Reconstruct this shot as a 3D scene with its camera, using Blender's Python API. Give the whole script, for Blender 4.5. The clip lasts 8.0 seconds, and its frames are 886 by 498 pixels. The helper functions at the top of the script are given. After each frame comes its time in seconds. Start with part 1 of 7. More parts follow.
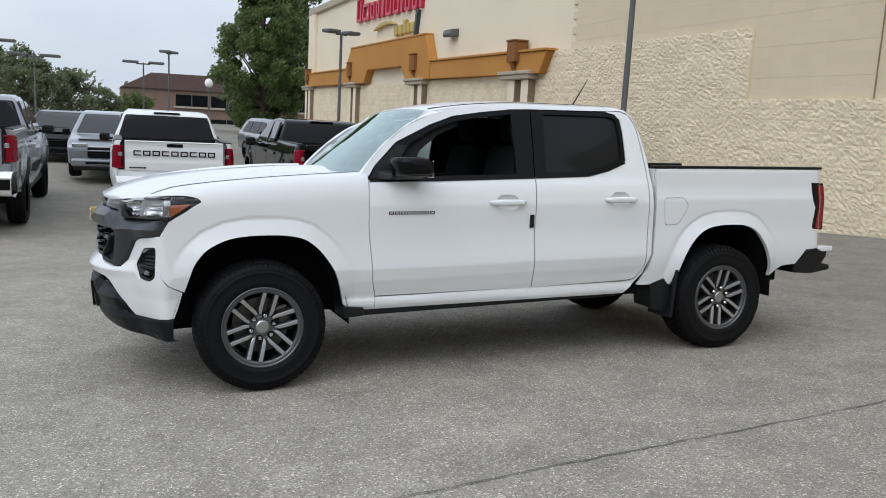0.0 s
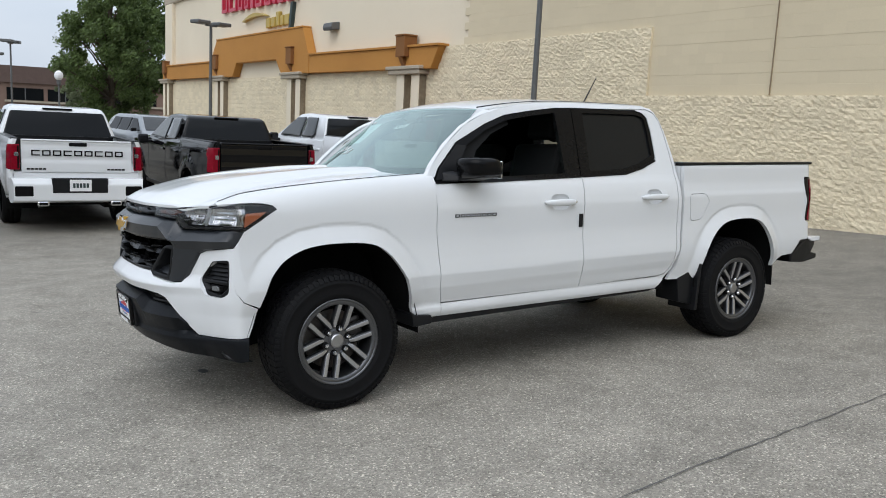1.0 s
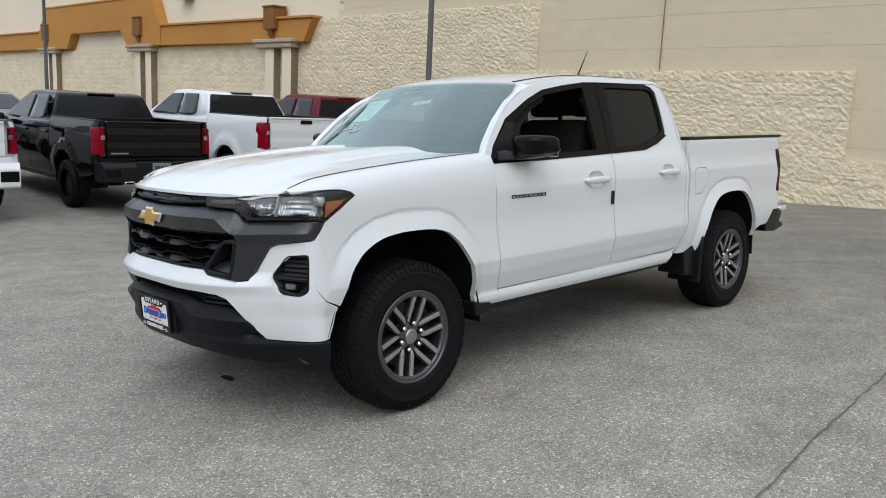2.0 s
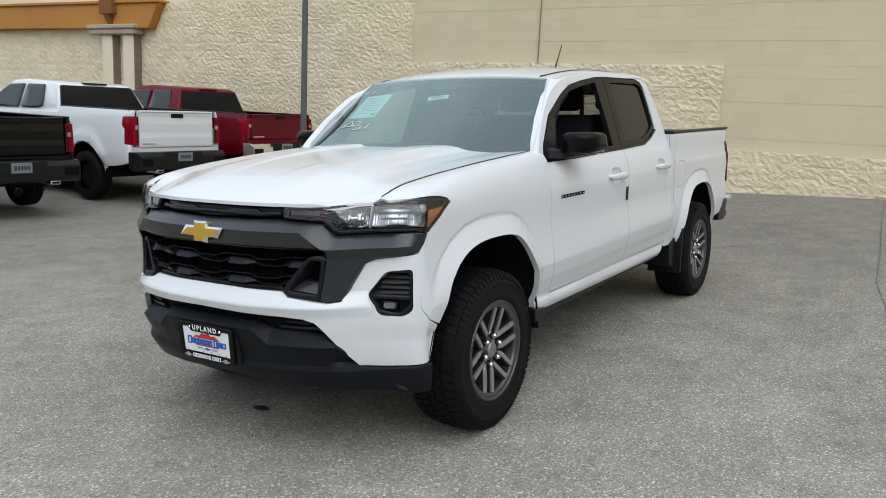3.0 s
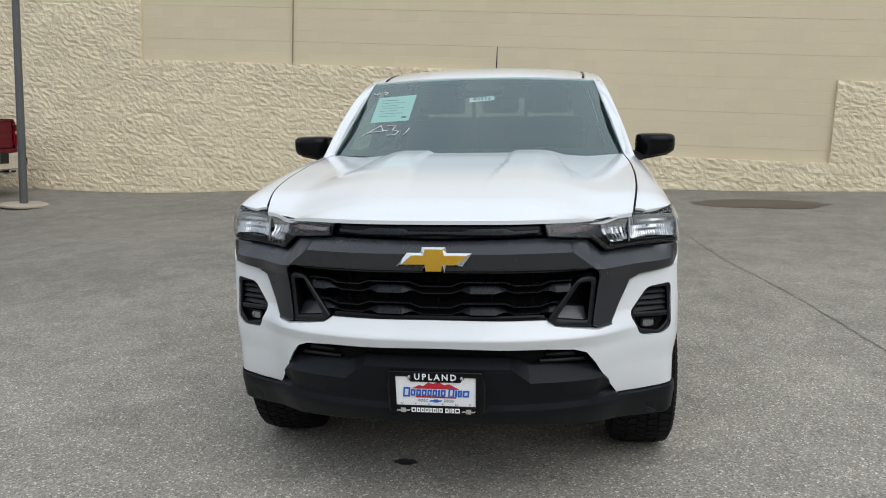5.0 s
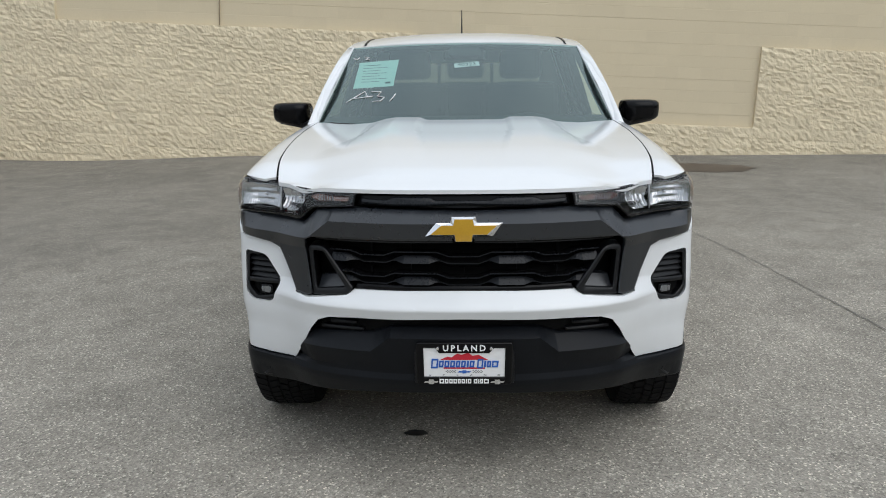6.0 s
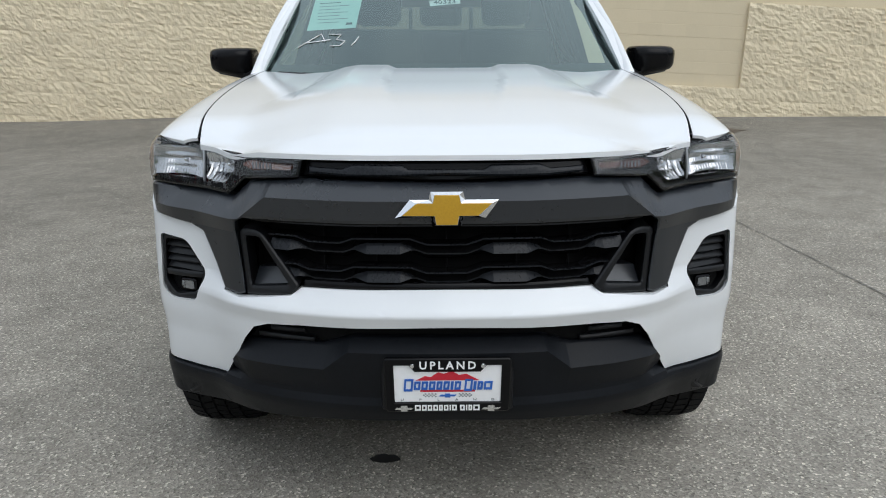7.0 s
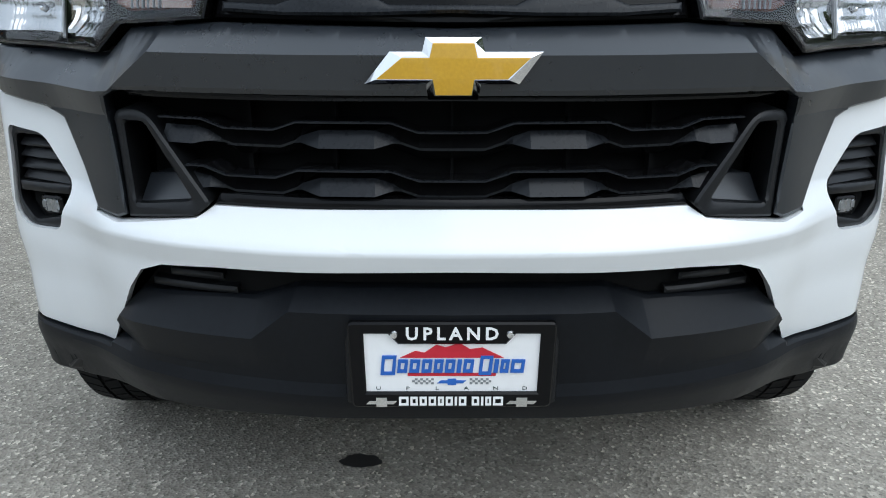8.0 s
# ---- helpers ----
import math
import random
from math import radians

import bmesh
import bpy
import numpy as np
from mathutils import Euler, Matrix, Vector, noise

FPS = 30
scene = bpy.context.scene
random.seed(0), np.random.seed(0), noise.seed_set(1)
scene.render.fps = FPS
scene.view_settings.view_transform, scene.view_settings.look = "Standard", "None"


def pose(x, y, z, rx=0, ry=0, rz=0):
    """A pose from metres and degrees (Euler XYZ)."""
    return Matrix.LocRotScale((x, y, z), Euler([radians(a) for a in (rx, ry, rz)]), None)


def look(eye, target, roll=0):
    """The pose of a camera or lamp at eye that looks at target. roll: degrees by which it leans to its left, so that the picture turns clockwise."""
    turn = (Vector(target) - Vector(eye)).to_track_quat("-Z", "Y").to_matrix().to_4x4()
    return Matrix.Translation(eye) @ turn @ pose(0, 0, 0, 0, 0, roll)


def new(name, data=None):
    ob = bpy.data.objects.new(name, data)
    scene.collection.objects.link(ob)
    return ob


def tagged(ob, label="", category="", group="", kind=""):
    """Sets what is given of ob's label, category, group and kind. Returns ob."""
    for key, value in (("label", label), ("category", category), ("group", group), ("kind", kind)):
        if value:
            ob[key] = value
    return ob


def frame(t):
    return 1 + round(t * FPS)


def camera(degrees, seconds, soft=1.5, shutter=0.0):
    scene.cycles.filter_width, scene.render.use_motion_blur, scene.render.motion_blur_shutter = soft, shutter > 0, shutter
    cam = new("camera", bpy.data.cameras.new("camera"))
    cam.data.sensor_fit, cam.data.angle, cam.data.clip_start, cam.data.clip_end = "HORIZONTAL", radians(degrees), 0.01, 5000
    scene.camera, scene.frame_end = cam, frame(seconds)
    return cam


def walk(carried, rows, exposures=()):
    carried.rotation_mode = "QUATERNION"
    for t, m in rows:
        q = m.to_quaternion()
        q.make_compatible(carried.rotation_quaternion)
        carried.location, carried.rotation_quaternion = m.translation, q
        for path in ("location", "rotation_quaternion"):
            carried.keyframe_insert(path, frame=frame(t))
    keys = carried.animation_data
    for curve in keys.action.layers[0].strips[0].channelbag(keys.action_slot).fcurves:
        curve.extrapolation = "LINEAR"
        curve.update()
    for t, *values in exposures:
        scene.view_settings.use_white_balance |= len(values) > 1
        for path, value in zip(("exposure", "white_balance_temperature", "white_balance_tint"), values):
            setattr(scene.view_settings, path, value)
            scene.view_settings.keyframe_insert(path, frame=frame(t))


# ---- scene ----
# the lot falls gently to one side: everything that stands on it is placed in the lot's own axes
LOT = Vector((0.02, -0.05, 1.0)).rotation_difference(Vector((0, 0, 1))).to_matrix().to_4x4()
cam = camera(57.5, 8.0, soft=1.0)
PATH = [
    (0, (-0.778, -5.581, 1.408), (-0.028, -3.743, 1.171), 0.9),
    (0.5, (-1.323, -5.248, 1.409), (-0.405, -3.487, 1.176), 0.7),
    (1, (-1.851, -4.852, 1.43), (-0.779, -3.182, 1.183), 0.4),
    (1.5, (-2.302, -4.402, 1.445), (-1.077, -2.843, 1.181), 0.0),
    (1.7, (-2.446, -4.191, 1.444), (-1.16, -2.685, 1.165), -0.1),
    (2.8, (-3.105, -2.957, 1.449), (-1.505, -1.807, 1.11), -0.4),
    (3, (-3.204, -2.731, 1.483), (-1.554, -1.651, 1.152), -0.5),
    (3.5, (-3.43, -2.104, 1.481), (-1.662, -1.233, 1.14), -0.6),
    (4, (-3.568, -1.482, 1.485), (-1.712, -0.831, 1.12), -0.6),
    (4.5, (-3.663, -0.888, 1.483), (-1.748, -0.441, 1.119), -0.8),
    (4.7, (-3.686, -0.681, 1.498), (-1.751, -0.31, 1.154), -0.8),
    (6, (-3.671, -0.015, 1.523), (-1.717, 0.047, 1.101), -0.6),
    (6.5, (-3.383, -0.011, 1.467), (-1.434, -0.001, 1.017), -0.4),
    (7, (-2.954, 0.02, 1.427), (-1.02, 0.011, 0.917), -0.3),
    (7.5, (-2.486, 0.078, 1.271), (-0.561, 0.078, 0.729), -0.3),
    (8, (-2.154, 0.023, 1.106), (-0.249, 0.011, 0.498), 0.1),
]
walk(cam, [(t, LOT @ look(eye, target, roll)) for t, eye, target, roll in PATH], exposures=[(0.0, 0.29, 6100, 10), (4.5, 0.27, 6200, 9), (6.0, 0.20, 6250, 9), (6.6, 0.18, 6200, 9), (7.2, 0.32, 6100, 8), (8.0, 0.62, 5850, 6)])

# ---- sky and sun: a bright, even overcast ----
SUN_EL, SUN_AZ = 50.0, 230.0
world = bpy.data.worlds.new("overcast")
scene.world = world
world.use_nodes = True
wn, wl = world.node_tree.nodes, world.node_tree.links
wn.clear()
sky = wn.new("ShaderNodeTexSky")
sky.sky_type, sky.sun_disc = "NISHITA", False
sky.sun_elevation, sky.sun_rotation = radians(SUN_EL), radians(SUN_AZ)
sky.air_density, sky.dust_density = 1.2, 4.0
co = wn.new("ShaderNodeTexCoord")
cloud = wn.new("ShaderNodeTexNoise")
cloud.inputs["Scale"].default_value, cloud.inputs["Detail"].default_value = 2.2, 6.0
stretch = wn.new("ShaderNodeMapping")
stretch.inputs["Scale"].default_value = (1.0, 1.0, 2.6)
ramp = wn.new("ShaderNodeValToRGB")
ramp.color_ramp.elements[0].position, ramp.color_ramp.elements[0].color = 0.32, (3.7, 4.0, 4.4, 1)
ramp.color_ramp.elements[1].position, ramp.color_ramp.elements[1].color = 0.68, (4.9, 5.1, 5.3, 1)
mix = wn.new("ShaderNodeMix")
mix.data_type = "RGBA"
mix.inputs[0].default_value = 0.9
bg = wn.new("ShaderNodeBackground")
bg.inputs["Strength"].default_value = 0.12
wo = wn.new("ShaderNodeOutputWorld")
wl.new(co.outputs["Generated"], stretch.inputs["Vector"])
wl.new(stretch.outputs["Vector"], cloud.inputs["Vector"])
wl.new(cloud.outputs["Fac"], ramp.inputs["Fac"])
wl.new(sky.outputs["Color"], mix.inputs[6])
wl.new(ramp.outputs["Color"], mix.inputs[7])
# an overcast sky is brighter overhead than at the horizon
split = wn.new("ShaderNodeSeparateXYZ")
rise = wn.new("ShaderNodeMapRange")
rise.inputs["To Min"].default_value, rise.inputs["To Max"].default_value = 1.2, 1.68
scale = wn.new("ShaderNodeVectorMath")
scale.operation = "SCALE"
wl.new(co.outputs["Generated"], split.inputs[0])
wl.new(split.outputs["Z"], rise.inputs["Value"])
wl.new(mix.outputs[2], scale.inputs[0])
wl.new(rise.outputs[0], scale.inputs["Scale"])
wl.new(scale.outputs[0], bg.inputs["Color"])
wl.new(bg.outputs["Background"], wo.inputs["Surface"])

sun = new("sun", bpy.data.lights.new("sun", "SUN"))
sun.data.energy, sun.data.angle, sun.data.color = 0.9, radians(60), (1.0, 0.985, 0.96)
sun.matrix_world = look((0, 0, 30), (-30 * math.cos(radians(SUN_EL)) * math.sin(radians(SUN_AZ)), -30 * math.cos(radians(SUN_EL)) * math.cos(radians(SUN_AZ)), 30 - 30 * math.sin(radians(SUN_EL))))

# ---- materials ----
def material(name, col, rough=0.5, metal=0.0, col2=None, big=1.5, fine=60.0, amount=0.5, bump=0.0, bump_scale=None, coat=0.0, rough_var=0.0, pieces=0.0, alpha=1.0, transmission=0.0, ior=1.45, spec=0.5, emit=None, emit_strength=0.0, bump_dist=0.004, coat_rough=0.03):
    """A surface with variation at two scales: broad stains and fine grain, in metres of the object's own axes."""
    m = bpy.data.materials.new(name)
    m.use_nodes = True
    n, l = m.node_tree.nodes, m.node_tree.links
    b = n["Principled BSDF"]
    b.inputs["Roughness"].default_value, b.inputs["Metallic"].default_value = rough, metal
    b.inputs["Coat Weight"].default_value, b.inputs["Coat Roughness"].default_value = coat, coat_rough
    b.inputs["IOR"].default_value, b.inputs["Alpha"].default_value = ior, alpha
    b.inputs["Specular IOR Level"].default_value = spec
    b.inputs["Transmission Weight"].default_value = transmission
    c1 = (*col, 1)
    b.inputs["Base Color"].default_value = c1
    if emit:
        b.inputs["Emission Color"].default_value, b.inputs["Emission Strength"].default_value = (*emit, 1), emit_strength
    tc = n.new("ShaderNodeTexCoord")
    if col2 or rough_var:
        a = n.new("ShaderNodeTexNoise")
        a.inputs["Scale"].default_value, a.inputs["Detail"].default_value = big, 5.0
        f = n.new("ShaderNodeTexNoise")
        f.inputs["Scale"].default_value, f.inputs["Detail"].default_value = fine, 3.0
        l.new(tc.outputs["Object"], a.inputs["Vector"]), l.new(tc.outputs["Object"], f.inputs["Vector"])
        add = n.new("ShaderNodeMath")
        add.operation = "ADD"
        l.new(a.outputs["Fac"], add.inputs[0]), l.new(f.outputs["Fac"], add.inputs[1])
        fac = n.new("ShaderNodeMapRange")
        fac.inputs["From Min"].default_value, fac.inputs["From Max"].default_value = 0.65, 1.35
        l.new(add.outputs[0], fac.inputs["Value"])
        if col2:
            fac.inputs["To Max"].default_value = min(1.0, 2 * amount)
            mx = n.new("ShaderNodeMix")
            mx.data_type = "RGBA"
            mx.inputs[6].default_value, mx.inputs[7].default_value = c1, (*col2, 1)
            l.new(fac.outputs[0], mx.inputs[0])
            out = mx.outputs[2]
            if pieces:
                oi, geo = n.new("ShaderNodeObjectInfo"), n.new("ShaderNodeNewGeometry")
                s = n.new("ShaderNodeMath")
                s.operation = "ADD"
                l.new(oi.outputs["Random"], s.inputs[0]), l.new(geo.outputs["Random Per Island"], s.inputs[1])
                fr = n.new("ShaderNodeMath")
                fr.operation = "FRACT"
                l.new(s.outputs[0], fr.inputs[0])
                r = n.new("ShaderNodeMapRange")
                r.inputs["To Min"].default_value, r.inputs["To Max"].default_value = 1 - pieces, 1 + pieces
                l.new(fr.outputs[0], r.inputs["Value"])
                hs = n.new("ShaderNodeHueSaturation")
                l.new(out, hs.inputs["Color"]), l.new(r.outputs[0], hs.inputs["Value"])
                out = hs.outputs["Color"]
            l.new(out, b.inputs["Base Color"])
        if rough_var:
            rr = n.new("ShaderNodeMapRange")
            rr.inputs["From Min"].default_value, rr.inputs["From Max"].default_value = 0.6, 1.4
            rr.inputs["To Min"].default_value, rr.inputs["To Max"].default_value = max(0.0, rough - rough_var), min(1.0, rough + rough_var)
            l.new(add.outputs[0], rr.inputs["Value"]), l.new(rr.outputs[0], b.inputs["Roughness"])
    if bump:
        bt = n.new("ShaderNodeTexNoise")
        bt.inputs["Scale"].default_value, bt.inputs["Detail"].default_value = bump_scale or fine, 5.0
        bp = n.new("ShaderNodeBump")
        bp.inputs["Strength"].default_value, bp.inputs["Distance"].default_value = bump, bump_dist
        l.new(tc.outputs["Object"], bt.inputs["Vector"]), l.new(bt.outputs["Fac"], bp.inputs["Height"])
        l.new(bp.outputs["Normal"], b.inputs["Normal"])
    return m


def asphalt_material():
    """Worn asphalt: grey binder with pale and dark stone chips, broad stains and tyre-polished patches."""
    m = material("asphalt", (0.17, 0.163, 0.15), 0.88, spec=0.3)
    n, l = m.node_tree.nodes, m.node_tree.links
    b, tc = n["Principled BSDF"], n.new("ShaderNodeTexCoord")

    def noise_of(scale, detail, rough=0.5):
        t = n.new("ShaderNodeTexNoise")
        t.inputs["Scale"].default_value, t.inputs["Detail"].default_value, t.inputs["Roughness"].default_value = scale, detail, rough
        l.new(tc.outputs["Object"], t.inputs["Vector"])
        return t.outputs["Fac"]

    def ramp_of(src, stops, tint=(1, 0.987, 0.953)):
        r = n.new("ShaderNodeValToRGB")
        while len(r.color_ramp.elements) < len(stops):
            r.color_ramp.elements.new(0.5)
        for e, (p, c) in zip(r.color_ramp.elements, stops):
            e.position, e.color = p, (c * tint[0], c * tint[1], c * tint[2], 1)
        l.new(src, r.inputs["Fac"])
        return r.outputs["Color"]

    def blend(kind, fac, a, c):
        x = n.new("ShaderNodeMix")
        x.data_type, x.blend_type = "RGBA", kind
        x.inputs[0].default_value = fac
        l.new(a, x.inputs[6]), l.new(c, x.inputs[7])
        return x.outputs[2]
    chips = n.new("ShaderNodeTexVoronoi")
    chips.inputs["Scale"].default_value = 128.0
    l.new(tc.outputs["Object"], chips.inputs["Vector"])
    sep = n.new("ShaderNodeSeparateColor")
    l.new(chips.outputs["Color"], sep.inputs[0])
    stone = ramp_of(sep.outputs[0], [(0.0, 0.17), (0.12, 0.25), (0.5, 0.305), (0.8, 0.36), (0.93, 0.47), (1.0, 0.74)], (1.01, 0.988, 0.97))
    stains = ramp_of(noise_of(0.33, 6.0, 0.62), [(0.3, 0.80), (0.5, 1.0), (0.72, 1.10)])
    mottle = ramp_of(noise_of(3.1, 5.0, 0.6), [(0.3, 0.82), (0.7, 1.12)])
    grain = ramp_of(noise_of(260.0, 3.0), [(0.25, 0.78), (0.75, 1.16)])
    c = blend("MULTIPLY", 1.0, stone, stains)
    c = blend("MULTIPLY", 1.0, c, mottle)
    c = blend("MULTIPLY", 1.0, c, grain)
    # drips, scuffs and repaired spots the size of a hand or a foot
    c = blend("MULTIPLY", 1.0, c, ramp_of(noise_of(5.5, 4.0, 0.65), [(0.58, 1.0), (0.70, 0.84)], (1, 1, 1)))
    c = blend("MULTIPLY", 1.0, c, ramp_of(noise_of(17.0, 3.0, 0.6), [(0.66, 1.0), (0.74, 0.72)], (1, 1, 1)))
    # the stretch nearer the shop was sealed and is darker
    axes, far, mixer = n.new("ShaderNodeSeparateXYZ"), n.new("ShaderNodeMath"), n.new("ShaderNodeMath")
    l.new(tc.outputs["Object"], axes.inputs[0])
    far.operation, far.inputs[1].default_value = "MULTIPLY_ADD", 0.45
    l.new(axes.outputs["Y"], far.inputs[0]), l.new(axes.outputs["X"], far.inputs[2])
    mixer.operation, mixer.inputs[1].default_value = "MULTIPLY_ADD", 6.0
    l.new(noise_of(0.25, 3.0), mixer.inputs[0]), l.new(far.outputs[0], mixer.inputs[2])
    seal = n.new("ShaderNodeMapRange")
    seal.inputs["From Min"].default_value, seal.inputs["From Max"].default_value = 2.0, 10.0
    l.new(mixer.outputs[0], seal.inputs["Value"])
    c = blend("MULTIPLY", 1.0, c, ramp_of(seal.outputs[0], [(0.0, 1.0), (1.0, 0.70)]))
    l.new(c, b.inputs["Base Color"])
    bp = n.new("ShaderNodeBump")
    bp.inputs["Strength"].default_value, bp.inputs["Distance"].default_value = 0.7, 0.004
    l.new(chips.outputs["Distance"], bp.inputs["Height"])
    l.new(bp.outputs["Normal"], b.inputs["Normal"])
    return m


ASPHALT = asphalt_material()
TAR = material("tar", (0.08, 0.078, 0.074), 0.8, col2=(0.14, 0.135, 0.125), bump=0.4)
NAVY_PAINT = material("dark_blue_car_paint", (0.012, 0.035, 0.10), 0.25, metal=0.2, coat=0.6, col2=(0.01, 0.028, 0.08))
OIL = material("oil_stain", (0.025, 0.024, 0.023), 0.45, col2=(0.03, 0.03, 0.03))
DAMP = material("damp_asphalt", (0.058, 0.043, 0.034), 0.5, col2=(0.105, 0.084, 0.068), fine=40)
SPLIT = material("split_block", (0.78, 0.68, 0.485), 0.9, col2=(0.68, 0.58, 0.405), big=1.1, fine=45, bump=0.8, bump_scale=32, pieces=0.06, bump_dist=0.012)
SMOOTH = material("painted_block", (0.68, 0.585, 0.41), 0.85, col2=(0.62, 0.53, 0.37), big=0.5, fine=70, bump=0.25, pieces=0.02)
JOINT = material("joint_sealant", (0.3, 0.24, 0.16), 0.8, col2=(0.22, 0.17, 0.11), fine=30)
MORTAR = material("painted_mortar", (0.68, 0.585, 0.415), 0.9, col2=(0.59, 0.505, 0.35), fine=50, bump=0.3)
CREAM = material("cream_stucco", (0.8, 0.71, 0.55), 0.9, col2=(0.74, 0.65, 0.5), big=0.4, fine=40, bump=0.3)
OCHRE = material("ochre_stucco", (0.5, 0.235, 0.05), 0.85, col2=(0.42, 0.19, 0.04), big=0.6, fine=30, bump=0.4)
OCHRE_DARK = material("brown_stucco", (0.24, 0.105, 0.03), 0.85, col2=(0.2, 0.085, 0.025), fine=30, bump=0.4)
# pier flanks: their shade is put into the colour along with stains
PIER_SHADE_STAIN = material("shaded_stained_pier", (0.30, 0.245, 0.17), 0.9, col2=(0.16, 0.125, 0.085), big=1.2, fine=9, bump=0.4)
CONCRETE = material("concrete", (0.46, 0.4, 0.31), 0.9, col2=(0.36, 0.31, 0.24), fine=25, bump=0.5)
POST = material("painted_steel_post", (0.1, 0.105, 0.11), 0.5, col2=(0.14, 0.14, 0.135), fine=30, metal=0.3)
WHITE_PAINT = material("white_car_paint", (0.735, 0.75, 0.76), 0.5, coat=1.0, col2=(0.72, 0.735, 0.745), big=3, fine=300, spec=0.2, coat_rough=0.11)
BLACK_PAINT = material("black_car_paint", (0.002, 0.002, 0.0025), 0.04, col2=(0.003, 0.003, 0.0035), spec=0.42)
RED_PAINT = material("red_car_paint", (0.13, 0.002, 0.010), 0.4, coat=0.35, spec=0.08, col2=(0.10, 0.002, 0.008), coat_rough=0.05)
SILVER_PAINT = material("silver_car_paint", (0.27, 0.285, 0.30), 0.3, metal=0.5, coat=1.0, col2=(0.26, 0.28, 0.3))
CLAD = material("charcoal_cladding", (0.0125, 0.0147, 0.0182), 0.30, col2=(0.0142, 0.0166, 0.0205), big=4, fine=60, rough_var=0.04, spec=0.68, ior=1.5)
PLASTIC = material("black_plastic", (0.007, 0.0075, 0.0085), 0.36, col2=(0.012, 0.0125, 0.014), big=5, fine=160, rough_var=0.04, spec=0.28)
GRILLE = material("satin_black_grille", (0.008, 0.0092, 0.0115), 0.28, col2=(0.012, 0.0136, 0.0165), big=5, fine=120, rough_var=0.06, spec=0.25)
GLOSS = material("gloss_black", (0.004, 0.004, 0.005), 0.16, spec=0.16, col2=(0.007, 0.007, 0.007), rough_var=0.05)
VALANCE = material("grained_black_plastic", (0.0055, 0.0064, 0.0082), 0.42, col2=(0.0085, 0.0099, 0.0125), big=6, fine=90, rough_var=0.04, spec=0.15, ior=1.5, bump=0.06, bump_scale=500)
# near-black for dark parts, and for the shade in hollows and gaps
DARK = material("dark_parts_and_shade", (0.004, 0.004, 0.004), 0.9, col2=(0.007, 0.007, 0.007), spec=0.2)
RUBBER = material("tyre_rubber", (0.0055, 0.0057, 0.0065), 0.6, col2=(0.010, 0.010, 0.0105), big=6, fine=90, rough_var=0.08, spec=0.13)
ALLOY = material("dark_alloy", (0.11, 0.113, 0.12), 0.36, metal=0.85, col2=(0.14, 0.143, 0.15), fine=120)
WHEEL_FACE = material("dull_machined_alloy", (0.52, 0.523, 0.53), 0.32, metal=0.9, col2=(0.42, 0.423, 0.43), fine=140)
ALLOY_FACE = material("machined_alloy", (0.46, 0.46, 0.465), 0.3, metal=0.95, col2=(0.38, 0.38, 0.385), fine=120)
STEEL = material("brake_steel", (0.13, 0.125, 0.12), 0.45, metal=0.9, col2=(0.09, 0.08, 0.07), fine=60)
CHROME = material("chrome", (0.80, 0.81, 0.83), 0.09, metal=1.0, col2=(0.75, 0.76, 0.77))
GOLD = material("gold_emblem", (0.62, 0.36, 0.03), 0.32, metal=0.4, coat=0.5, col2=(0.52, 0.29, 0.025), fine=200)
CAR_GLASS = material("side_window_glass", (0.012, 0.014, 0.015), 0.04, spec=0.75, col2=(0.016, 0.018, 0.019))
PRIVACY = material("privacy_glass", (0.008, 0.009, 0.010), 0.06, spec=0.22, col2=(0.010, 0.011, 0.012))
AMBER = material("amber_lens", (0.40, 0.12, 0.045), 0.18, coat=0.8, col2=(0.30, 0.085, 0.03), fine=80)
SMOKE_AMBER = material("smoked_marker", (0.045, 0.014, 0.009), 0.12, coat=0.9, col2=(0.12, 0.045, 0.03), fine=60)
RED_LENS = material("red_tail_lens", (0.27, 0.003, 0.016), 0.18, spec=0.25, col2=(0.15, 0.002, 0.010), fine=25)
REFLECTOR = material("bright_reflector", (0.55, 0.56, 0.57), 0.16, metal=1.0, col2=(0.46, 0.47, 0.48), fine=120)
FOG_LENS = material("fog_lens", (0.12, 0.125, 0.13), 0.1, metal=0.6, coat=0.5, col2=(0.3, 0.31, 0.32), fine=90)
CLOTH = material("dark_seat_cloth", (0.014, 0.0145, 0.015), 0.9, col2=(0.022, 0.0225, 0.023), spec=0.2, fine=200, bump=0.3)
PAPER = material("pale_green_paper", (0.55, 0.75, 0.7), 0.7, col2=(0.62, 0.8, 0.75), fine=30)
WHITE = material("white_print", (0.85, 0.85, 0.85), 0.5, col2=(0.8, 0.8, 0.8))
INK = material("dark_ink", (0.03, 0.05, 0.05), 0.6, col2=(0.04, 0.06, 0.06))
BLUE = material("blue_print", (0.02, 0.1, 0.42), 0.5, col2=(0.03, 0.13, 0.48))
RED = material("red_print", (0.55, 0.02, 0.04), 0.5, col2=(0.48, 0.015, 0.03))
SIGN_RED = material("red_sign_face", (0.5, 0.02, 0.06), 0.4, col2=(0.42, 0.015, 0.045))
SIGN_GOLD = material("gold_sign_face", (0.5, 0.36, 0.08), 0.45, col2=(0.42, 0.3, 0.06))
BARK = material("bark", (0.09, 0.065, 0.045), 0.9, col2=(0.14, 0.11, 0.08), fine=20, bump=0.8)
LEAF = material("leaves", (0.15, 0.205, 0.065), 0.6, col2=(0.08, 0.12, 0.036), big=0.8, fine=6, pieces=0.35)
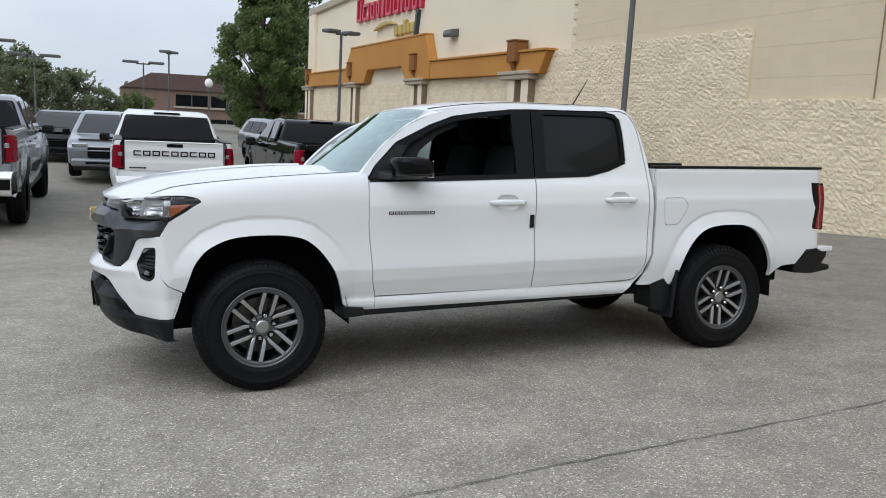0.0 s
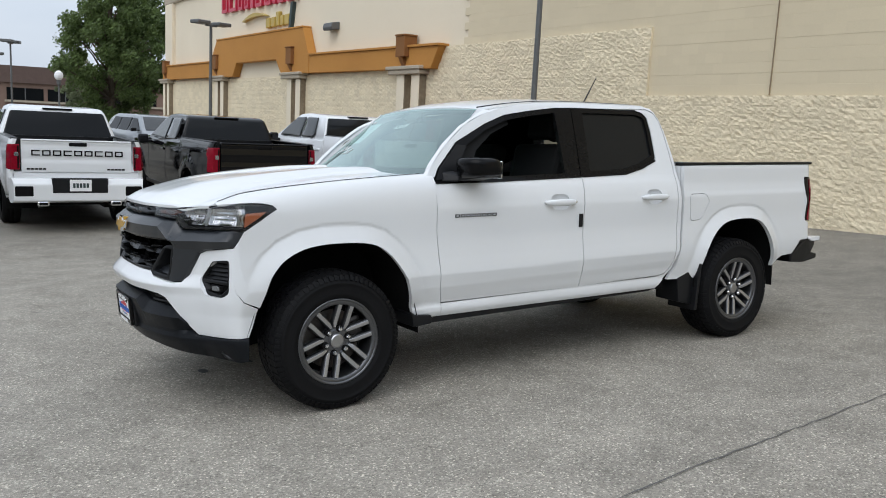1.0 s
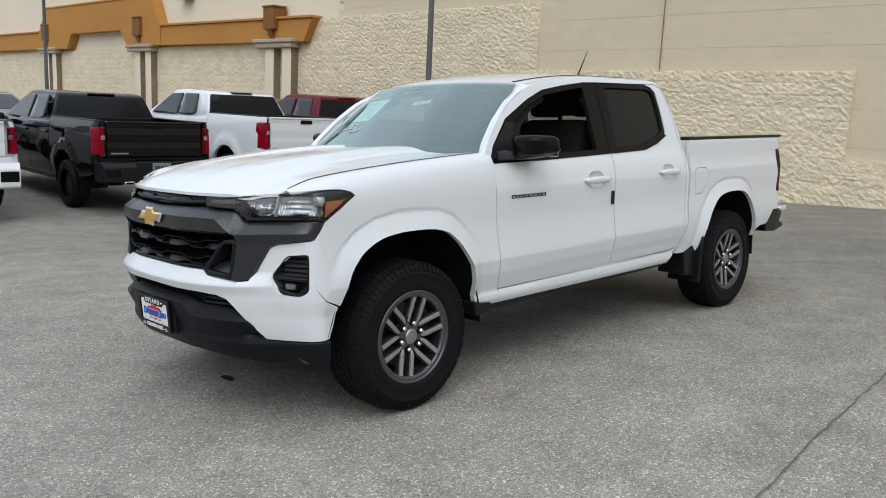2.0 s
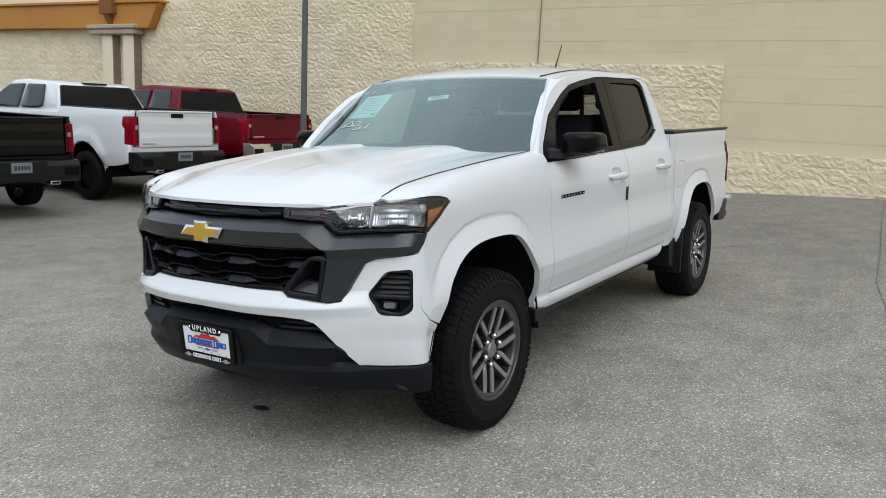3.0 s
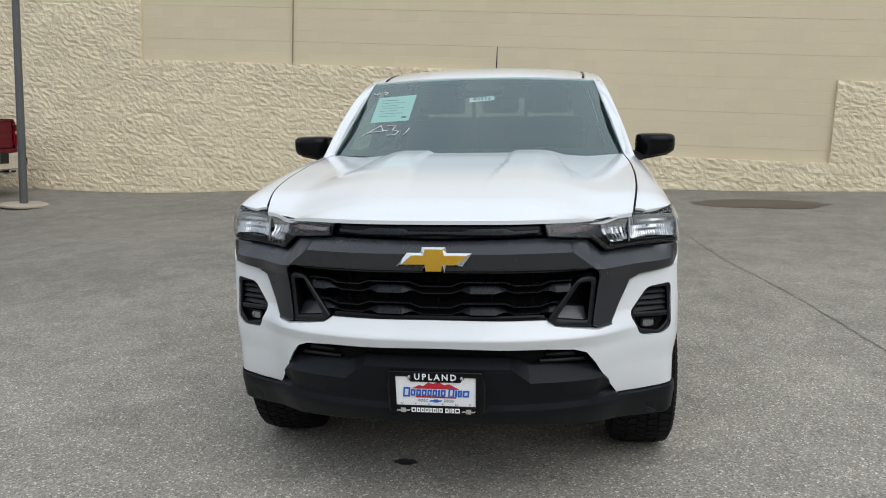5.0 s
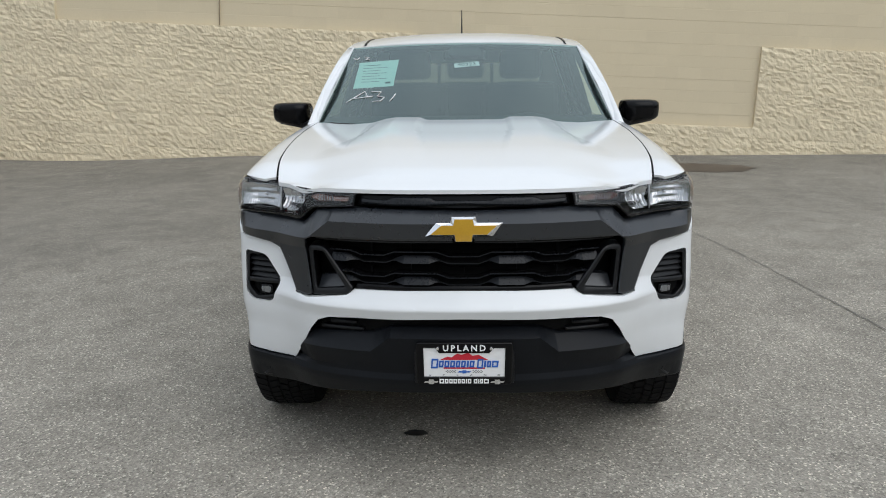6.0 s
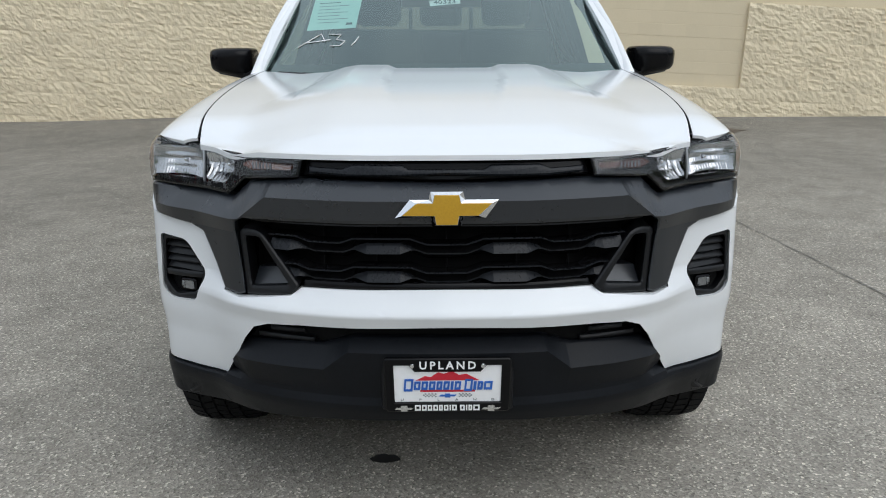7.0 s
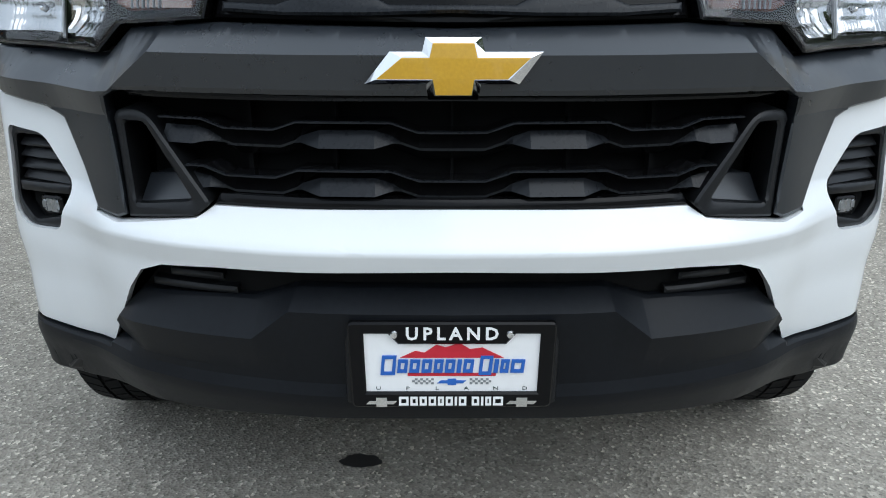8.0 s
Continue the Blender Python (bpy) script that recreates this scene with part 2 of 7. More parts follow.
LEAF_DULL = material("dull_leaves", (0.20, 0.24, 0.125), 0.75, col2=(0.15, 0.175, 0.095), big=0.8, fine=6, pieces=0.3)
for leaf in (LEAF, LEAF_DULL):
    # leaves let some light through
    n, l = leaf.node_tree.nodes, leaf.node_tree.links
    thin, mx = n.new("ShaderNodeBsdfTranslucent"), n.new("ShaderNodeMixShader")
    mx.inputs[0].default_value = 0.38
    l.new(n["Principled BSDF"].inputs["Base Color"].links[0].from_socket, thin.inputs["Color"])
    l.new(n["Principled BSDF"].outputs[0], mx.inputs[1]), l.new(thin.outputs[0], mx.inputs[2])
    l.new(mx.outputs[0], n["Material Output"].inputs["Surface"])
BRICK = material("brown_brick", (0.23, 0.155, 0.12), 0.9, col2=(0.19, 0.125, 0.095), fine=12, bump=0.3)
ROOFING = material("brown_roof_tiles", (0.125, 0.085, 0.07), 0.85, col2=(0.10, 0.066, 0.055), fine=8)


def sheet_glass(name, tint, clear, rough=0.0, film=0.07, power=4.0, sheen=(1, 1, 1)):
    """Thin glass: a glossy film, stronger at a glance, over a tinted pane; clear is how much light it passes."""
    m = bpy.data.materials.new(name)
    m.use_nodes = True
    n, l = m.node_tree.nodes, m.node_tree.links
    n.remove(n["Principled BSDF"])
    tr, gl, lw, mx = n.new("ShaderNodeBsdfTransparent"), n.new("ShaderNodeBsdfGlossy"), n.new("ShaderNodeLayerWeight"), n.new("ShaderNodeMixShader")
    tr.inputs["Color"].default_value = (*[c * clear for c in tint], 1)
    gl.inputs["Roughness"].default_value, gl.inputs["Color"].default_value = rough, (*sheen, 1)
    lw.inputs["Blend"].default_value = 0.5
    up, fit = n.new("ShaderNodeMath"), n.new("ShaderNodeMapRange")
    up.operation, up.inputs[1].default_value = "POWER", power
    fit.inputs["To Min"].default_value, fit.inputs["To Max"].default_value = film, 1.0
    l.new(lw.outputs["Facing"], up.inputs[0]), l.new(up.outputs[0], fit.inputs["Value"]), l.new(fit.outputs[0], mx.inputs[0])
    l.new(tr.outputs[0], mx.inputs[1]), l.new(gl.outputs[0], mx.inputs[2])
    l.new(mx.outputs[0], n["Material Output"].inputs["Surface"])
    return m


LENS_SHEET = sheet_glass("lamp_lens_sheet", (1, 1, 1), 0.94, film=0.04)
WINDSCREEN = sheet_glass("windscreen_glass", (0.72, 0.93, 0.88), 0.72, film=0.09, power=2.3, sheen=(0.84, 1.0, 0.97))
SIDE_GLASS = sheet_glass("side_glass", (0.8, 0.95, 0.9), 0.4)
REAR_GLASS = sheet_glass("rear_window_glass", (0.9, 0.95, 0.94), 0.3)

# ---- builders ----
def part(name, bm, mat, parent=None, label="", sharp=None):
    """Links a bmesh as one mesh object under a thing or a part."""
    if sharp is not None:
        for f in bm.faces:
            f.smooth = True
        for e in bm.edges:
            if len(e.link_faces) == 2 and e.calc_face_angle(0) > radians(sharp):
                e.smooth = False
    me = bpy.data.meshes.new(name)
    true = bm.verts.layers.float_vector.get("true_normal")
    back = bm.faces.layers.int.get("return_face")
    if true is not None:
        bm.verts.index_update()
        given = [Vector(v[true]) for v in bm.verts]
        plain = [bool(f[back]) for f in bm.faces]
        bm.verts.layers.float_vector.remove(true)
        bm.faces.layers.int.remove(bm.faces.layers.int["return_face"])
    bm.to_mesh(me)
    bm.free()
    if true is not None:
        normals = [Vector((0, 0, 1))] * len(me.loops)
        for p in me.polygons:
            for li in p.loop_indices:
                n = given[me.loops[li].vertex_index]
                normals[li] = p.normal if plain[p.index] or n.length < 0.5 else (n if n.dot(p.normal) > 0 else -n)
        me.normals_split_custom_set(normals)
    for m in (mat if isinstance(mat, (list, tuple)) else [mat]):
        me.materials.append(m)
    ob = new(name, me)
    ob.parent = parent
    return tagged(ob, label)


def thing(name, label, category, group="", kind="", m=None):
    ob = tagged(new(name), label, category, group, kind)
    ob.empty_display_size = 0.1
    if m is not None:
        ob.matrix_world = m
    return ob


def lerp(a, b, t):
    return a + (b - a) * t


def smooth(a, b, t):
    t = min(1.0, max(0.0, (t - a) / (b - a)))
    return t * t * (3 - 2 * t)


def curve(points):
    """A smooth monotone-ish curve through (input, output) points, held flat past the ends."""
    xs, ys = [p[0] for p in points], [p[1] for p in points]
    n = len(xs)
    d = [(ys[i + 1] - ys[i]) / (xs[i + 1] - xs[i]) for i in range(n - 1)]
    m = [d[0]] + [0 if d[i - 1] * d[i] <= 0 else 2 * d[i - 1] * d[i] / (d[i - 1] + d[i]) for i in range(1, n - 1)] + [d[-1]]

    def at(x):
        if x <= xs[0]:
            return ys[0]
        if x >= xs[-1]:
            return ys[-1]
        i = 0
        while x > xs[i + 1]:
            i += 1
        h = xs[i + 1] - xs[i]
        t = (x - xs[i]) / h
        return ys[i] * (1 + 2 * t) * (1 - t) ** 2 + m[i] * h * t * (1 - t) ** 2 + ys[i + 1] * t * t * (3 - 2 * t) + m[i + 1] * h * t * t * (t - 1)
    return at


def line(points):
    xs, ys = [p[0] for p in points], [p[1] for p in points]
    return lambda x: float(np.interp(x, xs, ys))


def rounded(pts, r, n=4):
    """Rounds the corners of a polygon; r is one radius or one for each corner."""
    out, k = [], len(pts)
    for i, p in enumerate(pts):
        q = r[i] if isinstance(r, (list, tuple)) else r
        if q <= 0:
            out.append(p)
            continue
        p = Vector(p)
        a, b = Vector(pts[i - 1]) - p, Vector(pts[(i + 1) % k]) - p
        s = min(q, a.length * 0.45, b.length * 0.45)
        a, b = p + a.normalized() * s, p + b.normalized() * s
        out += [tuple((1 - t) ** 2 * a + 2 * t * (1 - t) * p + t * t * b) for t in [j / n for j in range(n + 1)]]
    return out


def mirrored(half):
    """A closed outline from its half: the points of positive u, from the middle line round to the middle line again."""
    return half + [(-u, v) for u, v in reversed(half) if abs(u) > 1e-6]


def offset_loop(lp, d):
    """A closed outline moved by d to the left of its way round, with its mitres held short."""
    n, out = len(lp), []
    for i in range(n):
        p, a, b = Vector(lp[i]), Vector(lp[i - 1]), Vector(lp[(i + 1) % n])
        e, f = (p - a).normalized(), (b - p).normalized()
        ne, nf = Vector((-e.y, e.x)), Vector((-f.y, f.x))
        m = ne + nf
        k = m.length_squared
        m = m * (2.0 / k) if k > 0.7 else m.normalized() * 1.6
        out.append(tuple(p + m * d))
    return out


def turning(lp):
    return sum(lp[i - 1][0] * lp[i][1] - lp[i][0] * lp[i - 1][1] for i in range(len(lp)))


def skin(loops, place, cell=0.05, depth=0.012, into=(0, 0, 0), curl=0.004, lip=0.005, flat=False, true=False, cuts=((), ()), crease=38):
    """A panel: outlines (the first the rim, the rest holes) in two dimensions, cut into cells, laid on a surface by place(u, v),
    with a rolled rim and a return of that depth along the direction into (or along into(u, v), where it turns with the panel)."""
    bm = bmesh.new()
    if not isinstance(loops[0][0], (list, tuple)):
        loops = [loops]
    edges, strips = [], []
    for k, lp in enumerate(loops):
        lp = [p for i, p in enumerate(lp) if (Vector(p) - Vector(lp[i - 1])).length > 1e-5]
        sign = (1 if turning(lp) > 0 else -1) * (1 if k == 0 else -1)
        vs = [bm.verts.new((u, v, 0)) for u, v in (offset_loop(lp, sign * lip) if lip else lp)]
        edges += [bm.edges.new((vs[i - 1], vs[i])) for i in range(len(vs))]
        if lip:
            strips.append((lp, vs))
    bmesh.ops.triangle_fill(bm, use_beauty=True, use_dissolve=False, edges=edges, normal=(0, 0, 1))
    for lp, vs in strips:
        ws = [bm.verts.new((u, v, 0)) for u, v in lp]
        for i in range(len(vs)):
            bm.faces.new((ws[i - 1], ws[i], vs[i], vs[i - 1]))
    bmesh.ops.recalc_face_normals(bm, faces=bm.faces)
    cu, cv = cell if isinstance(cell, (list, tuple)) else (cell, cell)
    for axis, c in ((0, cu), (1, cv)):
        lo, hi = min(v.co[axis] for v in bm.verts), max(v.co[axis] for v in bm.verts)
        no = (1, 0, 0) if axis == 0 else (0, 1, 0)
        for i in range(math.floor(lo / c) + 1, math.ceil(hi / c)):
            bmesh.ops.bisect_plane(bm, geom=bm.verts[:] + bm.edges[:] + bm.faces[:], dist=1e-5, plane_co=tuple(k * i * c for k in no), plane_no=no)
        for at in cuts[axis]:
            bmesh.ops.bisect_plane(bm, geom=bm.verts[:] + bm.edges[:] + bm.faces[:], dist=1e-5, plane_co=tuple(k * at for k in no), plane_no=no)
    rim = [e for e in bm.edges if e.is_boundary]
    edge_verts = {v for e in rim for v in e.verts}
    turned, ways = callable(into), {}
    into = into if turned else Vector(into)
    if true:
        layer = bm.verts.layers.float_vector.new("true_normal")
        flag = bm.faces.layers.int.new("return_face")
    for v in bm.verts:
        u, w = v.co.x, v.co.y
        p = Vector(place(u, w))
        if true:
            e = 0.003
            v[layer] = (Vector(place(u + e, w)) - Vector(place(u - e, w))).cross(Vector(place(u, w + e)) - Vector(place(u, w - e))).normalized()
        way = Vector(into(u, w)) if turned else into
        v.co = p + way * curl if (v in edge_verts and lip) else p
        ways[v.co.to_tuple(6)] = way
    if depth:
        got = bmesh.ops.extrude_edge_only(bm, edges=rim)["geom"]
        for g in got:
            if isinstance(g, bmesh.types.BMVert):
                g.co += ways[g.co.to_tuple(6)] * depth
        if true:
            for g in got:
                if isinstance(g, bmesh.types.BMFace):
                    g[flag] = 1
    bmesh.ops.recalc_face_normals(bm, faces=bm.faces)
    for f in bm.faces:
        f.smooth = not flat
    for e in rim:
        if not lip:
            e.smooth = False
    for e in bm.edges:
        if len(e.link_faces) == 2 and e.calc_face_angle(0) > radians(crease):
            e.smooth = False
    return bm


def faceted(outline, levels, offsets, step=0.02):
    """A pressing with sharp folds that run along it: levels are (v, height as a function of u), offsets how far each fold stands out.
    Gives the outline in (u, v), and height and offset at (u, v)."""
    vs = [v for v, _ in levels]

    def heights(u):
        return [h(abs(u)) if callable(h) else h for _, h in levels]

    def to_v(u, z):
        return float(np.interp(z, heights(u), vs))

    def at(u, v):
        return float(np.interp(v, vs, heights(u))), float(np.interp(v, vs, offsets))
    out = []
    for i, (u, z) in enumerate(outline):
        a, b = outline[i - 1]
        n = max(1, math.ceil(math.hypot(u - a, z - b) / step))
        for k in range(1, n + 1):
            p, q = lerp(a, u, k / n), lerp(b, z, k / n)
            out.append((p, to_v(p, q)))
    return out, at


def box(bm, lo, hi, bevel=0.0, seg=1, m=None):
    """Adds a box, with bevelled edges, between two corners."""
    lo, hi = Vector(lo), Vector(hi)
    got = bmesh.ops.create_cube(bm, size=1.0, matrix=(m or Matrix()) @ Matrix.LocRotScale((lo + hi) / 2, None, hi - lo))["verts"]
    if bevel:
        es = list({e for v in got for e in v.link_edges})
        bmesh.ops.bevel(bm, geom=es, offset=bevel, segments=seg, profile=0.5, affect="EDGES", clamp_overlap=True)
    return bm


def boxed(lo, hi, bevel=0.0, seg=1, m=None):
    return box(bmesh.new(), lo, hi, bevel, seg, m)


def prism(outline, place_a, place_b, bevel=0.0):
    """A solid between two copies of an outline, each laid in space by its own function."""
    bm = bmesh.new()
    a, b = [bm.verts.new(place_a(u, v)) for u, v in outline], [bm.verts.new(place_b(u, v)) for u, v in outline]
    n = len(a)
    bm.faces.new(a), bm.faces.new(b[::-1])
    for i in range(n):
        bm.faces.new((a[i - 1], b[i - 1], b[i], a[i]))
    bmesh.ops.recalc_face_normals(bm, faces=bm.faces)
    if bevel:
        bmesh.ops.bevel(bm, geom=bm.edges[:], offset=bevel, segments=2, profile=0.5, affect="EDGES", clamp_overlap=True)
    return bm


def lathe(profile, n=48, axis="y", closed=False):
    """Turns a profile of (radius, along) points round an axis through the origin."""
    bm = bmesh.new()
    rings = []
    for r, a in profile:
        ring = []
        for i in range(n):
            w = 2 * math.pi * i / n
            c, s = r * math.cos(w), r * math.sin(w)
            ring.append(bm.verts.new({"y": (c, a, s), "z": (c, s, a), "x": (a, c, s)}[axis]))
        rings.append(ring)
    for j in range(len(rings) if closed else len(rings) - 1):
        a, b = rings[j], rings[(j + 1) % len(rings)]
        for i in range(n):
            bm.faces.new((a[i - 1], a[i], b[i], b[i - 1]))
    bmesh.ops.remove_doubles(bm, verts=bm.verts, dist=1e-5)
    bmesh.ops.recalc_face_normals(bm, faces=bm.faces)
    return bm


def tube(points, radius, n=8, taper=None, caps=True):
    """A round bar along points; taper: a radius for each point."""
    bm = bmesh.new()
    pts = [Vector(p) for p in points]
    rings = []
    for i, p in enumerate(pts):
        d = (pts[min(i + 1, len(pts) - 1)] - pts[max(i - 1, 0)]).normalized()
        side = d.cross(Vector((0, 0, 1)) if abs(d.z) < 0.95 else Vector((0, 1, 0))).normalized()
        up = side.cross(d)
        r = taper[i] if taper else radius
        rings.append([bm.verts.new(p + r * (math.cos(2 * math.pi * k / n) * side + math.sin(2 * math.pi * k / n) * up)) for k in range(n)])
    for a, b in zip(rings, rings[1:]):
        for k in range(n):
            bm.faces.new((a[k - 1], a[k], b[k], b[k - 1]))
    if caps:
        bm.faces.new(rings[0]), bm.faces.new(rings[-1][::-1])
    bmesh.ops.recalc_face_normals(bm, faces=bm.faces)
    for f in bm.faces:
        f.smooth = len(f.verts) == 4
    return bm


def join(a, b, m=None):
    """Adds bmesh b, moved by m, to a."""
    if m is not None:
        bmesh.ops.transform(b, matrix=m, verts=b.verts)
    me = bpy.data.meshes.new("temp")
    b.to_mesh(me)
    b.free()
    a.from_mesh(me)
    bpy.data.meshes.remove(me)
    return a


def lettering(name, text, size, mat, parent, m, depth=0.002, label="", wide=1.0, bold=0.0, gap=1.0):
    """Writing in the built-in font, as a mesh, centred on the pose m."""
    cu = bpy.data.curves.new(name, "FONT")
    cu.body, cu.size, cu.extrude, cu.align_x, cu.align_y, cu.resolution_u = text, size, depth, "CENTER", "CENTER", 2
    cu.offset, cu.space_character = bold, gap
    ob = bpy.data.objects.new(name, cu)
    me = bpy.data.meshes.new_from_object(ob)
    bpy.data.objects.remove(ob)
    me.materials.clear()
    me.materials.append(mat)
    me.transform(m @ Matrix.Diagonal((wide, 1, 1, 1)))
    out = new(name, me)
    out.parent = parent
    return tagged(out, label)

# ---- ground ----
ROW_Z = curve([(-6, -0.20), (-3, -0.27), (-1, -0.34), (2, -0.37), (5, -0.40), (7, -0.33), (9, -0.18), (12, -0.1)])


def ground_z(x, y):
    """The lot: a plane under the truck that rises a little to the shop's wall and levels out past the parked row."""
    near = 0.02 * max(-25, min(x, 14)) - 0.05 * max(-14, min(y, 14)) + (0.12 - 0.05 * smooth(1.5, 4.5, -y)) * smooth(6.0, 10.9, x)
    row = lerp(ROW_Z(x), -0.15, smooth(12.0, 20.0, y))
    return lerp(near, row, smooth(4.0, 9.5, y))


def ground():
    def steps(lo, hi, fine_lo, fine_hi, d):
        a = list(np.arange(fine_lo, fine_hi + 1e-6, d))
        g, x = d, fine_hi
        while x < hi:
            g *= 1.35
            x += g
            a.append(min(x, hi))
        g, x = d, fine_lo
        while x > lo:
            g *= 1.35
            x -= g
            a.insert(0, max(x, lo))
        return a
    xs, ys = steps(-900, 900, -6, 12, 0.5), steps(-900, 900, -8, 12, 0.5)
    bm = bmesh.new()
    grid = [[bm.verts.new((x, y, ground_z(x, y) + 0.004 * noise.noise((x * 0.9, y * 0.9, 0)))) for x in xs] for y in ys]
    for j in range(len(ys) - 1):
        for i in range(len(xs) - 1):
            bm.faces.new((grid[j][i], grid[j][i + 1], grid[j + 1][i + 1], grid[j + 1][i]))
    for f in bm.faces:
        f.smooth = True
    return tagged(part("ground", bm, ASPHALT), "worn grey asphalt parking lot with pale stone chips", "parking lot", kind="structure")


ground()


def on_lot(x, y, z=0.0):
    """A place in the lot's axes, in the world."""
    return LOT @ Vector((x, y, z))


def ribbon(name, pts, width, mat, label, category, seed):
    """A cracked joint or a tar line that lies on the asphalt."""
    rnd = random.Random(seed)
    bm = bmesh.new()
    last = None
    for k, (x, y) in enumerate(pts):
        w = width * rnd.uniform(0.45, 1.3)
        z = ground_z(x, y) + 0.006
        y += rnd.uniform(-1, 1) * 0.006
        pair = (bm.verts.new((x, y - w / 2, z)), bm.verts.new((x, y + w / 2, z)))
        if last:
            bm.faces.new((last[0], pair[0], pair[1], last[1]))
        last = pair
    return tagged(part(name, bm, mat), label, category, kind="structure")


JOINT_Y = line([(-1.2, -2.71), (0.3, -2.59), (1.0, -2.52), (2.0, -2.43), (3.3, -2.31), (4.6, -2.12), (7.0, -1.93), (10.8, -1.64)])
ribbon("pavement_joint", [(x, JOINT_Y(x) + 0.006 * math.sin(x * 1.7)) for x in np.arange(-1.2, 10.7, 0.09)], 0.008, TAR, "dark open joint running across the asphalt", "pavement joint", 3)


def stain(name, x, y, rx, ry, mat, label, seed, n=36, category="stain"):
    rnd = random.Random(seed)
    bm = bmesh.new()
    ring = []
    for i in range(n):
        a = 2 * math.pi * i / n
        r = 1 + 0.25 * noise.noise((math.cos(a) * 1.4, math.sin(a) * 1.4, seed)) + rnd.uniform(-0.07, 0.07)
        px, py = x + rx * r * math.cos(a), y + ry * r * math.sin(a)
        ring.append(bm.verts.new((px, py, ground_z(px, py) + 0.0065)))
    c = bm.verts.new((x, y, ground_z(x, y) + 0.0065))
    for i in range(n):
        bm.faces.new((c, ring[i - 1], ring[i]))
    return tagged(part(name, bm, mat), label, category, kind="structure")


stain("oil_stain", -1.02 + 0.6, 0.21, 0.03, 0.05, OIL, "small black oil spot on the asphalt", 2)
stain("damp_patch", 9.05, -3.52, 0.52, 0.95, DAMP, "dark damp patch on the asphalt by the wall", 5)

# ---- the shop: a long block wall with an ochre cornice on columns ----
WX = 10.9          # face of the block wall
H1, H2, H3 = 1.02, 2.40, 3.76   # tops of the three split-faced bands
END = 46.5         # far corner of the building
shop = tagged(new("shop_building"), "long tan block shop building with ochre cornice and columns", "building", kind="structure")
part("wall", boxed((WX + 0.06, -24.0, -1.0), (WX + 26.0, 14.2, 11.0)), MORTAR, shop, "painted block wall core")
part("wall", boxed((WX + 0.06, 14.2, -1.0), (WX + 26.0, END, 7.7)), CREAM, shop, "cream stucco upper wall")
part("parapet", boxed((WX - 0.12, 14.2, 7.7), (WX + 26.2, END + 0.25, 8.12), 0.05), CONCRETE, shop, "grey parapet coping")


def beam(name, poly, x0, x1, mat, bevel=0.02):
    """A length of the ochre cornice: an outline along the wall and up, between two depths."""
    return part(name, prism(poly, lambda u, v: (x0, u, v), lambda u, v: (x1, u, v), bevel), mat, shop)


BX = 10.62          # face of the cornice
beam("cornice", [(15.2, 3.80), (24.4, 3.90), (24.4, 3.24), (15.6, 3.17)], BX, WX + 0.05, OCHRE)
beam("cornice", [(24.4, 3.90), (25.0, 4.96), (35.8, 5.04), (36.8, 4.04), (36.8, 3.30), (33.35, 3.27), (32.8, 3.88), (27.8, 3.86), (27.2, 3.28), (24.4, 3.24)], BX - 0.03, WX + 0.05, OCHRE)
beam("cornice", [(36.8, 4.04), (46.5, 4.09), (46.5, 3.33), (36.8, 3.30)], BX, WX + 0.05, OCHRE)
for y0, z0, y1, z1 in ((15.16, 3.80, 24.4, 3.90), (25.0, 4.96, 35.8, 5.04), (36.8, 4.04, 46.5, 4.09)):
    beam("cornice_cap", [(y0, z0), (y1, z1), (y1, z1 + 0.07), (y0, z0 + 0.07)], BX - 0.06, WX + 0.05, OCHRE, 0.012)
for y, z0, z1 in ((17.15, 3.48, 4.16), (26.1, 3.55, 4.24), (35.75, 3.60, 4.32), (45.7, 3.62, 4.36)):
    br = part("bracket", boxed((BX - 0.17, y - 0.27, z0 + 0.06), (WX, y + 0.27, z1), 0.015), OCHRE_DARK, shop)
    part("bracket_foot", prism([(BX - 0.17, z0 + 0.06), (WX, z0 + 0.06), (WX, z0 - 0.2), (BX - 0.03, z0 - 0.2)], lambda u, v: (u, y - 0.1, v), lambda u, v: (u, y + 0.1, v), 0.01), OCHRE_DARK, br)
    part("bracket_cap", boxed((BX - 0.2, y - 0.3, z1), (WX, y + 0.3, z1 + 0.05), 0.01), OCHRE_DARK, br)


def column(y, z):
    """Two slim piers side by side against the wall, under a stepped cap; shade and stains are coloured onto one flank.
    """
    part("column_cap", boxed((BX - 0.16, y - 1.03, z + 0.14), (WX, y + 1.03, z + 0.25), 0.02), CONCRETE, shop)
    part("column_cap", boxed((BX - 0.11, y - 0.96, z), (WX, y + 0.96, z + 0.14), 0.02), CONCRETE, shop)
    for dy in (-0.80, 0.10):
        pier = part("column", boxed((BX, y + dy, -0.6), (WX + 0.04, y + dy + 0.46, z), 0.03, 2), CREAM, shop)
        part("column_flank", boxed((BX + 0.02, y + dy - 0.012, -0.6), (WX + 0.04, y + dy + 0.03, z - 0.01), 0.006), PIER_SHADE_STAIN, pier, "grey-brown flank with shade and stains in its colour")


for y, z in ((17.02, 3.02), (26.05, 3.05), (35.6, 3.10), (45.9, 3.12)):
    column(y, z)
# a lamp box on the stucco wall
part("wall_lamp", prism([(0, 0.04), (0.30, 0.0), (0.34, 0.10), (0.30, 0.26), (0, 0.30)], lambda u, v: (WX + 0.06 - u, 22.5, 4.72 + v), lambda u, v: (WX + 0.06 - u, 23.25, 4.72 + v), 0.02), POST, shop, "bronze wall lamp box")
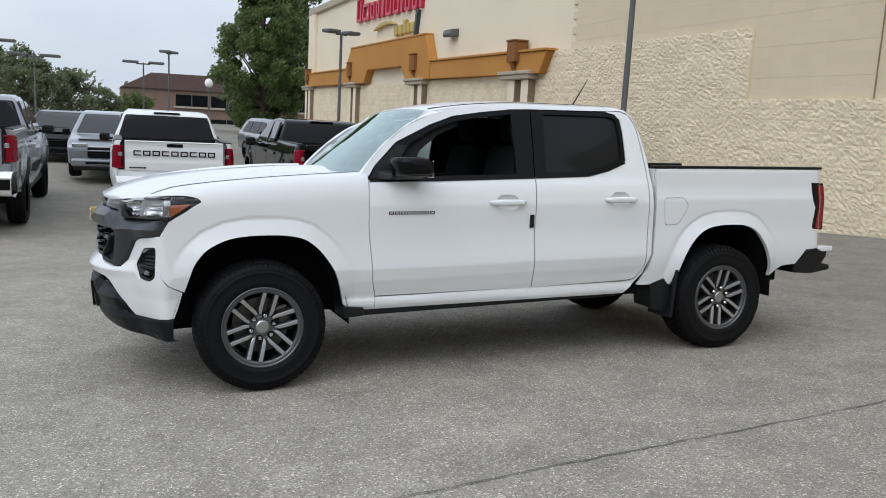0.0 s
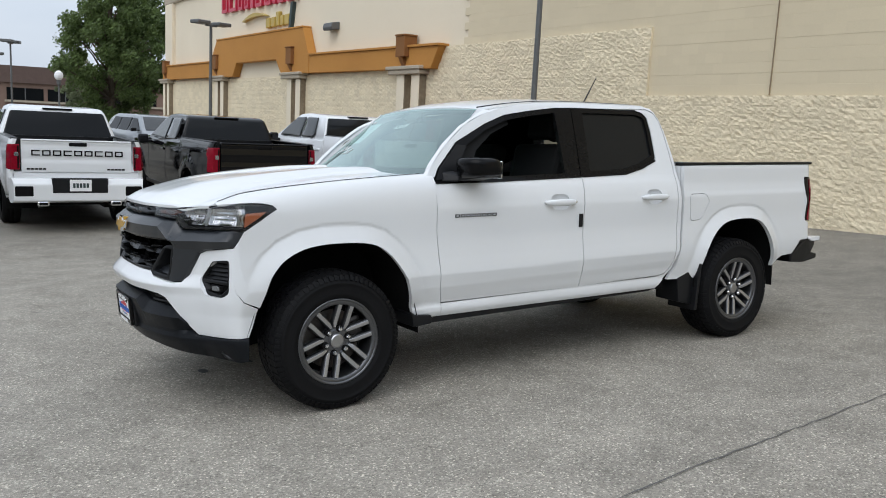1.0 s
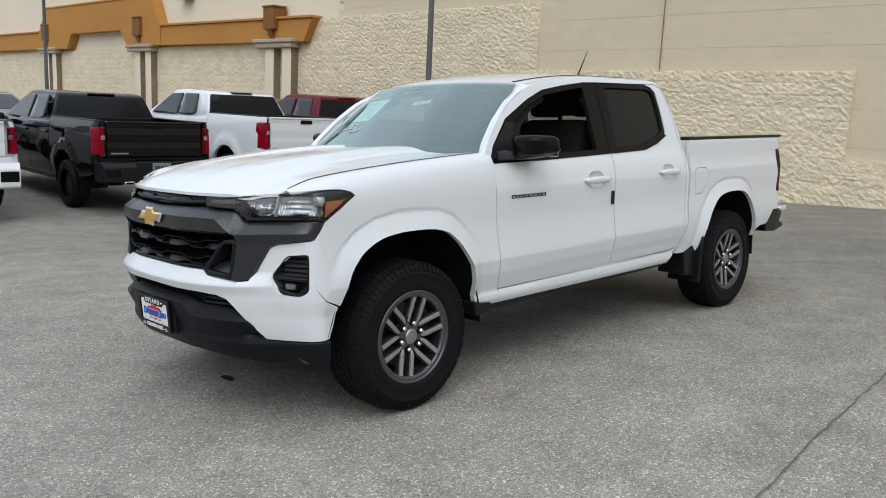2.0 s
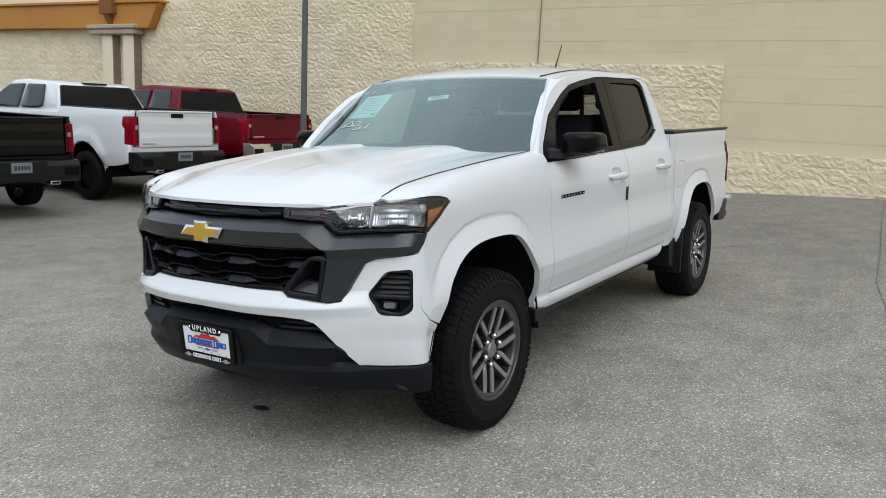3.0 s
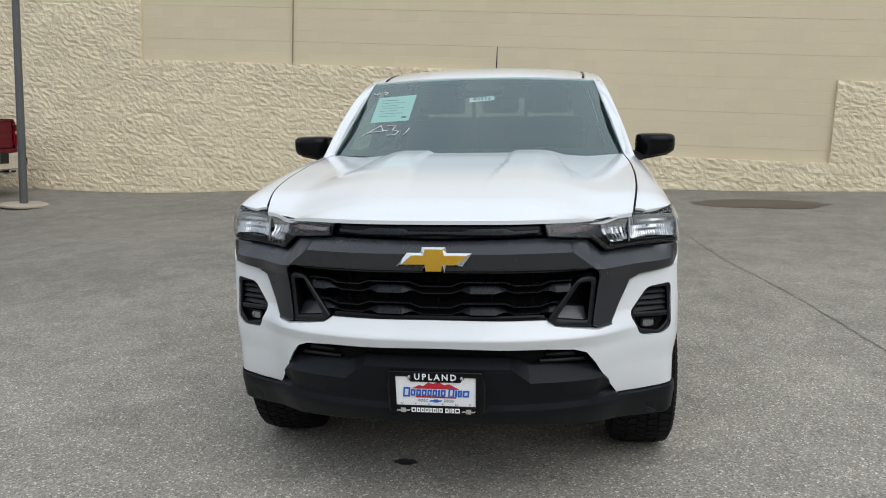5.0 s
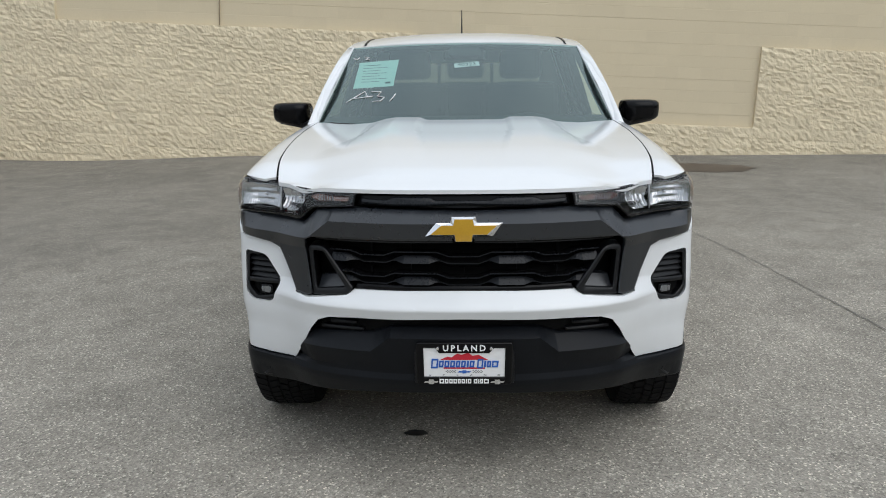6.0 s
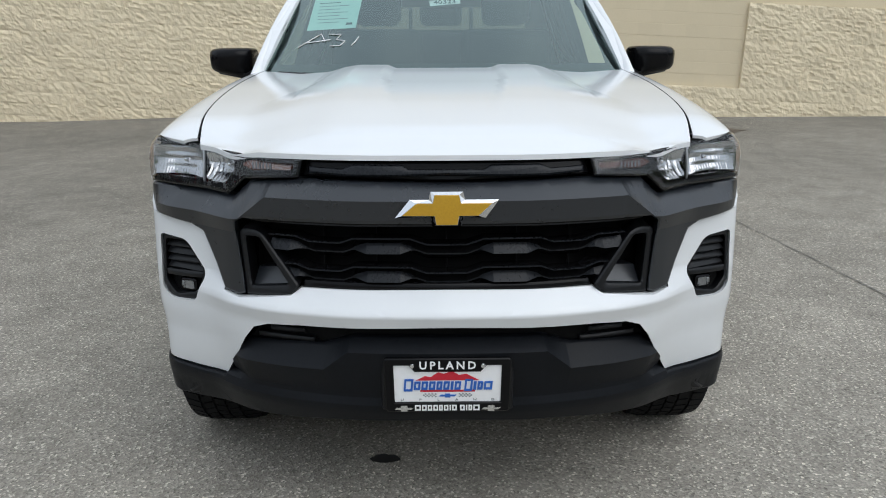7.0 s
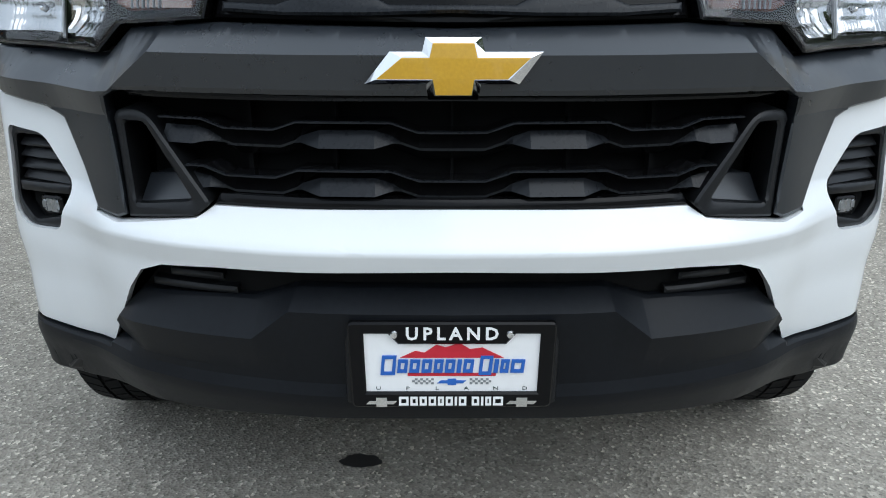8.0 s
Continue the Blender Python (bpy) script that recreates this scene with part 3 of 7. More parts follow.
part("pilaster", boxed((WX - 0.14, 44.9, 3.9), (WX + 0.07, 46.45, 7.7), 0.02), CREAM, shop)


def sign():
    """The shop's sign, as plain raised blocks in its colours."""
    ob = thing("shop_sign", "raised red and gold sign blocks on the cream wall", "sign")
    y = 35.7
    for k, (w, h) in enumerate(((0.8, 1.2), (1.05, 0.8), (0.62, 0.8), (0.5, 0.8), (0.4, 1.05), (0.8, 1.2), (0.75, 1.2), (0.28, 1.15), (0.62, 0.8), (0.6, 0.8), (0.26, 1.2))):
        z0, t = 6.36 - 0.024 * (35.7 - y), 0.15
        rim = rounded([(y - w, z0), (y, z0), (y, z0 + h), (y - w, z0 + h)], 0.08)
        loops = [rim, [(y - w + t, z0 + t), (y - t, z0 + t), (y - t, z0 + h - t), (y - w + t, z0 + h - t)]] if w > 0.45 else rim
        part("sign_block", skin(loops, lambda u, v: (WX - 0.10, u, v), 0.5, 0.16, (1, 0, 0), lip=0), SIGN_RED, ob)
        y -= w + 0.28
    pts = [(32.5 - 3.0 * t, 5.45 + 0.55 * math.sin(math.pi * (0.18 + 0.62 * t))) for t in [i / 14 for i in range(15)]]
    outline = pts + [(u, v - 0.16 * math.sin(math.pi * (0.08 + 0.9 * i / 14))) for i, (u, v) in reversed(list(enumerate(pts)))]
    part("swoosh", prism(outline, lambda u, v: (WX - 0.14, u, v), lambda u, v: (WX + 0.065, u, v)), SIGN_GOLD, ob)
    y = 29.6
    for w, h in ((0.45, 0.42), (0.4, 0.42), (0.35, 0.6), (0.3, 0.42), (0.45, 0.42)):
        part("sign_block", boxed((WX - 0.10, y - w, 5.25), (WX + 0.065, y, 5.25 + h), 0.03), SIGN_GOLD, ob)
        y -= w + 0.16
    part("sign_block", prism([(0, 0), (0.2, 0), (0.42, 1.0), (0.2, 1.0)], lambda u, v: (WX - 0.10, 27.0 - u, 5.1 + v), lambda u, v: (WX + 0.065, 27.0 - u, 5.1 + v)), INK, ob)
    return ob


sign()


def light_pole(x, y, height, heads, label, turn=0.0, r=0.075, base=True):
    """A square-headed parking-lot light on a steel pole."""
    z = ground_z(x, y)
    ob = thing("light_pole", label, "street lamp", "parking lot lights", m=pose(x, y, z, 0, 0, turn))
    if base:
        part("base", lathe([(0, 0.0), (0.38, 0.0), (0.38, 0.03), (0.34, 0.05), (0, 0.05)], 24, "z"), CONCRETE, ob, "round concrete footing")
    part("pole", lathe([(r * 1.15, 0.03), (r * 1.1, 0.4), (r * 0.8, height), (0, height)], 12, "z"), POST, ob)
    for d in heads:
        part("arm", boxed((min(0, d * 0.5), -0.04, height - 0.12), (max(0, d * 0.5), 0.04, height - 0.04), 0.01), POST, ob)
        part("lamp_head", boxed((min(d * 0.35, d * 1.5), -0.28, height - 0.06), (max(d * 0.35, d * 1.5), 0.28, height + 0.08), 0.03), POST, ob)
    return ob


light_pole(8.68, 8.36, 9.0, (1,), "dark steel parking lot light pole on a round concrete footing", r=0.058)

# ---- the white pickup: x runs from nose to tail (front axle at 0), y across (driver's side minus), z up from the lot ----
PX = curve([(0, -0.90), (0.2, -0.893), (0.4, -0.853), (0.57, -0.783), (0.70, -0.682), (0.78, -0.636), (0.86, -0.584), (0.90, -0.553), (0.95, -0.503), (1.02, -0.432), (1.3, -0.150)])
PY = curve([(0, 0), (0.2, 0.2), (0.4, 0.4), (0.57, 0.57), (0.70, 0.70), (0.78, 0.781), (0.86, 0.860), (0.90, 0.886), (0.95, 0.906), (1.02, 0.920), (1.3, 0.925)])
LEAN = curve([(0.34, 0.05), (0.42, 0.02), (0.55, 0.0), (0.70, -0.006), (0.80, 0.004), (0.95, 0.014), (1.05, 0.028), (1.13, 0.052)])


def front(u, z, off=0.0):
    """The nose's surface: u runs from the middle round the corner, off is metres out from it."""
    s, a = (1 if u >= 0 else -1), abs(u)
    x, y = PX(a), PY(a)
    dx, dy = PX(a + 0.004) - PX(max(0, a - 0.004)), PY(a + 0.004) - PY(max(0, a - 0.004))
    h = math.hypot(dx, dy) or 1
    nx, ny = -dy / h, dx / h
    return (x + LEAN(z) * (1 - smooth(0.8, 1.0, a)) + off * nx, s * (y + off * ny), z)


ARCH_F = [(-0.494, 0.40), (-0.476, 0.457), (-0.445, 0.545), (-0.390, 0.725), (-0.345, 0.802), (-0.284, 0.857), (-0.185, 0.900), (-0.07, 0.917), (0.03, 0.919), (0.125, 0.916), (0.2, 0.905), (0.262, 0.884), (0.320, 0.84), (0.362, 0.795), (0.430, 0.692), (0.476, 0.552), (0.500, 0.454), (0.505, 0.42)]
ARCH_R = [(2.925, 0.48), (2.941, 0.55), (2.983, 0.671), (3.025, 0.75), (3.074, 0.812), (3.13, 0.86), (3.195, 0.893), (3.29, 0.912), (3.4, 0.917), (3.50, 0.913), (3.56, 0.903), (3.62, 0.88), (3.672, 0.839), (3.715, 0.785), (3.748, 0.731), (3.785, 0.65), (3.805, 0.578), (3.815, 0.5)]
FLANK = curve([(0.42, 0.838), (0.445, 0.856), (0.468, 0.867), (0.495, 0.868), (0.512, 0.861), (0.522, 0.862), (0.55, 0.872), (0.615, 0.8945), (0.622, 0.8965), (0.630, 0.8980), (0.685, 0.9085), (0.692, 0.9095), (0.700, 0.9092), (0.75, 0.9045), (0.80, 0.899), (0.92, 0.891), (1.03, 0.893), (1.07, 0.8935), (1.12, 0.886), (1.16, 0.877), (1.20, 0.864), (1.24, 0.845), (1.26, 0.836), (1.45, 0.772), (1.60, 0.718), (1.68, 0.689), (1.715, 0.674), (1.745, 0.652)])
BED_FLANK = curve([(0.42, 0.858), (0.52, 0.872), (0.66, 0.897), (0.72, 0.9), (0.80, 0.897), (0.92, 0.891), (1.03, 0.893), (1.09, 0.8935), (1.14, 0.884), (1.20, 0.876), (1.29, 0.873), (1.315, 0.868), (1.332, 0.852)])


def inward(u, v):
    """The way into the truck from its nose: straight back in front, sideways round the corner."""
    k = smooth(0.885, 0.93, abs(u))
    return Vector((1 - k, -math.copysign(k, u), 0)).normalized()


def eased(pts, n=3):
    """A rounder path through the same points."""
    out = []
    for i in range(len(pts) - 1):
        a, b, c, d = (Vector(pts[max(0, min(len(pts) - 1, i + k))]) for k in (-1, 0, 1, 2))
        for j in range(n):
            t = j / n
            out.append(tuple(0.5 * (2 * b + (c - a) * t + (2 * a - 5 * b + 4 * c - d) * t * t + (3 * b - a - 3 * c + d) * t ** 3)))
    return out + [pts[-1]]


def away(x, z, arch):
    """Distance from a wheel opening's rim."""
    best = 9.0
    for ax, az, dx, dz, k in arch:
        px, pz = x - ax, z - az
        t = (px * dx + pz * dz) * k
        t = 0.0 if t < 0 else 1.0 if t > 1 else t
        px -= t * dx
        pz -= t * dz
        d = px * px + pz * pz
        if d < best:
            best = d
    return math.sqrt(best)


def segments(arch):
    return [(ax, az, bx - ax, bz - az, 1.0 / ((bx - ax) ** 2 + (bz - az) ** 2)) for (ax, az), (bx, bz) in zip(arch, arch[1:])]


SEG_F, SEG_R = segments(ARCH_F), segments(ARCH_R)
ARCH_F, ARCH_R = eased(ARCH_F), eased(ARCH_R)


def flare(x, z):
    """A flat lip round the wheel opening that leans out to its rim, with a crisp upper crease that fades down the sides."""
    if abs(x - (0.0 if x < 1.5 else 3.37)) > 0.66 or z > 1.08:
        return 0.0
    d = away(x, z, SEG_F if x < 1.5 else SEG_R)
    soft = 0.024 + 0.10 * smooth(0.93, 0.72, z)
    step = 1 - smooth(0.100 - soft * 0.5, 0.100 + soft * 0.5, d)
    return step * (-0.008 + 0.037 * max(0.0, 1 - d / 0.1)) * (smooth(0.42, 0.6, z) if x > -0.2 else smooth(0.56, 0.88, z))


def flank(x, z):
    """The cab's side; the two low creases climb a little to the rear."""
    return FLANK(z - 0.011 * (min(x, 2.7) - 0.75) * smooth(0.86, 0.74, z) * smooth(0.535, 0.60, z) * smooth(0.6, 0.75, x)) + flare(x, z)


def bed_flank(x, z):
    return BED_FLANK(z) + flare(x, z) - 0.10 * smooth(4.20, 4.40, x) ** 2


SEAM_Y = curve([(-0.72, 0.690), (-0.6, 0.721), (-0.35, 0.752), (0.0, 0.772), (0.3, 0.778), (0.66, 0.775)])
SEAM_Z = curve([(-0.72, 1.105), (-0.606, 1.142), (-0.45, 1.192), (0.0, 1.243), (0.3, 1.265), (0.66, 1.285)])
CORNER = curve([(-0.735, 0.64), (-0.682, 0.70), (-0.636, 0.781), (-0.584, 0.860), (-0.553, 0.886), (-0.503, 0.906), (-0.42, 0.918), (-0.3, 0.92)])


def fender(x, w):
    """The front wing: a flank that rolls over to the bonnet's seam above w = 1.06."""
    z = min(w, 1.06)
    side = min(flank(x, z), CORNER(x - LEAN(z) * (1 - smooth(-0.62, -0.45, x))) + flare(x, z))
    if w <= 1.06:
        return side, z
    t = min(1.0, (w - 1.06) / 0.24)
    ys, zs = min(SEAM_Y(x), side - 0.02), SEAM_Z(x)
    return ys + (side - ys) * math.cos(t * math.pi / 2) ** 0.75, 1.06 + (zs - 1.06) * math.sin(t * math.pi / 2) ** 0.82


def wing_w(x, z):
    """The w at which the wing's surface reaches a height."""
    lo, hi = 1.0, 1.30
    for _ in range(30):
        mid = (lo + hi) / 2
        lo, hi = (mid, hi) if fender(x, mid)[1] < z else (lo, mid)
    return lo


EDGE_Z = curve([(0, 1.111), (0.39, 1.1105), (0.541, 1.110), (0.615, 1.111), (0.69, 1.114), (0.78, 1.119)])
HOOD_C = curve([(0, 1.135), (0.03, 1.150), (0.08, 1.167), (0.16, 1.192), (0.39, 1.246), (0.73, 1.287), (1.09, 1.311), (1.3, 1.314)])


def hood_front(y):
    return PX(abs(y)) + 0.052


def hood_z(x, y):
    a = abs(y)
    q = max(0.0, x - hood_front(y))
    dome, seam = HOOD_C(q), SEAM_Z(x) + 0.004
    grow = smooth(0.12, 0.95, q)
    edge = lerp(0.30, 0.345, grow)
    wide = lerp(0.34, 0.11, grow)
    t = min(1.0, max(0.0, (a - edge) / wide))
    t = lerp(t * t * (3 - 2 * t), t, 0.7 * grow)
    valley = lerp(min(dome, seam + 0.018), seam - 0.001 * grow, smooth(0.42, 0.62, a))
    z = lerp(dome, valley, t)
    # the three-cornered hollow beside the dome, its point forward
    k = (x + 0.35) / 0.8
    if k > 0:
        a0, a1 = lerp(0.49, 0.41, k), lerp(0.49, 0.73, k)
        z -= 0.010 * k * max(0.0, min((a - a0) / (0.07 * k), (a1 - a) / (a1 - a0 - 0.07 * k)))
    # the channel down the middle
    c = lerp(0.135, 0.195, grow)
    z -= 0.013 * grow * (1 - min(1.0, max(0.0, (a - c) / 0.03)))
    k = max(0.0, 1 - q / 0.085)
    return lerp(z, min(z, EDGE_Z(a) + 0.014), k * k)


truck = thing("pickup_truck", "white crew-cab pickup truck with charcoal grille and dark alloy wheels, parked", "pickup truck", m=LOT)


def both(name, make, mat, parent=None, label=""):
    """One part on each side: make(s) builds it for the side s (-1 driver's, 1 passenger's)."""
    return [part(name, make(s), mat, parent or truck, label) for s in (-1, 1)]


# bonnet
hs = [(x, SEAM_Y(x) - 0.008) for x in np.linspace(-0.60, 0.60, 16)]
hood_half = [(hood_front(y), y) for y in np.linspace(0, 0.706, 15)] + [(float(a), float(b)) for a, b in hs] + [(0.555, 0.62), (0.50, 0.45), (0.465, 0.3), (0.45, 0.15), (0.445, 0)]
hood_loop = hood_half + [(x, -y) for x, y in reversed(hood_half) if y > 1e-6]
part("hood", skin(hood_loop, lambda x, y: (x, y, hood_z(x, y)), (0.02, 0.0125), 0.014, (0, 0, -1), true=True), WHITE_PAINT, truck, "white bonnet with a raised centre")

# a dark tube laid in the shut line draws the shade of the gap
both("hood_gap", lambda s: tube([(float(x), s * (SEAM_Y(x) - 0.004), SEAM_Z(x) + 0.001) for x in np.linspace(-0.585, 0.6, 24)], 0.0022, 6), DARK, None, "dark tube for the shade in the shut line beside the bonnet")

# wings
HL_TOP = [(x, wing_w(x, z)) for x, z in ((-0.60, 1.136), (-0.55, 1.143), (-0.48, 1.147), (-0.40, 1.145), (-0.345, 1.132))]


def wing(s):
    arch = [p for p in ARCH_F if p[1] > 0.60 or (p[0] > 0.2 and p[1] > 0.458)]
    lo = [(-0.43, 0.605)] + arch[1:] if arch[0][1] < 0.605 else [(-0.43, 0.605)] + arch
    lp = [(-0.551, 0.925), (-0.556, 0.72), (-0.550, 0.69), (-0.512, 0.642)] + lo + [(0.545, 0.445), (0.6945, 0.445), (0.6945, 0.522), (0.6715, 0.61), (0.6455, 0.96), (0.6475, 1.12), (0.652, 1.25), (0.655, 1.30), (-0.60, 1.30)] + HL_TOP + [(-0.325, wing_w(-0.325, 1.112)), (-0.42, 1.053), (-0.505, 1.001)]

    def place(x, w):
        y, z = fender(x, w)
        return (x, s * y, z)

    def into(x, w):
        k = smooth(1.12, 1.22, w)
        return Vector((0.1 * k, -s * (1 - k), -0.3 * k))
    return skin(lp, place, 0.0125, 0.03, into, true=True)


both("wing", wing, WHITE_PAINT, label="white front wing with a raised wheel-arch flare")

# bumper cover round the fog-lamp pods
cover = [(0, 0.675), (0.40, 0.667), (0.49, 0.660), (0.535, 0.643), (0.568, 0.603), (0.602, 0.55), (0.668, 0.450), (0.74, 0.448), (0.86, 0.451), (0.962, 0.455), (0.985, 0.51), (1.012, 0.60), (0.938, 0.640), (0.904, 0.69), (0.898, 0.72), (0.895, 0.920), (0.885, 0.921), (0.735, 0.9), (0.695, 0.882), (0.655, 0.80), (0.626, 0.731), (0.572, 0.724), (0.425, 0.745), (0.40, 0.764), (0, 0.768)]
pod = rounded([(0.864, 0.860), (0.768, 0.850), (0.703, 0.753), (0.742, 0.669), (0.83, 0.663), (0.870, 0.690)], 0.02)
COVER_OFF = line([(0.44, -0.014), (0.50, -0.004), (0.60, 0.012), (0.664, 0.018), (0.703, 0.034), (0.711, 0.034), (0.77, -0.016), (0.90, -0.006), (1.0, 0.0)])


def cover_at(u, z):
    a = abs(u)
    x, y, z = front(u, z, lerp(COVER_OFF(z), lerp(-0.01, 0.0, smooth(0.55, 0.65, z)), smooth(0.45, 0.9, a)))
    if a > 0.9:
        y = math.copysign(lerp(abs(y), fender(x, max(z, 0.57))[0], smooth(0.9, 0.97, a)), u)
    return (x, y, z)


part("bumper_cover", skin([mirrored(cover), pod, [(-u, v) for u, v in pod]], cover_at, 0.025, 0.03, inward, lip=0, true=True, cuts=((), (0.664, 0.703, 0.711, 0.77))), WHITE_PAINT, truck, "white front bumper cover")

# charcoal cladding that frames the grille
clad = [(0, 1.05), (0.39, 1.058), (0.546, 1.048), (0.60, 1.0), (0.86, 1.008), (0.944, 1.002), (0.952, 0.995), (0.895, 0.931), (0.885, 0.926), (0.732, 0.905), (0.692, 0.888), (0.652, 0.806), (0.624, 0.736), (0.575, 0.73), (0.556, 0.738), (0.576, 0.912), (0.568, 0.938), (0.545, 0.951), (0.3, 0.953), (0, 0.953)]
CLAD_RIDGE = line([(0, 1.014), (0.475, 1.014), (0.555, 0.949), (0.58, 0.946), (0.92, 0.957)])
CLAD_TOP = line([(0, 1.056), (0.39, 1.060), (0.546, 1.050), (0.602, 1.002), (0.86, 1.010), (0.95, 1.004)])
clad_loop, clad_fold = faceted(mirrored(clad), [(0.70, 0.70), (0.905, 0.905), (0.97, CLAD_RIDGE), (1.05, CLAD_TOP)], (0.008, 0.012, 0.030, -0.022))


def clad_at(u, v):
    z, off = clad_fold(u, v)
    x, y, z = front(u, z, off * (1 - smooth(0.78, 0.90, abs(u))) + 0.002 - 0.007 * smooth(0.85, 0.90, abs(u)))
    k = smooth(0.88, 0.925, abs(u))
    return (x, math.copysign(lerp(abs(y), min(abs(y), fender(x, z)[0] - 0.002), k), u), z) if k else (x, y, z)


part("grille_surround", skin(clad_loop, clad_at, (0.016, 0.1), 0.04, inward, cuts=((-0.58, -0.555, -0.475, 0.475, 0.555, 0.58), (0.905, 0.97)), crease=19), CLAD, truck, "charcoal plastic grille surround")

# lower valance
low = [(0, 0.632), (0.262, 0.632), (0.345, 0.604), (0.40, 0.603), (0.585, 0.586), (0.664, 0.446), (0.74, 0.443), (0.86, 0.446), (0.958, 0.449), (0.956, 0.40), (0.948, 0.328), (0.86, 0.320), (0.766, 0.324), (0.52, 0.342), (0.298, 0.364), (0, 0.372)]
LOW_RIDGE = line([(0, 0.600), (0.268, 0.600), (0.335, 0.543), (0.60, 0.540), (0.64, 0.50)])
LOW_TOP = line([(0, 0.636), (0.262, 0.636), (0.345, 0.607), (0.40, 0.606), (0.584, 0.590), (0.66, 0.56)])
low_loop, low_fold = faceted(mirrored(low), [(0.315, 0.315), (0.378, 0.378), (0.415, 0.415), (0.43, 0.43), (0.452, 0.452), (0.468, 0.468), (0.545, LOW_RIDGE), (0.61, LOW_TOP)], (-0.014, 0.002, 0.011, 0.011, 0.001, 0.0, 0.024, -0.028))


def low_at(u, v):
    z, off = low_fold(u, v)
    a = abs(u)
    return front(u, z, off * (1 - 0.6 * smooth(0.60, 0.95, a)) - 0.024 * float(np.interp(a, (0.57, 0.64), (0, 1))) * float(np.interp(v, (0.452, 0.468), (0, 1))) - 0.010 * smooth(0.8, 0.95, a))


part("valance", skin(low_loop, low_at, (0.016, 0.1), 0.06, inward, cuts=((-0.66, -0.60, -0.335, -0.268, 0.268, 0.335, 0.60, 0.66), (0.378, 0.415, 0.43, 0.452, 0.468, 0.545)), crease=19), VALANCE, truck, "black textured lower valance")

# a near-black sheet that stands for the shade behind the openings
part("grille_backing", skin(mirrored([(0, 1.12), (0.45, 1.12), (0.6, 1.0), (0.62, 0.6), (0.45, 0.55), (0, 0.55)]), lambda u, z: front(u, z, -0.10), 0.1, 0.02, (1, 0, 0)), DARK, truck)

# corner vents
vent = rounded([(0.572, 0.916), (0.508, 0.918), (0.398, 0.770), (0.425, 0.748), (0.556, 0.733)], [0.02, 0.03, 0.01, 0.01, 0.005])
hole = rounded([(0.553, 0.898), (0.512, 0.899), (0.428, 0.772), (0.540, 0.757)], 0.012)
for s in (1, -1):
    v = part("corner_vent", skin([[(s * u, z) for u, z in vent], [(s * u, z) for u, z in hole]], lambda u, z: front(u, z, 0.006), 0.03, 0.09, (1, 0, 0)), PLASTIC, truck, "black corner vent frame")
    fl = [(0.55, 0.80), (0.478, 0.806), (0.424, 0.770), (0.545, 0.755)]
    part("ramp", prism([(s * u, z) for u, z in fl], lambda u, z: front(u, z, -0.012 - 0.9 * max(0, z - 0.765)), lambda u, z: front(u, z, -0.09)), CLAD, v)


def grille_bar(z0, drop, lip=True, seg=None):
    """A wavy gloss bar with a thin lip above a sloping face that swells into flat blocks."""
    bm = bmesh.new()
    wave = line([(0, -0.015), (0.054, -0.015), (0.098, 0.0), (0.249, 0.0), (0.286, -0.013), (0.371, -0.013), (0.41, 0.0), (0.50, 0.0)])
    fat = line([(0.0, 0.0), (0.085, 0.0), (0.125, 1.0), (0.215, 1.0), (0.262, 0.0), (0.385, 0.0), (0.43, 1.0), (0.5, 1.0)])
    half = lambda z: np.interp(z, [0.77, 0.9], [0.40, 0.487])
    rows = []
    us = [0, 0.027, 0.054, 0.085, 0.098, 0.125, 0.165, 0.215, 0.249, 0.262, 0.286, 0.33, 0.371, 0.385, 0.41, 0.43, 0.44, 0.48]
    us = [u for u in us if u < half(z0) - 0.02] + [float(half(z0))]
    for u in [-k for k in reversed(us[1:])] + us:
        a = abs(u)
        zt = z0 + wave(a)
        f = fat(a)
        pts = [front(u, zt + 0.002, -0.055), front(u, zt + 0.0015, -0.004), front(u, zt + 0.0005, 0.0), front(u, zt - 0.002, 0.0), front(u, zt - 0.006, -0.045), front(u, zt - lerp(0.030, 0.015, f), lerp(-0.030, -0.020, f)), front(u, zt - lerp(0.034, drop - 0.004, f), lerp(-0.030, -0.004, f)), front(u, zt - drop - 0.004, -0.055)]
        rows.append([bm.verts.new(p) for p in pts])
    for a, b in zip(rows, rows[1:]):
        for i in range(len(a)):
            f = bm.faces.new((a[i - 1], b[i - 1], b[i], a[i]))
            f.material_index = 1 if i in (2, 3, 6) else 0
    bm.faces.new(rows[0]), bm.faces.new(rows[-1][::-1])
    bmesh.ops.recalc_face_normals(bm, faces=bm.faces)
    return bm


for z0 in (0.909, 0.832):
    part("grille_bar", grille_bar(z0, 0.046), [GLOSS, GRILLE], truck, "gloss black wavy grille bar")
part("grille_lip", skin(mirrored([(0, 0.9535), (0.548, 0.9505), (0.54, 0.940), (0, 0.943)]), lambda u, z: front(u, z, 0.004), 0.05, 0.06, (1, 0, 0)), GLOSS, truck)
part("grille_lip", skin(mirrored([(0, 0.784), (0.39, 0.784), (0.40, 0.766), (0, 0.766)]), lambda u, z: front(u, z, -0.012), 0.05, 0.06, (1, 0, 0)), GLOSS, truck)
for u in (-0.36, -0.2, 0.0, 0.2, 0.36):
    part("grille_rib", skin([(u - 0.004, 0.77), (u + 0.004, 0.77), (u + 0.004, 0.95), (u - 0.004, 0.95)], lambda p, z: front(p, z, -0.07), 0.1, 0.04, (1, 0, 0), lip=0), DARK, truck)
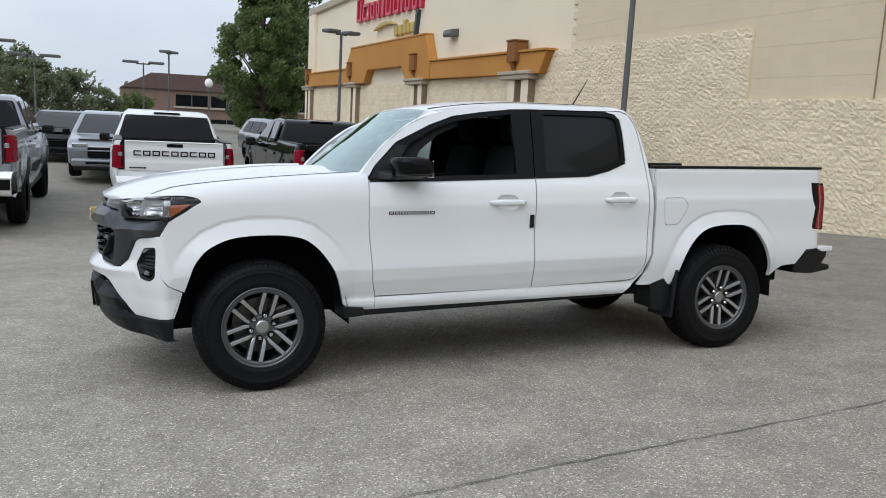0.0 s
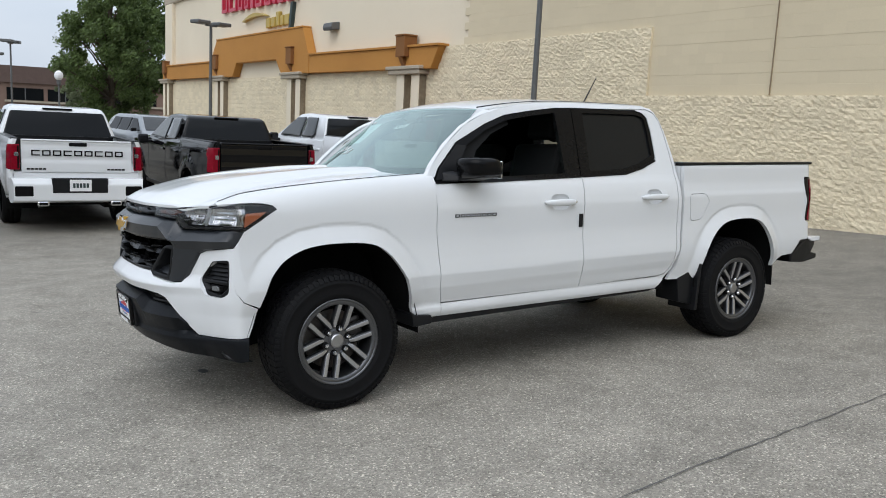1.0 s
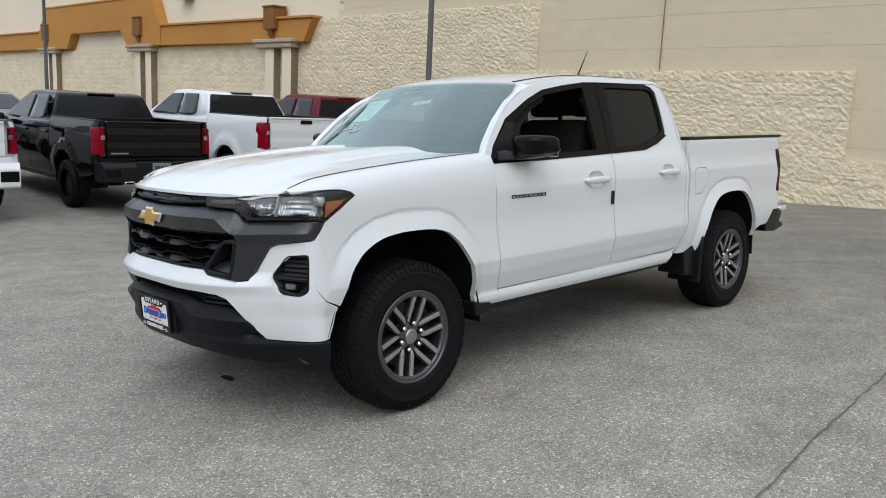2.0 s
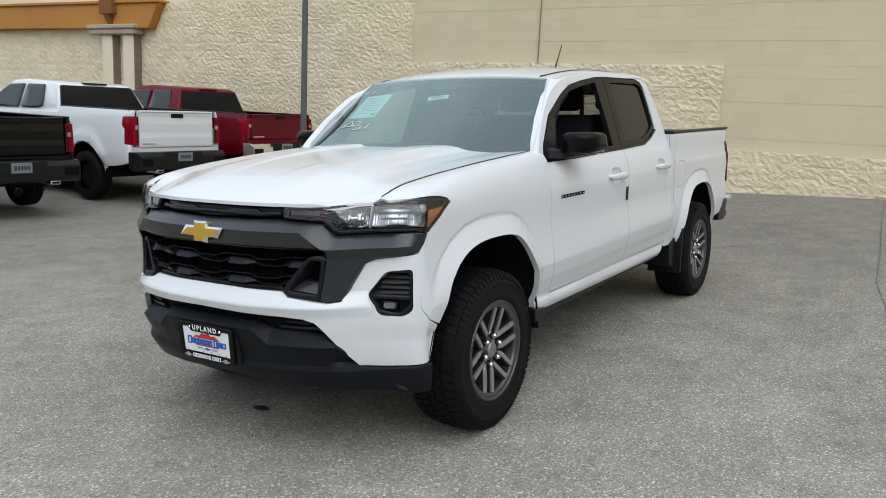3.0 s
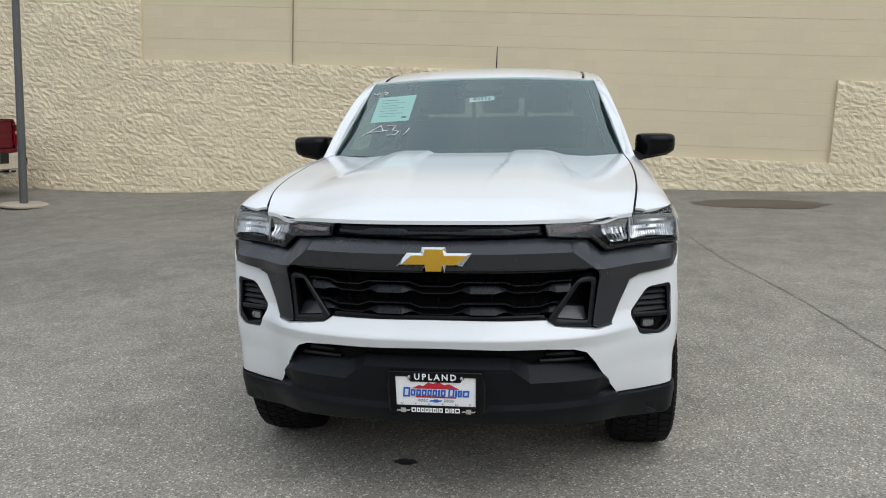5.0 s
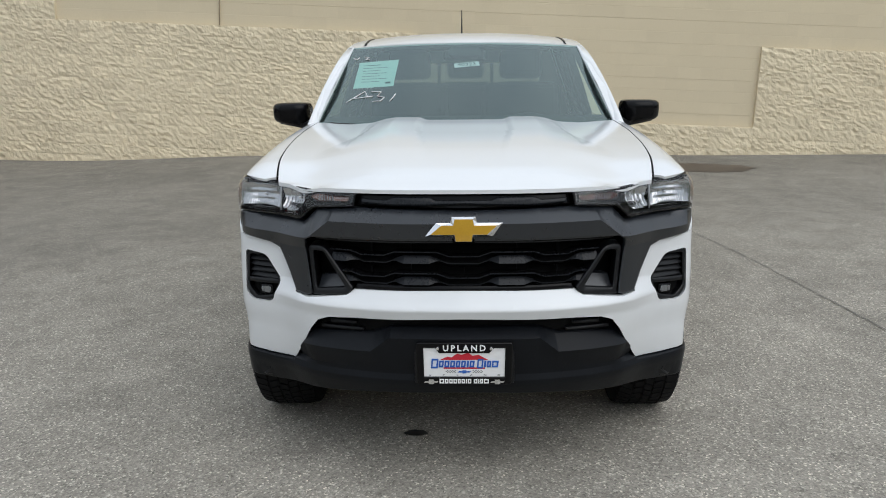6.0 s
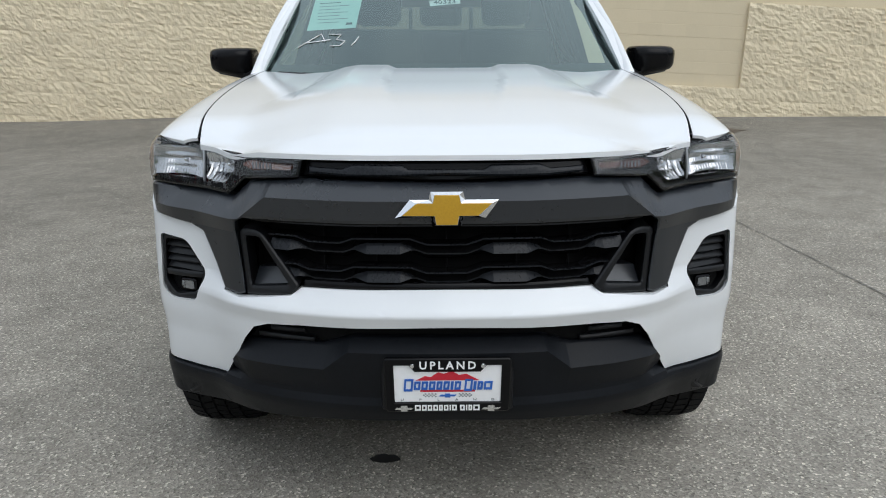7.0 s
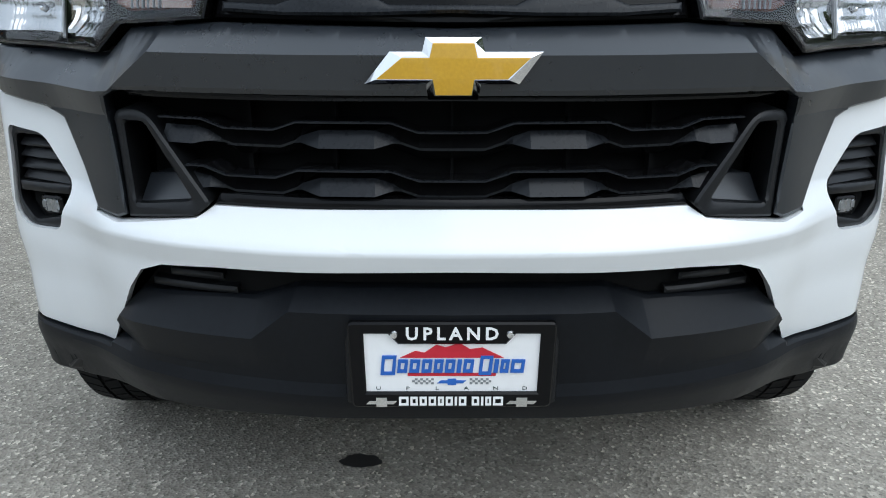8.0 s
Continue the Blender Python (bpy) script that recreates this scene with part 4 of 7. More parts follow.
for z0 in (0.878, 0.855, 0.80):
    part("grille_rib", skin(mirrored([(0, z0), (0.44, z0), (0.44, z0 + 0.005), (0, z0 + 0.005)]), lambda p, z: front(p, z, -0.07), 0.1, 0.03, (1, 0, 0), lip=0), DARK, truck)
# slot under the bonnet's edge
part("upper_grille", skin(mirrored([(0, 1.058), (0.392, 1.066), (0.384, 1.108), (0, 1.108)]), lambda u, z: front(u, z, -0.03), (0.04, 0.01), 0.05, (1, 0, 0)), GLOSS, truck, "gloss black slot under the bonnet edge")
part("upper_bar", skin(mirrored([(0, 1.086), (0.1, 1.086), (0.12, 1.097), (0.25, 1.098), (0.28, 1.086), (0.37, 1.090), (0.37, 1.076), (0.27, 1.070), (0.13, 1.070), (0, 1.074)]), lambda u, z: front(u, z, -0.012), 0.04, 0.03, (1, 0, 0)), GRILLE, truck)
# slot above the valance: a near-black sheet stands for its inner shade
part("lower_slot", skin(mirrored([(0, 0.675), (0.52, 0.66), (0.60, 0.58), (0.55, 0.57), (0, 0.61)]), lambda u, z: front(u, z, -0.045), 0.06, 0.02, (1, 0, 0)), DARK, truck)
for s in (1, -1):
    for z0, u0, u1 in ((0.630, 0.40, 0.505), (0.606, 0.375, 0.545)):
        part("slot_fin", skin([(s * u0, z0), (s * u1, z0 - 0.004), (s * u1, z0 + 0.010), (s * u0, z0 + 0.012)], lambda u, z: front(u, z, -0.02), 0.05, 0.04, (1, 0, 0)), PLASTIC, truck)

# emblem: a plain gold cross-bar shape with a bright rim
bow = [(0.135, 0.972), (0.096, 1.020), (0.047, 1.020), (0.042, 1.041), (-0.042, 1.041), (-0.047, 1.020), (-0.135, 1.020), (-0.100, 0.972), (-0.042, 0.972), (-0.038, 0.949), (0.038, 0.949), (0.042, 0.972)]


def shrink(poly, k):
    cz = 0.9955
    return [(u - math.copysign(min(abs(u), k * (1.7 if abs(u) > 0.09 else 1)), u), v - math.copysign(k * 0.75, v - cz)) for u, v in poly]


emblem = part("emblem", prism(bow, lambda u, z: (front(u, z, 0.046)[0], *shrink([(u, z)], 0.010)[0]), lambda u, z: (-0.915, u, z)), CHROME, truck, "gold emblem plate with bright rim")
part("emblem_face", prism(shrink(bow, 0.011), lambda u, z: (front(u, z, 0.0475)[0], u, z), lambda u, z: (-0.88, u, z), 0.0008), GOLD, emblem)


def bmesh_ball(r, at, n=12):
    bm = bmesh.new()
    bmesh.ops.create_uvsphere(bm, u_segments=n * 2, v_segments=n, radius=r, matrix=Matrix.Translation(at))
    for f in bm.faces:
        f.smooth = True
    return bm


# head lamps
HL_LOOP = [(0.387, 1.108), (0.541, 1.114), (0.615, 1.120), (0.69, 1.127), (0.775, 1.134), (0.86, 1.140), (0.94, 1.143), (1.04, 1.139), (1.108, 1.124), (1.113, 1.112), (1.03, 1.056), (0.945, 1.006), (0.866, 1.014), (0.607, 1.006), (0.553, 1.054), (0.397, 1.064)]


def lamp_at(u, z, off):
    """The lamp follows the nose and then the wing's rolled shoulder."""
    x, y, z = front(u, z, off)
    a, s = abs(u), (1 if u >= 0 else -1)
    if a > 0.72:
        y = s * lerp(abs(y), min(abs(y), fender(x, wing_w(x, z))[0] + off), smooth(0.72, 0.92, a))
    return (x, y, z)


for s in (1, -1):
    side = lambda pts: [(s * u, z) for u, z in pts]
    hl = part("headlight", skin(side(HL_LOOP), lambda u, z: lamp_at(u, z, -0.085), 0.04, 0.0, (1, 0, 0)), DARK, truck, "clear headlight with chrome reflectors and amber marker")
    part("rim", skin([side(HL_LOOP), side([(0.41, 1.098), (0.545, 1.104), (0.62, 1.110), (0.70, 1.117), (0.86, 1.130), (0.94, 1.133), (1.03, 1.128), (1.085, 1.114), (1.01, 1.062), (0.94, 1.022), (0.866, 1.026), (0.614, 1.019), (0.562, 1.066), (0.412, 1.076)])], lambda u, z: lamp_at(u, z, -0.003), 0.04, 0.05, (1, 0, 0)), GLOSS, hl)
    bowls = (([(0.640, 1.028), (0.698, 1.029), (0.700, 1.112), (0.665, 1.109), (0.590, 1.098), (0.604, 1.072)], 0.655, 1.075, 0.055), ([(0.712, 1.029), (0.80, 1.030), (0.925, 1.028), (0.932, 1.06), (0.928, 1.118), (0.80, 1.120), (0.712, 1.114)], 0.80, 1.075, 0.10))
    for lp, cu, cz, rad in bowls:
        def bowl(u, z):
            a = abs(u)
            r = min(1.0, math.hypot(a - cu, (z - cz) * 1.1) / rad)
            tooth = ((a - cu) / 0.0095) % 1.0
            return lamp_at(u, z, -0.012 - 0.040 * (1 - r * r) - 0.0045 * abs(2 * tooth - 1) * smooth(0.2, 0.45, r) * (1 if z < cz + 0.012 else 0.35) - 0.004 * abs(2 * (((z - cz) / 0.022) % 1.0) - 1) * (1 - smooth(0.55, 0.8, r)))
        rf = part("reflector", skin(side(rounded(lp, 0.012)), bowl, (0.003, 0.0055), 0.012, (1, 0, 0), crease=25), REFLECTOR, hl)
        part("bulb", lathe([(0.0, -0.004), (0.004, -0.003), (0.0055, 0.0), (0.0065, 0.02)], 16, "x"), CHROME, hl).location = lamp_at(s * cu, cz, -0.05)
    part("divider", skin(side([(0.702, 1.024), (0.708, 1.024), (0.708, 1.118), (0.702, 1.117)]), lambda u, z: lamp_at(u, z, -0.012), 0.05, 0.03, (1, 0, 0)), ALLOY_FACE, hl)
    part("bezel", skin([side(offset_loop(HL_LOOP, -0.012 if turning(HL_LOOP) < 0 else 0.012)), side(rounded(bowls[0][0], 0.012)), side(rounded(bowls[1][0], 0.012))], lambda u, z: lamp_at(u, z, -0.022), 0.03, 0.02, (1, 0, 0), lip=0), GLOSS, hl, "dark lamp bezel")
    part("amber_marker", skin(side(rounded([(0.942, 1.022), (1.0, 1.053), (1.068, 1.100), (0.95, 1.094), (0.942, 1.06)], 0.006)), lambda u, z: lamp_at(u, z, -0.006), 0.03, 0.03, (1, 0, 0)), AMBER, hl, "amber side marker")
    part("turn_lamp", skin(side(rounded([(0.418, 1.080), (0.540, 1.074), (0.572, 1.088), (0.545, 1.101), (0.414, 1.096)], 0.006)), lambda u, z: lamp_at(u, z, -0.010 - 0.004 * abs(2 * ((abs(u) / 0.008) % 1.0) - 1)), (0.004, 0.02), 0.02, (1, 0, 0), crease=25), SMOKE_AMBER, hl, "smoked amber turn lamp")
    for k in range(6):
        u0 = 0.478 + 0.0105 * k
        part("flute", skin(side([(u0, 1.079), (u0 + 0.0035, 1.079), (u0 + 0.0045, 1.096), (u0 + 0.001, 1.096)]), lambda u, z: lamp_at(u, z, -0.009), 0.05, 0.006, (1, 0, 0), lip=0), ALLOY, hl)
    ln = part("lens", skin(side(HL_LOOP), lambda u, z: lamp_at(u, z, 0.004), 0.03, 0.0, (1, 0, 0)), LENS_SHEET, hl)
    ln.visible_shadow = False
    # fog-lamp pod
    sp = side(pod)
    pods = lambda pts: side([(0.703 + (u - 0.684) * 0.80, z + 0.004) for u, z in pts])
    fp = part("fog_pod", skin(side(offset_loop(pod, -0.03 if turning(pod) > 0 else 0.03)), lambda u, z: front(u, z, -0.05), 0.04, 0.0, (1, 0, 0), lip=0), PLASTIC, truck, "black fog-lamp pod with ribs")
    inner = rounded([(0.868, 0.838), (0.758, 0.841), (0.70, 0.752), (0.733, 0.690), (0.826, 0.671), (0.878, 0.71)], 0.015)
    part("pod_rim", skin([sp, pods(inner)], lambda u, z: front(u, z, -0.006), 0.04, 0.06, (1, 0, 0)), PLASTIC, fp)
    for k in range(4):
        z0 = 0.752 + 0.0215 * k
        w0 = 0.702 + 0.0140 * k
        part("rib", skin(pods([(w0, z0), (0.880, z0 - 0.004), (0.880, z0 + 0.0175), (w0 + 0.0140, z0 + 0.0215)]), lambda u, z: front(u, z, -0.014 - 0.75 * max(0, z - z0)), (0.04, 0.006), 0.03, (1, 0, 0)), PLASTIC, fp)
    part("ledge", skin(pods([(0.708, 0.735), (0.872, 0.726), (0.876, 0.744), (0.700, 0.753)]), lambda u, z: front(u, z, -0.007), 0.04, 0.05, (1, 0, 0)), PLASTIC, fp)
    part("fog_cup", skin(pods([(0.705, 0.745), (0.88, 0.735), (0.88, 0.70), (0.826, 0.665), (0.73, 0.682)]), lambda u, z: front(u, z, -0.034), 0.04, 0.03, (1, 0, 0), lip=0), DARK, fp)
    fog = part("fog_lamp", skin(pods(rounded([(0.748, 0.686), (0.818, 0.681), (0.822, 0.720), (0.750, 0.725)], 0.012)), lambda u, z: front(u, z, -0.018), 0.02, 0.03, (1, 0, 0)), GLOSS, fp, "small clear fog lamp")
    part("fog_lens", skin(pods(rounded([(0.757, 0.691), (0.810, 0.687), (0.813, 0.715), (0.759, 0.719)], 0.012)), lambda u, z: front(u, z, -0.014 - 0.003 * abs(2 * ((abs(u) / 0.014) % 1.0) - 1)), 0.006, 0.006, (1, 0, 0), crease=20), FOG_LENS, fog, "small clear lens")

# number plate and its frame
PLX = -0.912
plate = thing("plate_frame", "black dealer plate frame with a white printed insert", "license plate", m=LOT @ Matrix.Translation((PLX, 0, 0.5095)) @ pose(0, 0, 0, 0, -4, 0) @ Matrix.Diagonal((1, 1.02, 1.07, 1)))
part("holder", boxed((0.004, -0.178, -0.082), (0.05, 0.178, 0.08), 0.008, 2), PLASTIC, plate, "black plate holder")
part("plate", boxed((-0.008, -0.146, -0.058), (0.003, 0.146, 0.058), 0.002), WHITE, plate, "white printed plate insert")
opening = [(-0.142, -0.049), (0.142, -0.049), (0.144, 0.055), (0.104, 0.055), (0.088, 0.037), (-0.088, 0.037), (-0.104, 0.055), (-0.144, 0.055)]
part("frame", skin([rounded([(-0.166, -0.076), (0.166, -0.076), (0.170, 0.075), (-0.170, 0.075)], 0.01), opening], lambda u, v: (-0.014, u, v), 0.2, 0.012, (1, 0, 0), curl=0.003, lip=0.003), GLOSS, plate, "gloss black plate frame")


def print_at(u, v, x=-0.0145):
    return Matrix.Translation((x, -u, v)) @ pose(0, 0, 0, 90, 0, -90)


lettering("lettering", "UPLAND", 0.030, WHITE, plate, print_at(0, 0.0555), 0.0006, "white city lettering", 1.02, 0.0007, 1.42)
for u in (-0.094, 0.094):
    part("screw", lathe([(0, -0.004), (0.005, -0.003), (0.0065, 0.0)], 16, "x"), CHROME, plate).location = (-0.0145, -u, 0.055)
# dealer print: a red peak, a blue band of bars, chequers and thin lines
part("print", prism([(-0.085, 0.012), (-0.06, 0.024), (-0.045, 0.021), (-0.025, 0.035), (-0.01, 0.030), (0.012, 0.038), (0.03, 0.027), (0.05, 0.030), (0.085, 0.012)], lambda u, v: (-0.0095, -u, v), lambda u, v: (-0.008, -u, v)), RED, plate)
x0 = -0.118
for k, (w, h) in enumerate(((0.024, 0.034), (0.0165, 0.023), (0.0165, 0.023), (0.0165, 0.023), (0.015, 0.023), (0.016, 0.023), (0.007, 0.023), (0.0165, 0.023), (0.021, 0.034), (0.007, 0.023), (0.014, 0.023), (0.022, 0.023))):
    z0, lean, t = -0.014 - (0.004 if h > 0.03 else 0), 0.1, 0.0052
    rim = [(x0, z0), (x0 + w, z0), (x0 + w + lean * h, z0 + h), (x0 + lean * h, z0 + h)]
    gap = [(x0 + t + lean * t, z0 + t), (x0 + w - t, z0 + t), (x0 + w - t + lean * (h - t), z0 + h - t), (x0 + t + lean * (h - t), z0 + h - t)]
    part("print", skin([rim, gap] if w > 0.012 else rim, lambda u, v: (-0.0112, -u, v), 0.2, 0.003, (1, 0, 0), lip=0), BLUE, plate)
    x0 += w + 0.0035 + (0.006 if k == 7 else 0)
part("print", boxed((-0.0095, -0.073, -0.0205), (-0.008, 0.073, -0.0155)), RED, plate)
part("print", prism([(-0.024, -0.034), (-0.018, -0.029), (-0.007, -0.029), (-0.007, -0.026), (0.007, -0.026), (0.007, -0.029), (0.024, -0.029), (0.018, -0.034), (0.007, -0.034), (0.007, -0.037), (-0.007, -0.037), (-0.007, -0.034)], lambda u, v: (-0.0095, -u, v), lambda u, v: (-0.008, -u, v)), BLUE, plate)
for i in range(8):
    for j in range(3):
        for s in (-1, 1):
            if (i + j) % 2 == 0:
                a = s * (0.032 + 0.0045 * i)
                part("print", boxed((-0.0088, a - 0.0022, -0.036 + 0.0036 * j), (-0.008, a + 0.0022, -0.0325 + 0.0036 * j)), SILVER_PAINT, plate)
for k, letter in enumerate("UPLAND"):
    lettering("lettering", letter, 0.0085, INK, plate, print_at(-0.122 + 0.0488 * k, -0.0435, -0.0085), 0.0004, wide=1.5)
x0 = -0.088
for w in (0.016, 0.0125, 0.012, 0.0125, 0.010, 0.012, 0.004, 0.0125, 0.0, 0.0125, 0.004, 0.010, 0.017):
    if w:
        rim = [(x0, -0.0715), (x0 + w, -0.0715), (x0 + w, -0.0555), (x0, -0.0555)]
        gap = [(x0 + 0.0038, -0.0675), (x0 + w - 0.0038, -0.0675), (x0 + w - 0.0038, -0.0595), (x0 + 0.0038, -0.0595)]
        part("print", skin([rim, gap] if w > 0.009 else rim, lambda u, v: (-0.0152, -u, v), 0.2, 0.001, (1, 0, 0), lip=0), WHITE, plate)
    x0 += w + 0.003 if w else 0.006
for s in (-1, 1):
    part("print", prism([(-0.026, -0.006), (-0.02, 0.0), (-0.009, 0.0), (-0.009, 0.006), (0.009, 0.006), (0.009, 0.0), (0.026, 0.0), (0.02, -0.006), (0.009, -0.006), (0.009, -0.011), (-0.009, -0.011), (-0.009, -0.006)], lambda u, v: (-0.0152, s * 0.117 - u, v - 0.063), lambda u, v: (-0.0142, s * 0.117 - u, v - 0.063)), CHROME, plate)

# ---- cab ----
BELT = line([(0.64, 1.236), (1.06, 1.240), (1.80, 1.262), (2.22, 1.273), (2.385, 1.310), (2.53, 1.362)])


def side_skin(loops, s, off=0.0, cell=0.05, depth=0.03, fl=flank, true=True, **kw):
    return skin(loops, lambda x, z: (x, s * (fl(x, z) + off), z), cell, depth, (0, -s, 0), true=true, **kw)


door_f = [(0.658, 1.236), (0.652, 1.12), (0.650, 0.96), (0.676, 0.61), (0.700, 0.522), (1.783, 0.524), (1.781, 0.86), (1.790, 1.05), (1.805, 1.255), (1.06, 1.235)]
door_r = [(1.790, 0.524), (2.53, 0.538), (2.60, 0.552), (2.64, 0.59), (2.664, 0.642), (2.684, 0.92), (2.696, 1.31), (2.672, 1.56), (2.655, 1.63), (2.62, 1.69), (2.56, 1.712), (2.45, 1.714), (2.45, 1.706), (2.51, 1.692), (2.548, 1.655), (2.556, 1.56), (2.545, 1.37), (2.53, 1.357), (2.385, 1.304), (2.22, 1.267), (1.813, 1.255), (1.798, 1.05), (1.788, 0.86)]
HANDLES = ((0, 1.455, 1.722, 1.094), (1, 2.325, 2.585, 1.106))


def cup_loop(x0, x1, z):
    return rounded([(x0 + 0.075, z - 0.050), (x1 - 0.075, z - 0.050), (x1 - 0.045, z), (x1 - 0.075, z + 0.050), (x0 + 0.075, z + 0.050), (x0 + 0.045, z)], 0.028)


doors = {}
for s in (-1, 1):
    doors[s] = (part("front_door", side_skin([door_f, cup_loop(*HANDLES[0][1:])], s, cell=(0.06, 0.0125), lip=0.003, curl=0.002), WHITE_PAINT, truck, "white front door"), part("rear_door", side_skin([door_r, cup_loop(*HANDLES[1][1:])], s, cell=(0.06, 0.0125), lip=0.003, curl=0.002), WHITE_PAINT, truck, "white rear door"))
# roof rail, windscreen pillar and rear pillar in one pressing
rail = [(0.612, 1.262), (0.662, 1.333), (0.783, 1.455), (0.945, 1.575), (1.106, 1.648), (1.25, 1.687), (1.39, 1.712), (1.6, 1.732), (1.79, 1.74), (2.345, 1.744), (2.50, 1.742), (2.60, 1.725), (2.655, 1.66), (2.69, 1.56), (2.725, 1.354), (2.730, 0.92), (2.712, 0.72), (2.66, 0.58), (2.585, 0.50), (2.52, 0.444), (0.56, 0.438), (0.552, 0.45), (0.698, 0.45), (0.698, 0.514), (2.535, 0.53), (2.605, 0.545), (2.646, 0.585), (2.672, 0.642), (2.692, 0.92), (2.704, 1.31), (2.68, 1.565), (2.662, 1.635), (2.625, 1.697), (2.56, 1.719), (2.3, 1.712), (1.847, 1.708), (1.697, 1.703), (1.465, 1.676), (1.26, 1.644), (1.097, 1.585), (0.857, 1.470), (0.700, 1.318), (0.664, 1.262)]
both("cab_side", lambda s: side_skin(rail, s, cell=0.03, depth=0.05), WHITE_PAINT, label="white cab side with pillars and sill")
# black window frames with their openings, glass behind
fr_f = [(0.664, 1.238), (0.704, 1.318), (0.860, 1.466), (1.098, 1.581), (1.262, 1.640), (1.465, 1.672), (1.697, 1.699), (1.838, 1.703), (1.806, 1.257), (1.06, 1.237)]
gl_f = [(0.80, 1.262), (0.93, 1.45), (1.11, 1.552), (1.27, 1.610), (1.465, 1.642), (1.675, 1.668), (1.69, 1.668), (1.678, 1.275), (1.06, 1.260)]
fr_r = [(1.814, 1.257), (1.846, 1.703), (2.11, 1.704), (2.45, 1.704), (2.515, 1.688), (2.546, 1.654), (2.553, 1.56), (2.542, 1.372), (2.528, 1.359), (2.385, 1.306), (2.22, 1.269)]
gl_r = [(1.90, 1.286), (1.935, 1.674), (2.11, 1.677), (2.44, 1.676), (2.50, 1.662), (2.516, 1.64), (2.522, 1.56), (2.512, 1.392), (2.50, 1.382), (2.38, 1.335), (2.22, 1.298)]
for s in (-1, 1):
    part("window_frame", side_skin([fr_f, gl_f], s, -0.006, 0.06, 0.03), GLOSS, doors[s][0], "gloss black window frame")
    part("window_frame", side_skin([fr_r, rounded(gl_r, 0.01)], s, -0.006, 0.06, 0.03), GLOSS, doors[s][1], "gloss black window frame")
    gr = part("window_glass", side_skin(gl_r, s, -0.02, 0.02, 0.0), PRIVACY, doors[s][1], "dark tinted glass")
    gr.visible_shadow = False
    if s > 0:
        gf = part("window_glass", side_skin(gl_f, s, -0.02, 0.1, 0.0), SIDE_GLASS, doors[s][0], "clear glass")
        gf.visible_shadow = False
    belt = [(0.665, 1.238), (1.06, 1.241), (1.806, 1.261), (1.806, 1.247), (1.06, 1.227), (0.662, 1.224)]
    part("belt_trim", side_skin(belt, s, 0.004, 0.08, 0.02), GLOSS, doors[s][0])
    belt = [(1.814, 1.261), (2.22, 1.273), (2.385, 1.310), (2.53, 1.363), (2.536, 1.352), (2.39, 1.298), (2.22, 1.260), (1.814, 1.247)]
    part("belt_trim", side_skin(belt, s, 0.004, 0.08, 0.02), GLOSS, doors[s][1])
    # handles: a bar over a shallow cup
    for d, x0, x1, z in HANDLES:
        mid, half = (x0 + x1) / 2, (x1 - x0) / 2 - 0.045
        cup = part("handle_cup", side_skin(offset_loop(cup_loop(x0, x1, z), -0.002), s, 0.0, 0.01, 0.0, lambda x, v: flank(x, v) - 0.002 - 0.024 * max(0.0, 1 - ((x - mid) / half) ** 2 - ((v - z) / 0.052) ** 2) ** 0.7, lip=0), WHITE_PAINT, doors[s][d])
        hb = bmesh.new()
        n = 15
        rows = []
        for i in range(n):
            t = i / (n - 1)
            x = lerp(x0, x1, t)
            e = math.sin(math.pi * min(1, max(0.0, t))) ** 0.25 if 0 < t < 1 else 0.25
            y = flank(x, z) + 0.034 * min(1, 5 * min(t, 1 - t) + 0.25)
            rows.append([hb.verts.new((x, s * (y + dy), z + dz * max(0.35, e))) for dy, dz in ((-0.016, -0.021), (-0.002, -0.023), (0.005, -0.012), (0.006, 0.008), (-0.002, 0.020), (-0.016, 0.019))])
        for a, b in zip(rows, rows[1:]):
            for j in range(6):
                hb.faces.new((a[j - 1], a[j], b[j], b[j - 1]))
        hb.faces.new(rows[0]), hb.faces.new(rows[-1][::-1])
        bmesh.ops.recalc_face_normals(hb, faces=hb.faces)
        for f in hb.faces:
            f.smooth = True
        h = part("door_handle", hb, WHITE_PAINT, doors[s][d], "white door handle")
        if d == 0:
            part("lock", lathe([(0, -0.002), (0.007, -0.002), (0.008, 0.002)], 16, "y"), CHROME, h).location = (x1 - 0.028, s * (flank(x1, z) + 0.031), z)
    # badge: plain dark blocks, one for each letter, on the front door
    x0 = 0.775
    for k in range(8):
        rim = [(x0 - 0.001, 1.0255), (x0 + 0.029, 1.0255), (x0 + 0.031, 1.0445), (x0 + 0.001, 1.0445)]
        gap = [(x0 + 0.004, 1.0305), (x0 + 0.024, 1.0305), (x0 + 0.026, 1.0395), (x0 + 0.006, 1.0395)]
        part("badge_block", side_skin([rim, gap], s, 0.004, 0.1, 0.004, lip=0), GLOSS, doors[s][0], "small dark badge block")
        x0 += 0.0385
    # black protective strip on the door's edge
    part("edge_guard", side_skin(rounded([(1.748, 0.925), (1.778, 0.926), (1.780, 1.012), (1.750, 1.012)], 0.004), s, 0.006, 0.1, 0.008), PLASTIC, doors[s][0], "black foam door guard")


# windscreen
def screen(y, t, off=0.0):
    x = 0.45 + 0.61 * t + lerp(0.20, 0.12, t) * y * y
    z = 1.222 + 0.475 * t - lerp(0.0, 0.05, t) * y * y - 0.012 * (1 - abs(2 * t - 1)) * 0
    return (x - 0.61 * off, y, z + 0.79 * off)


def screen_edge(t):
    return lerp(0.797, 0.638, t)


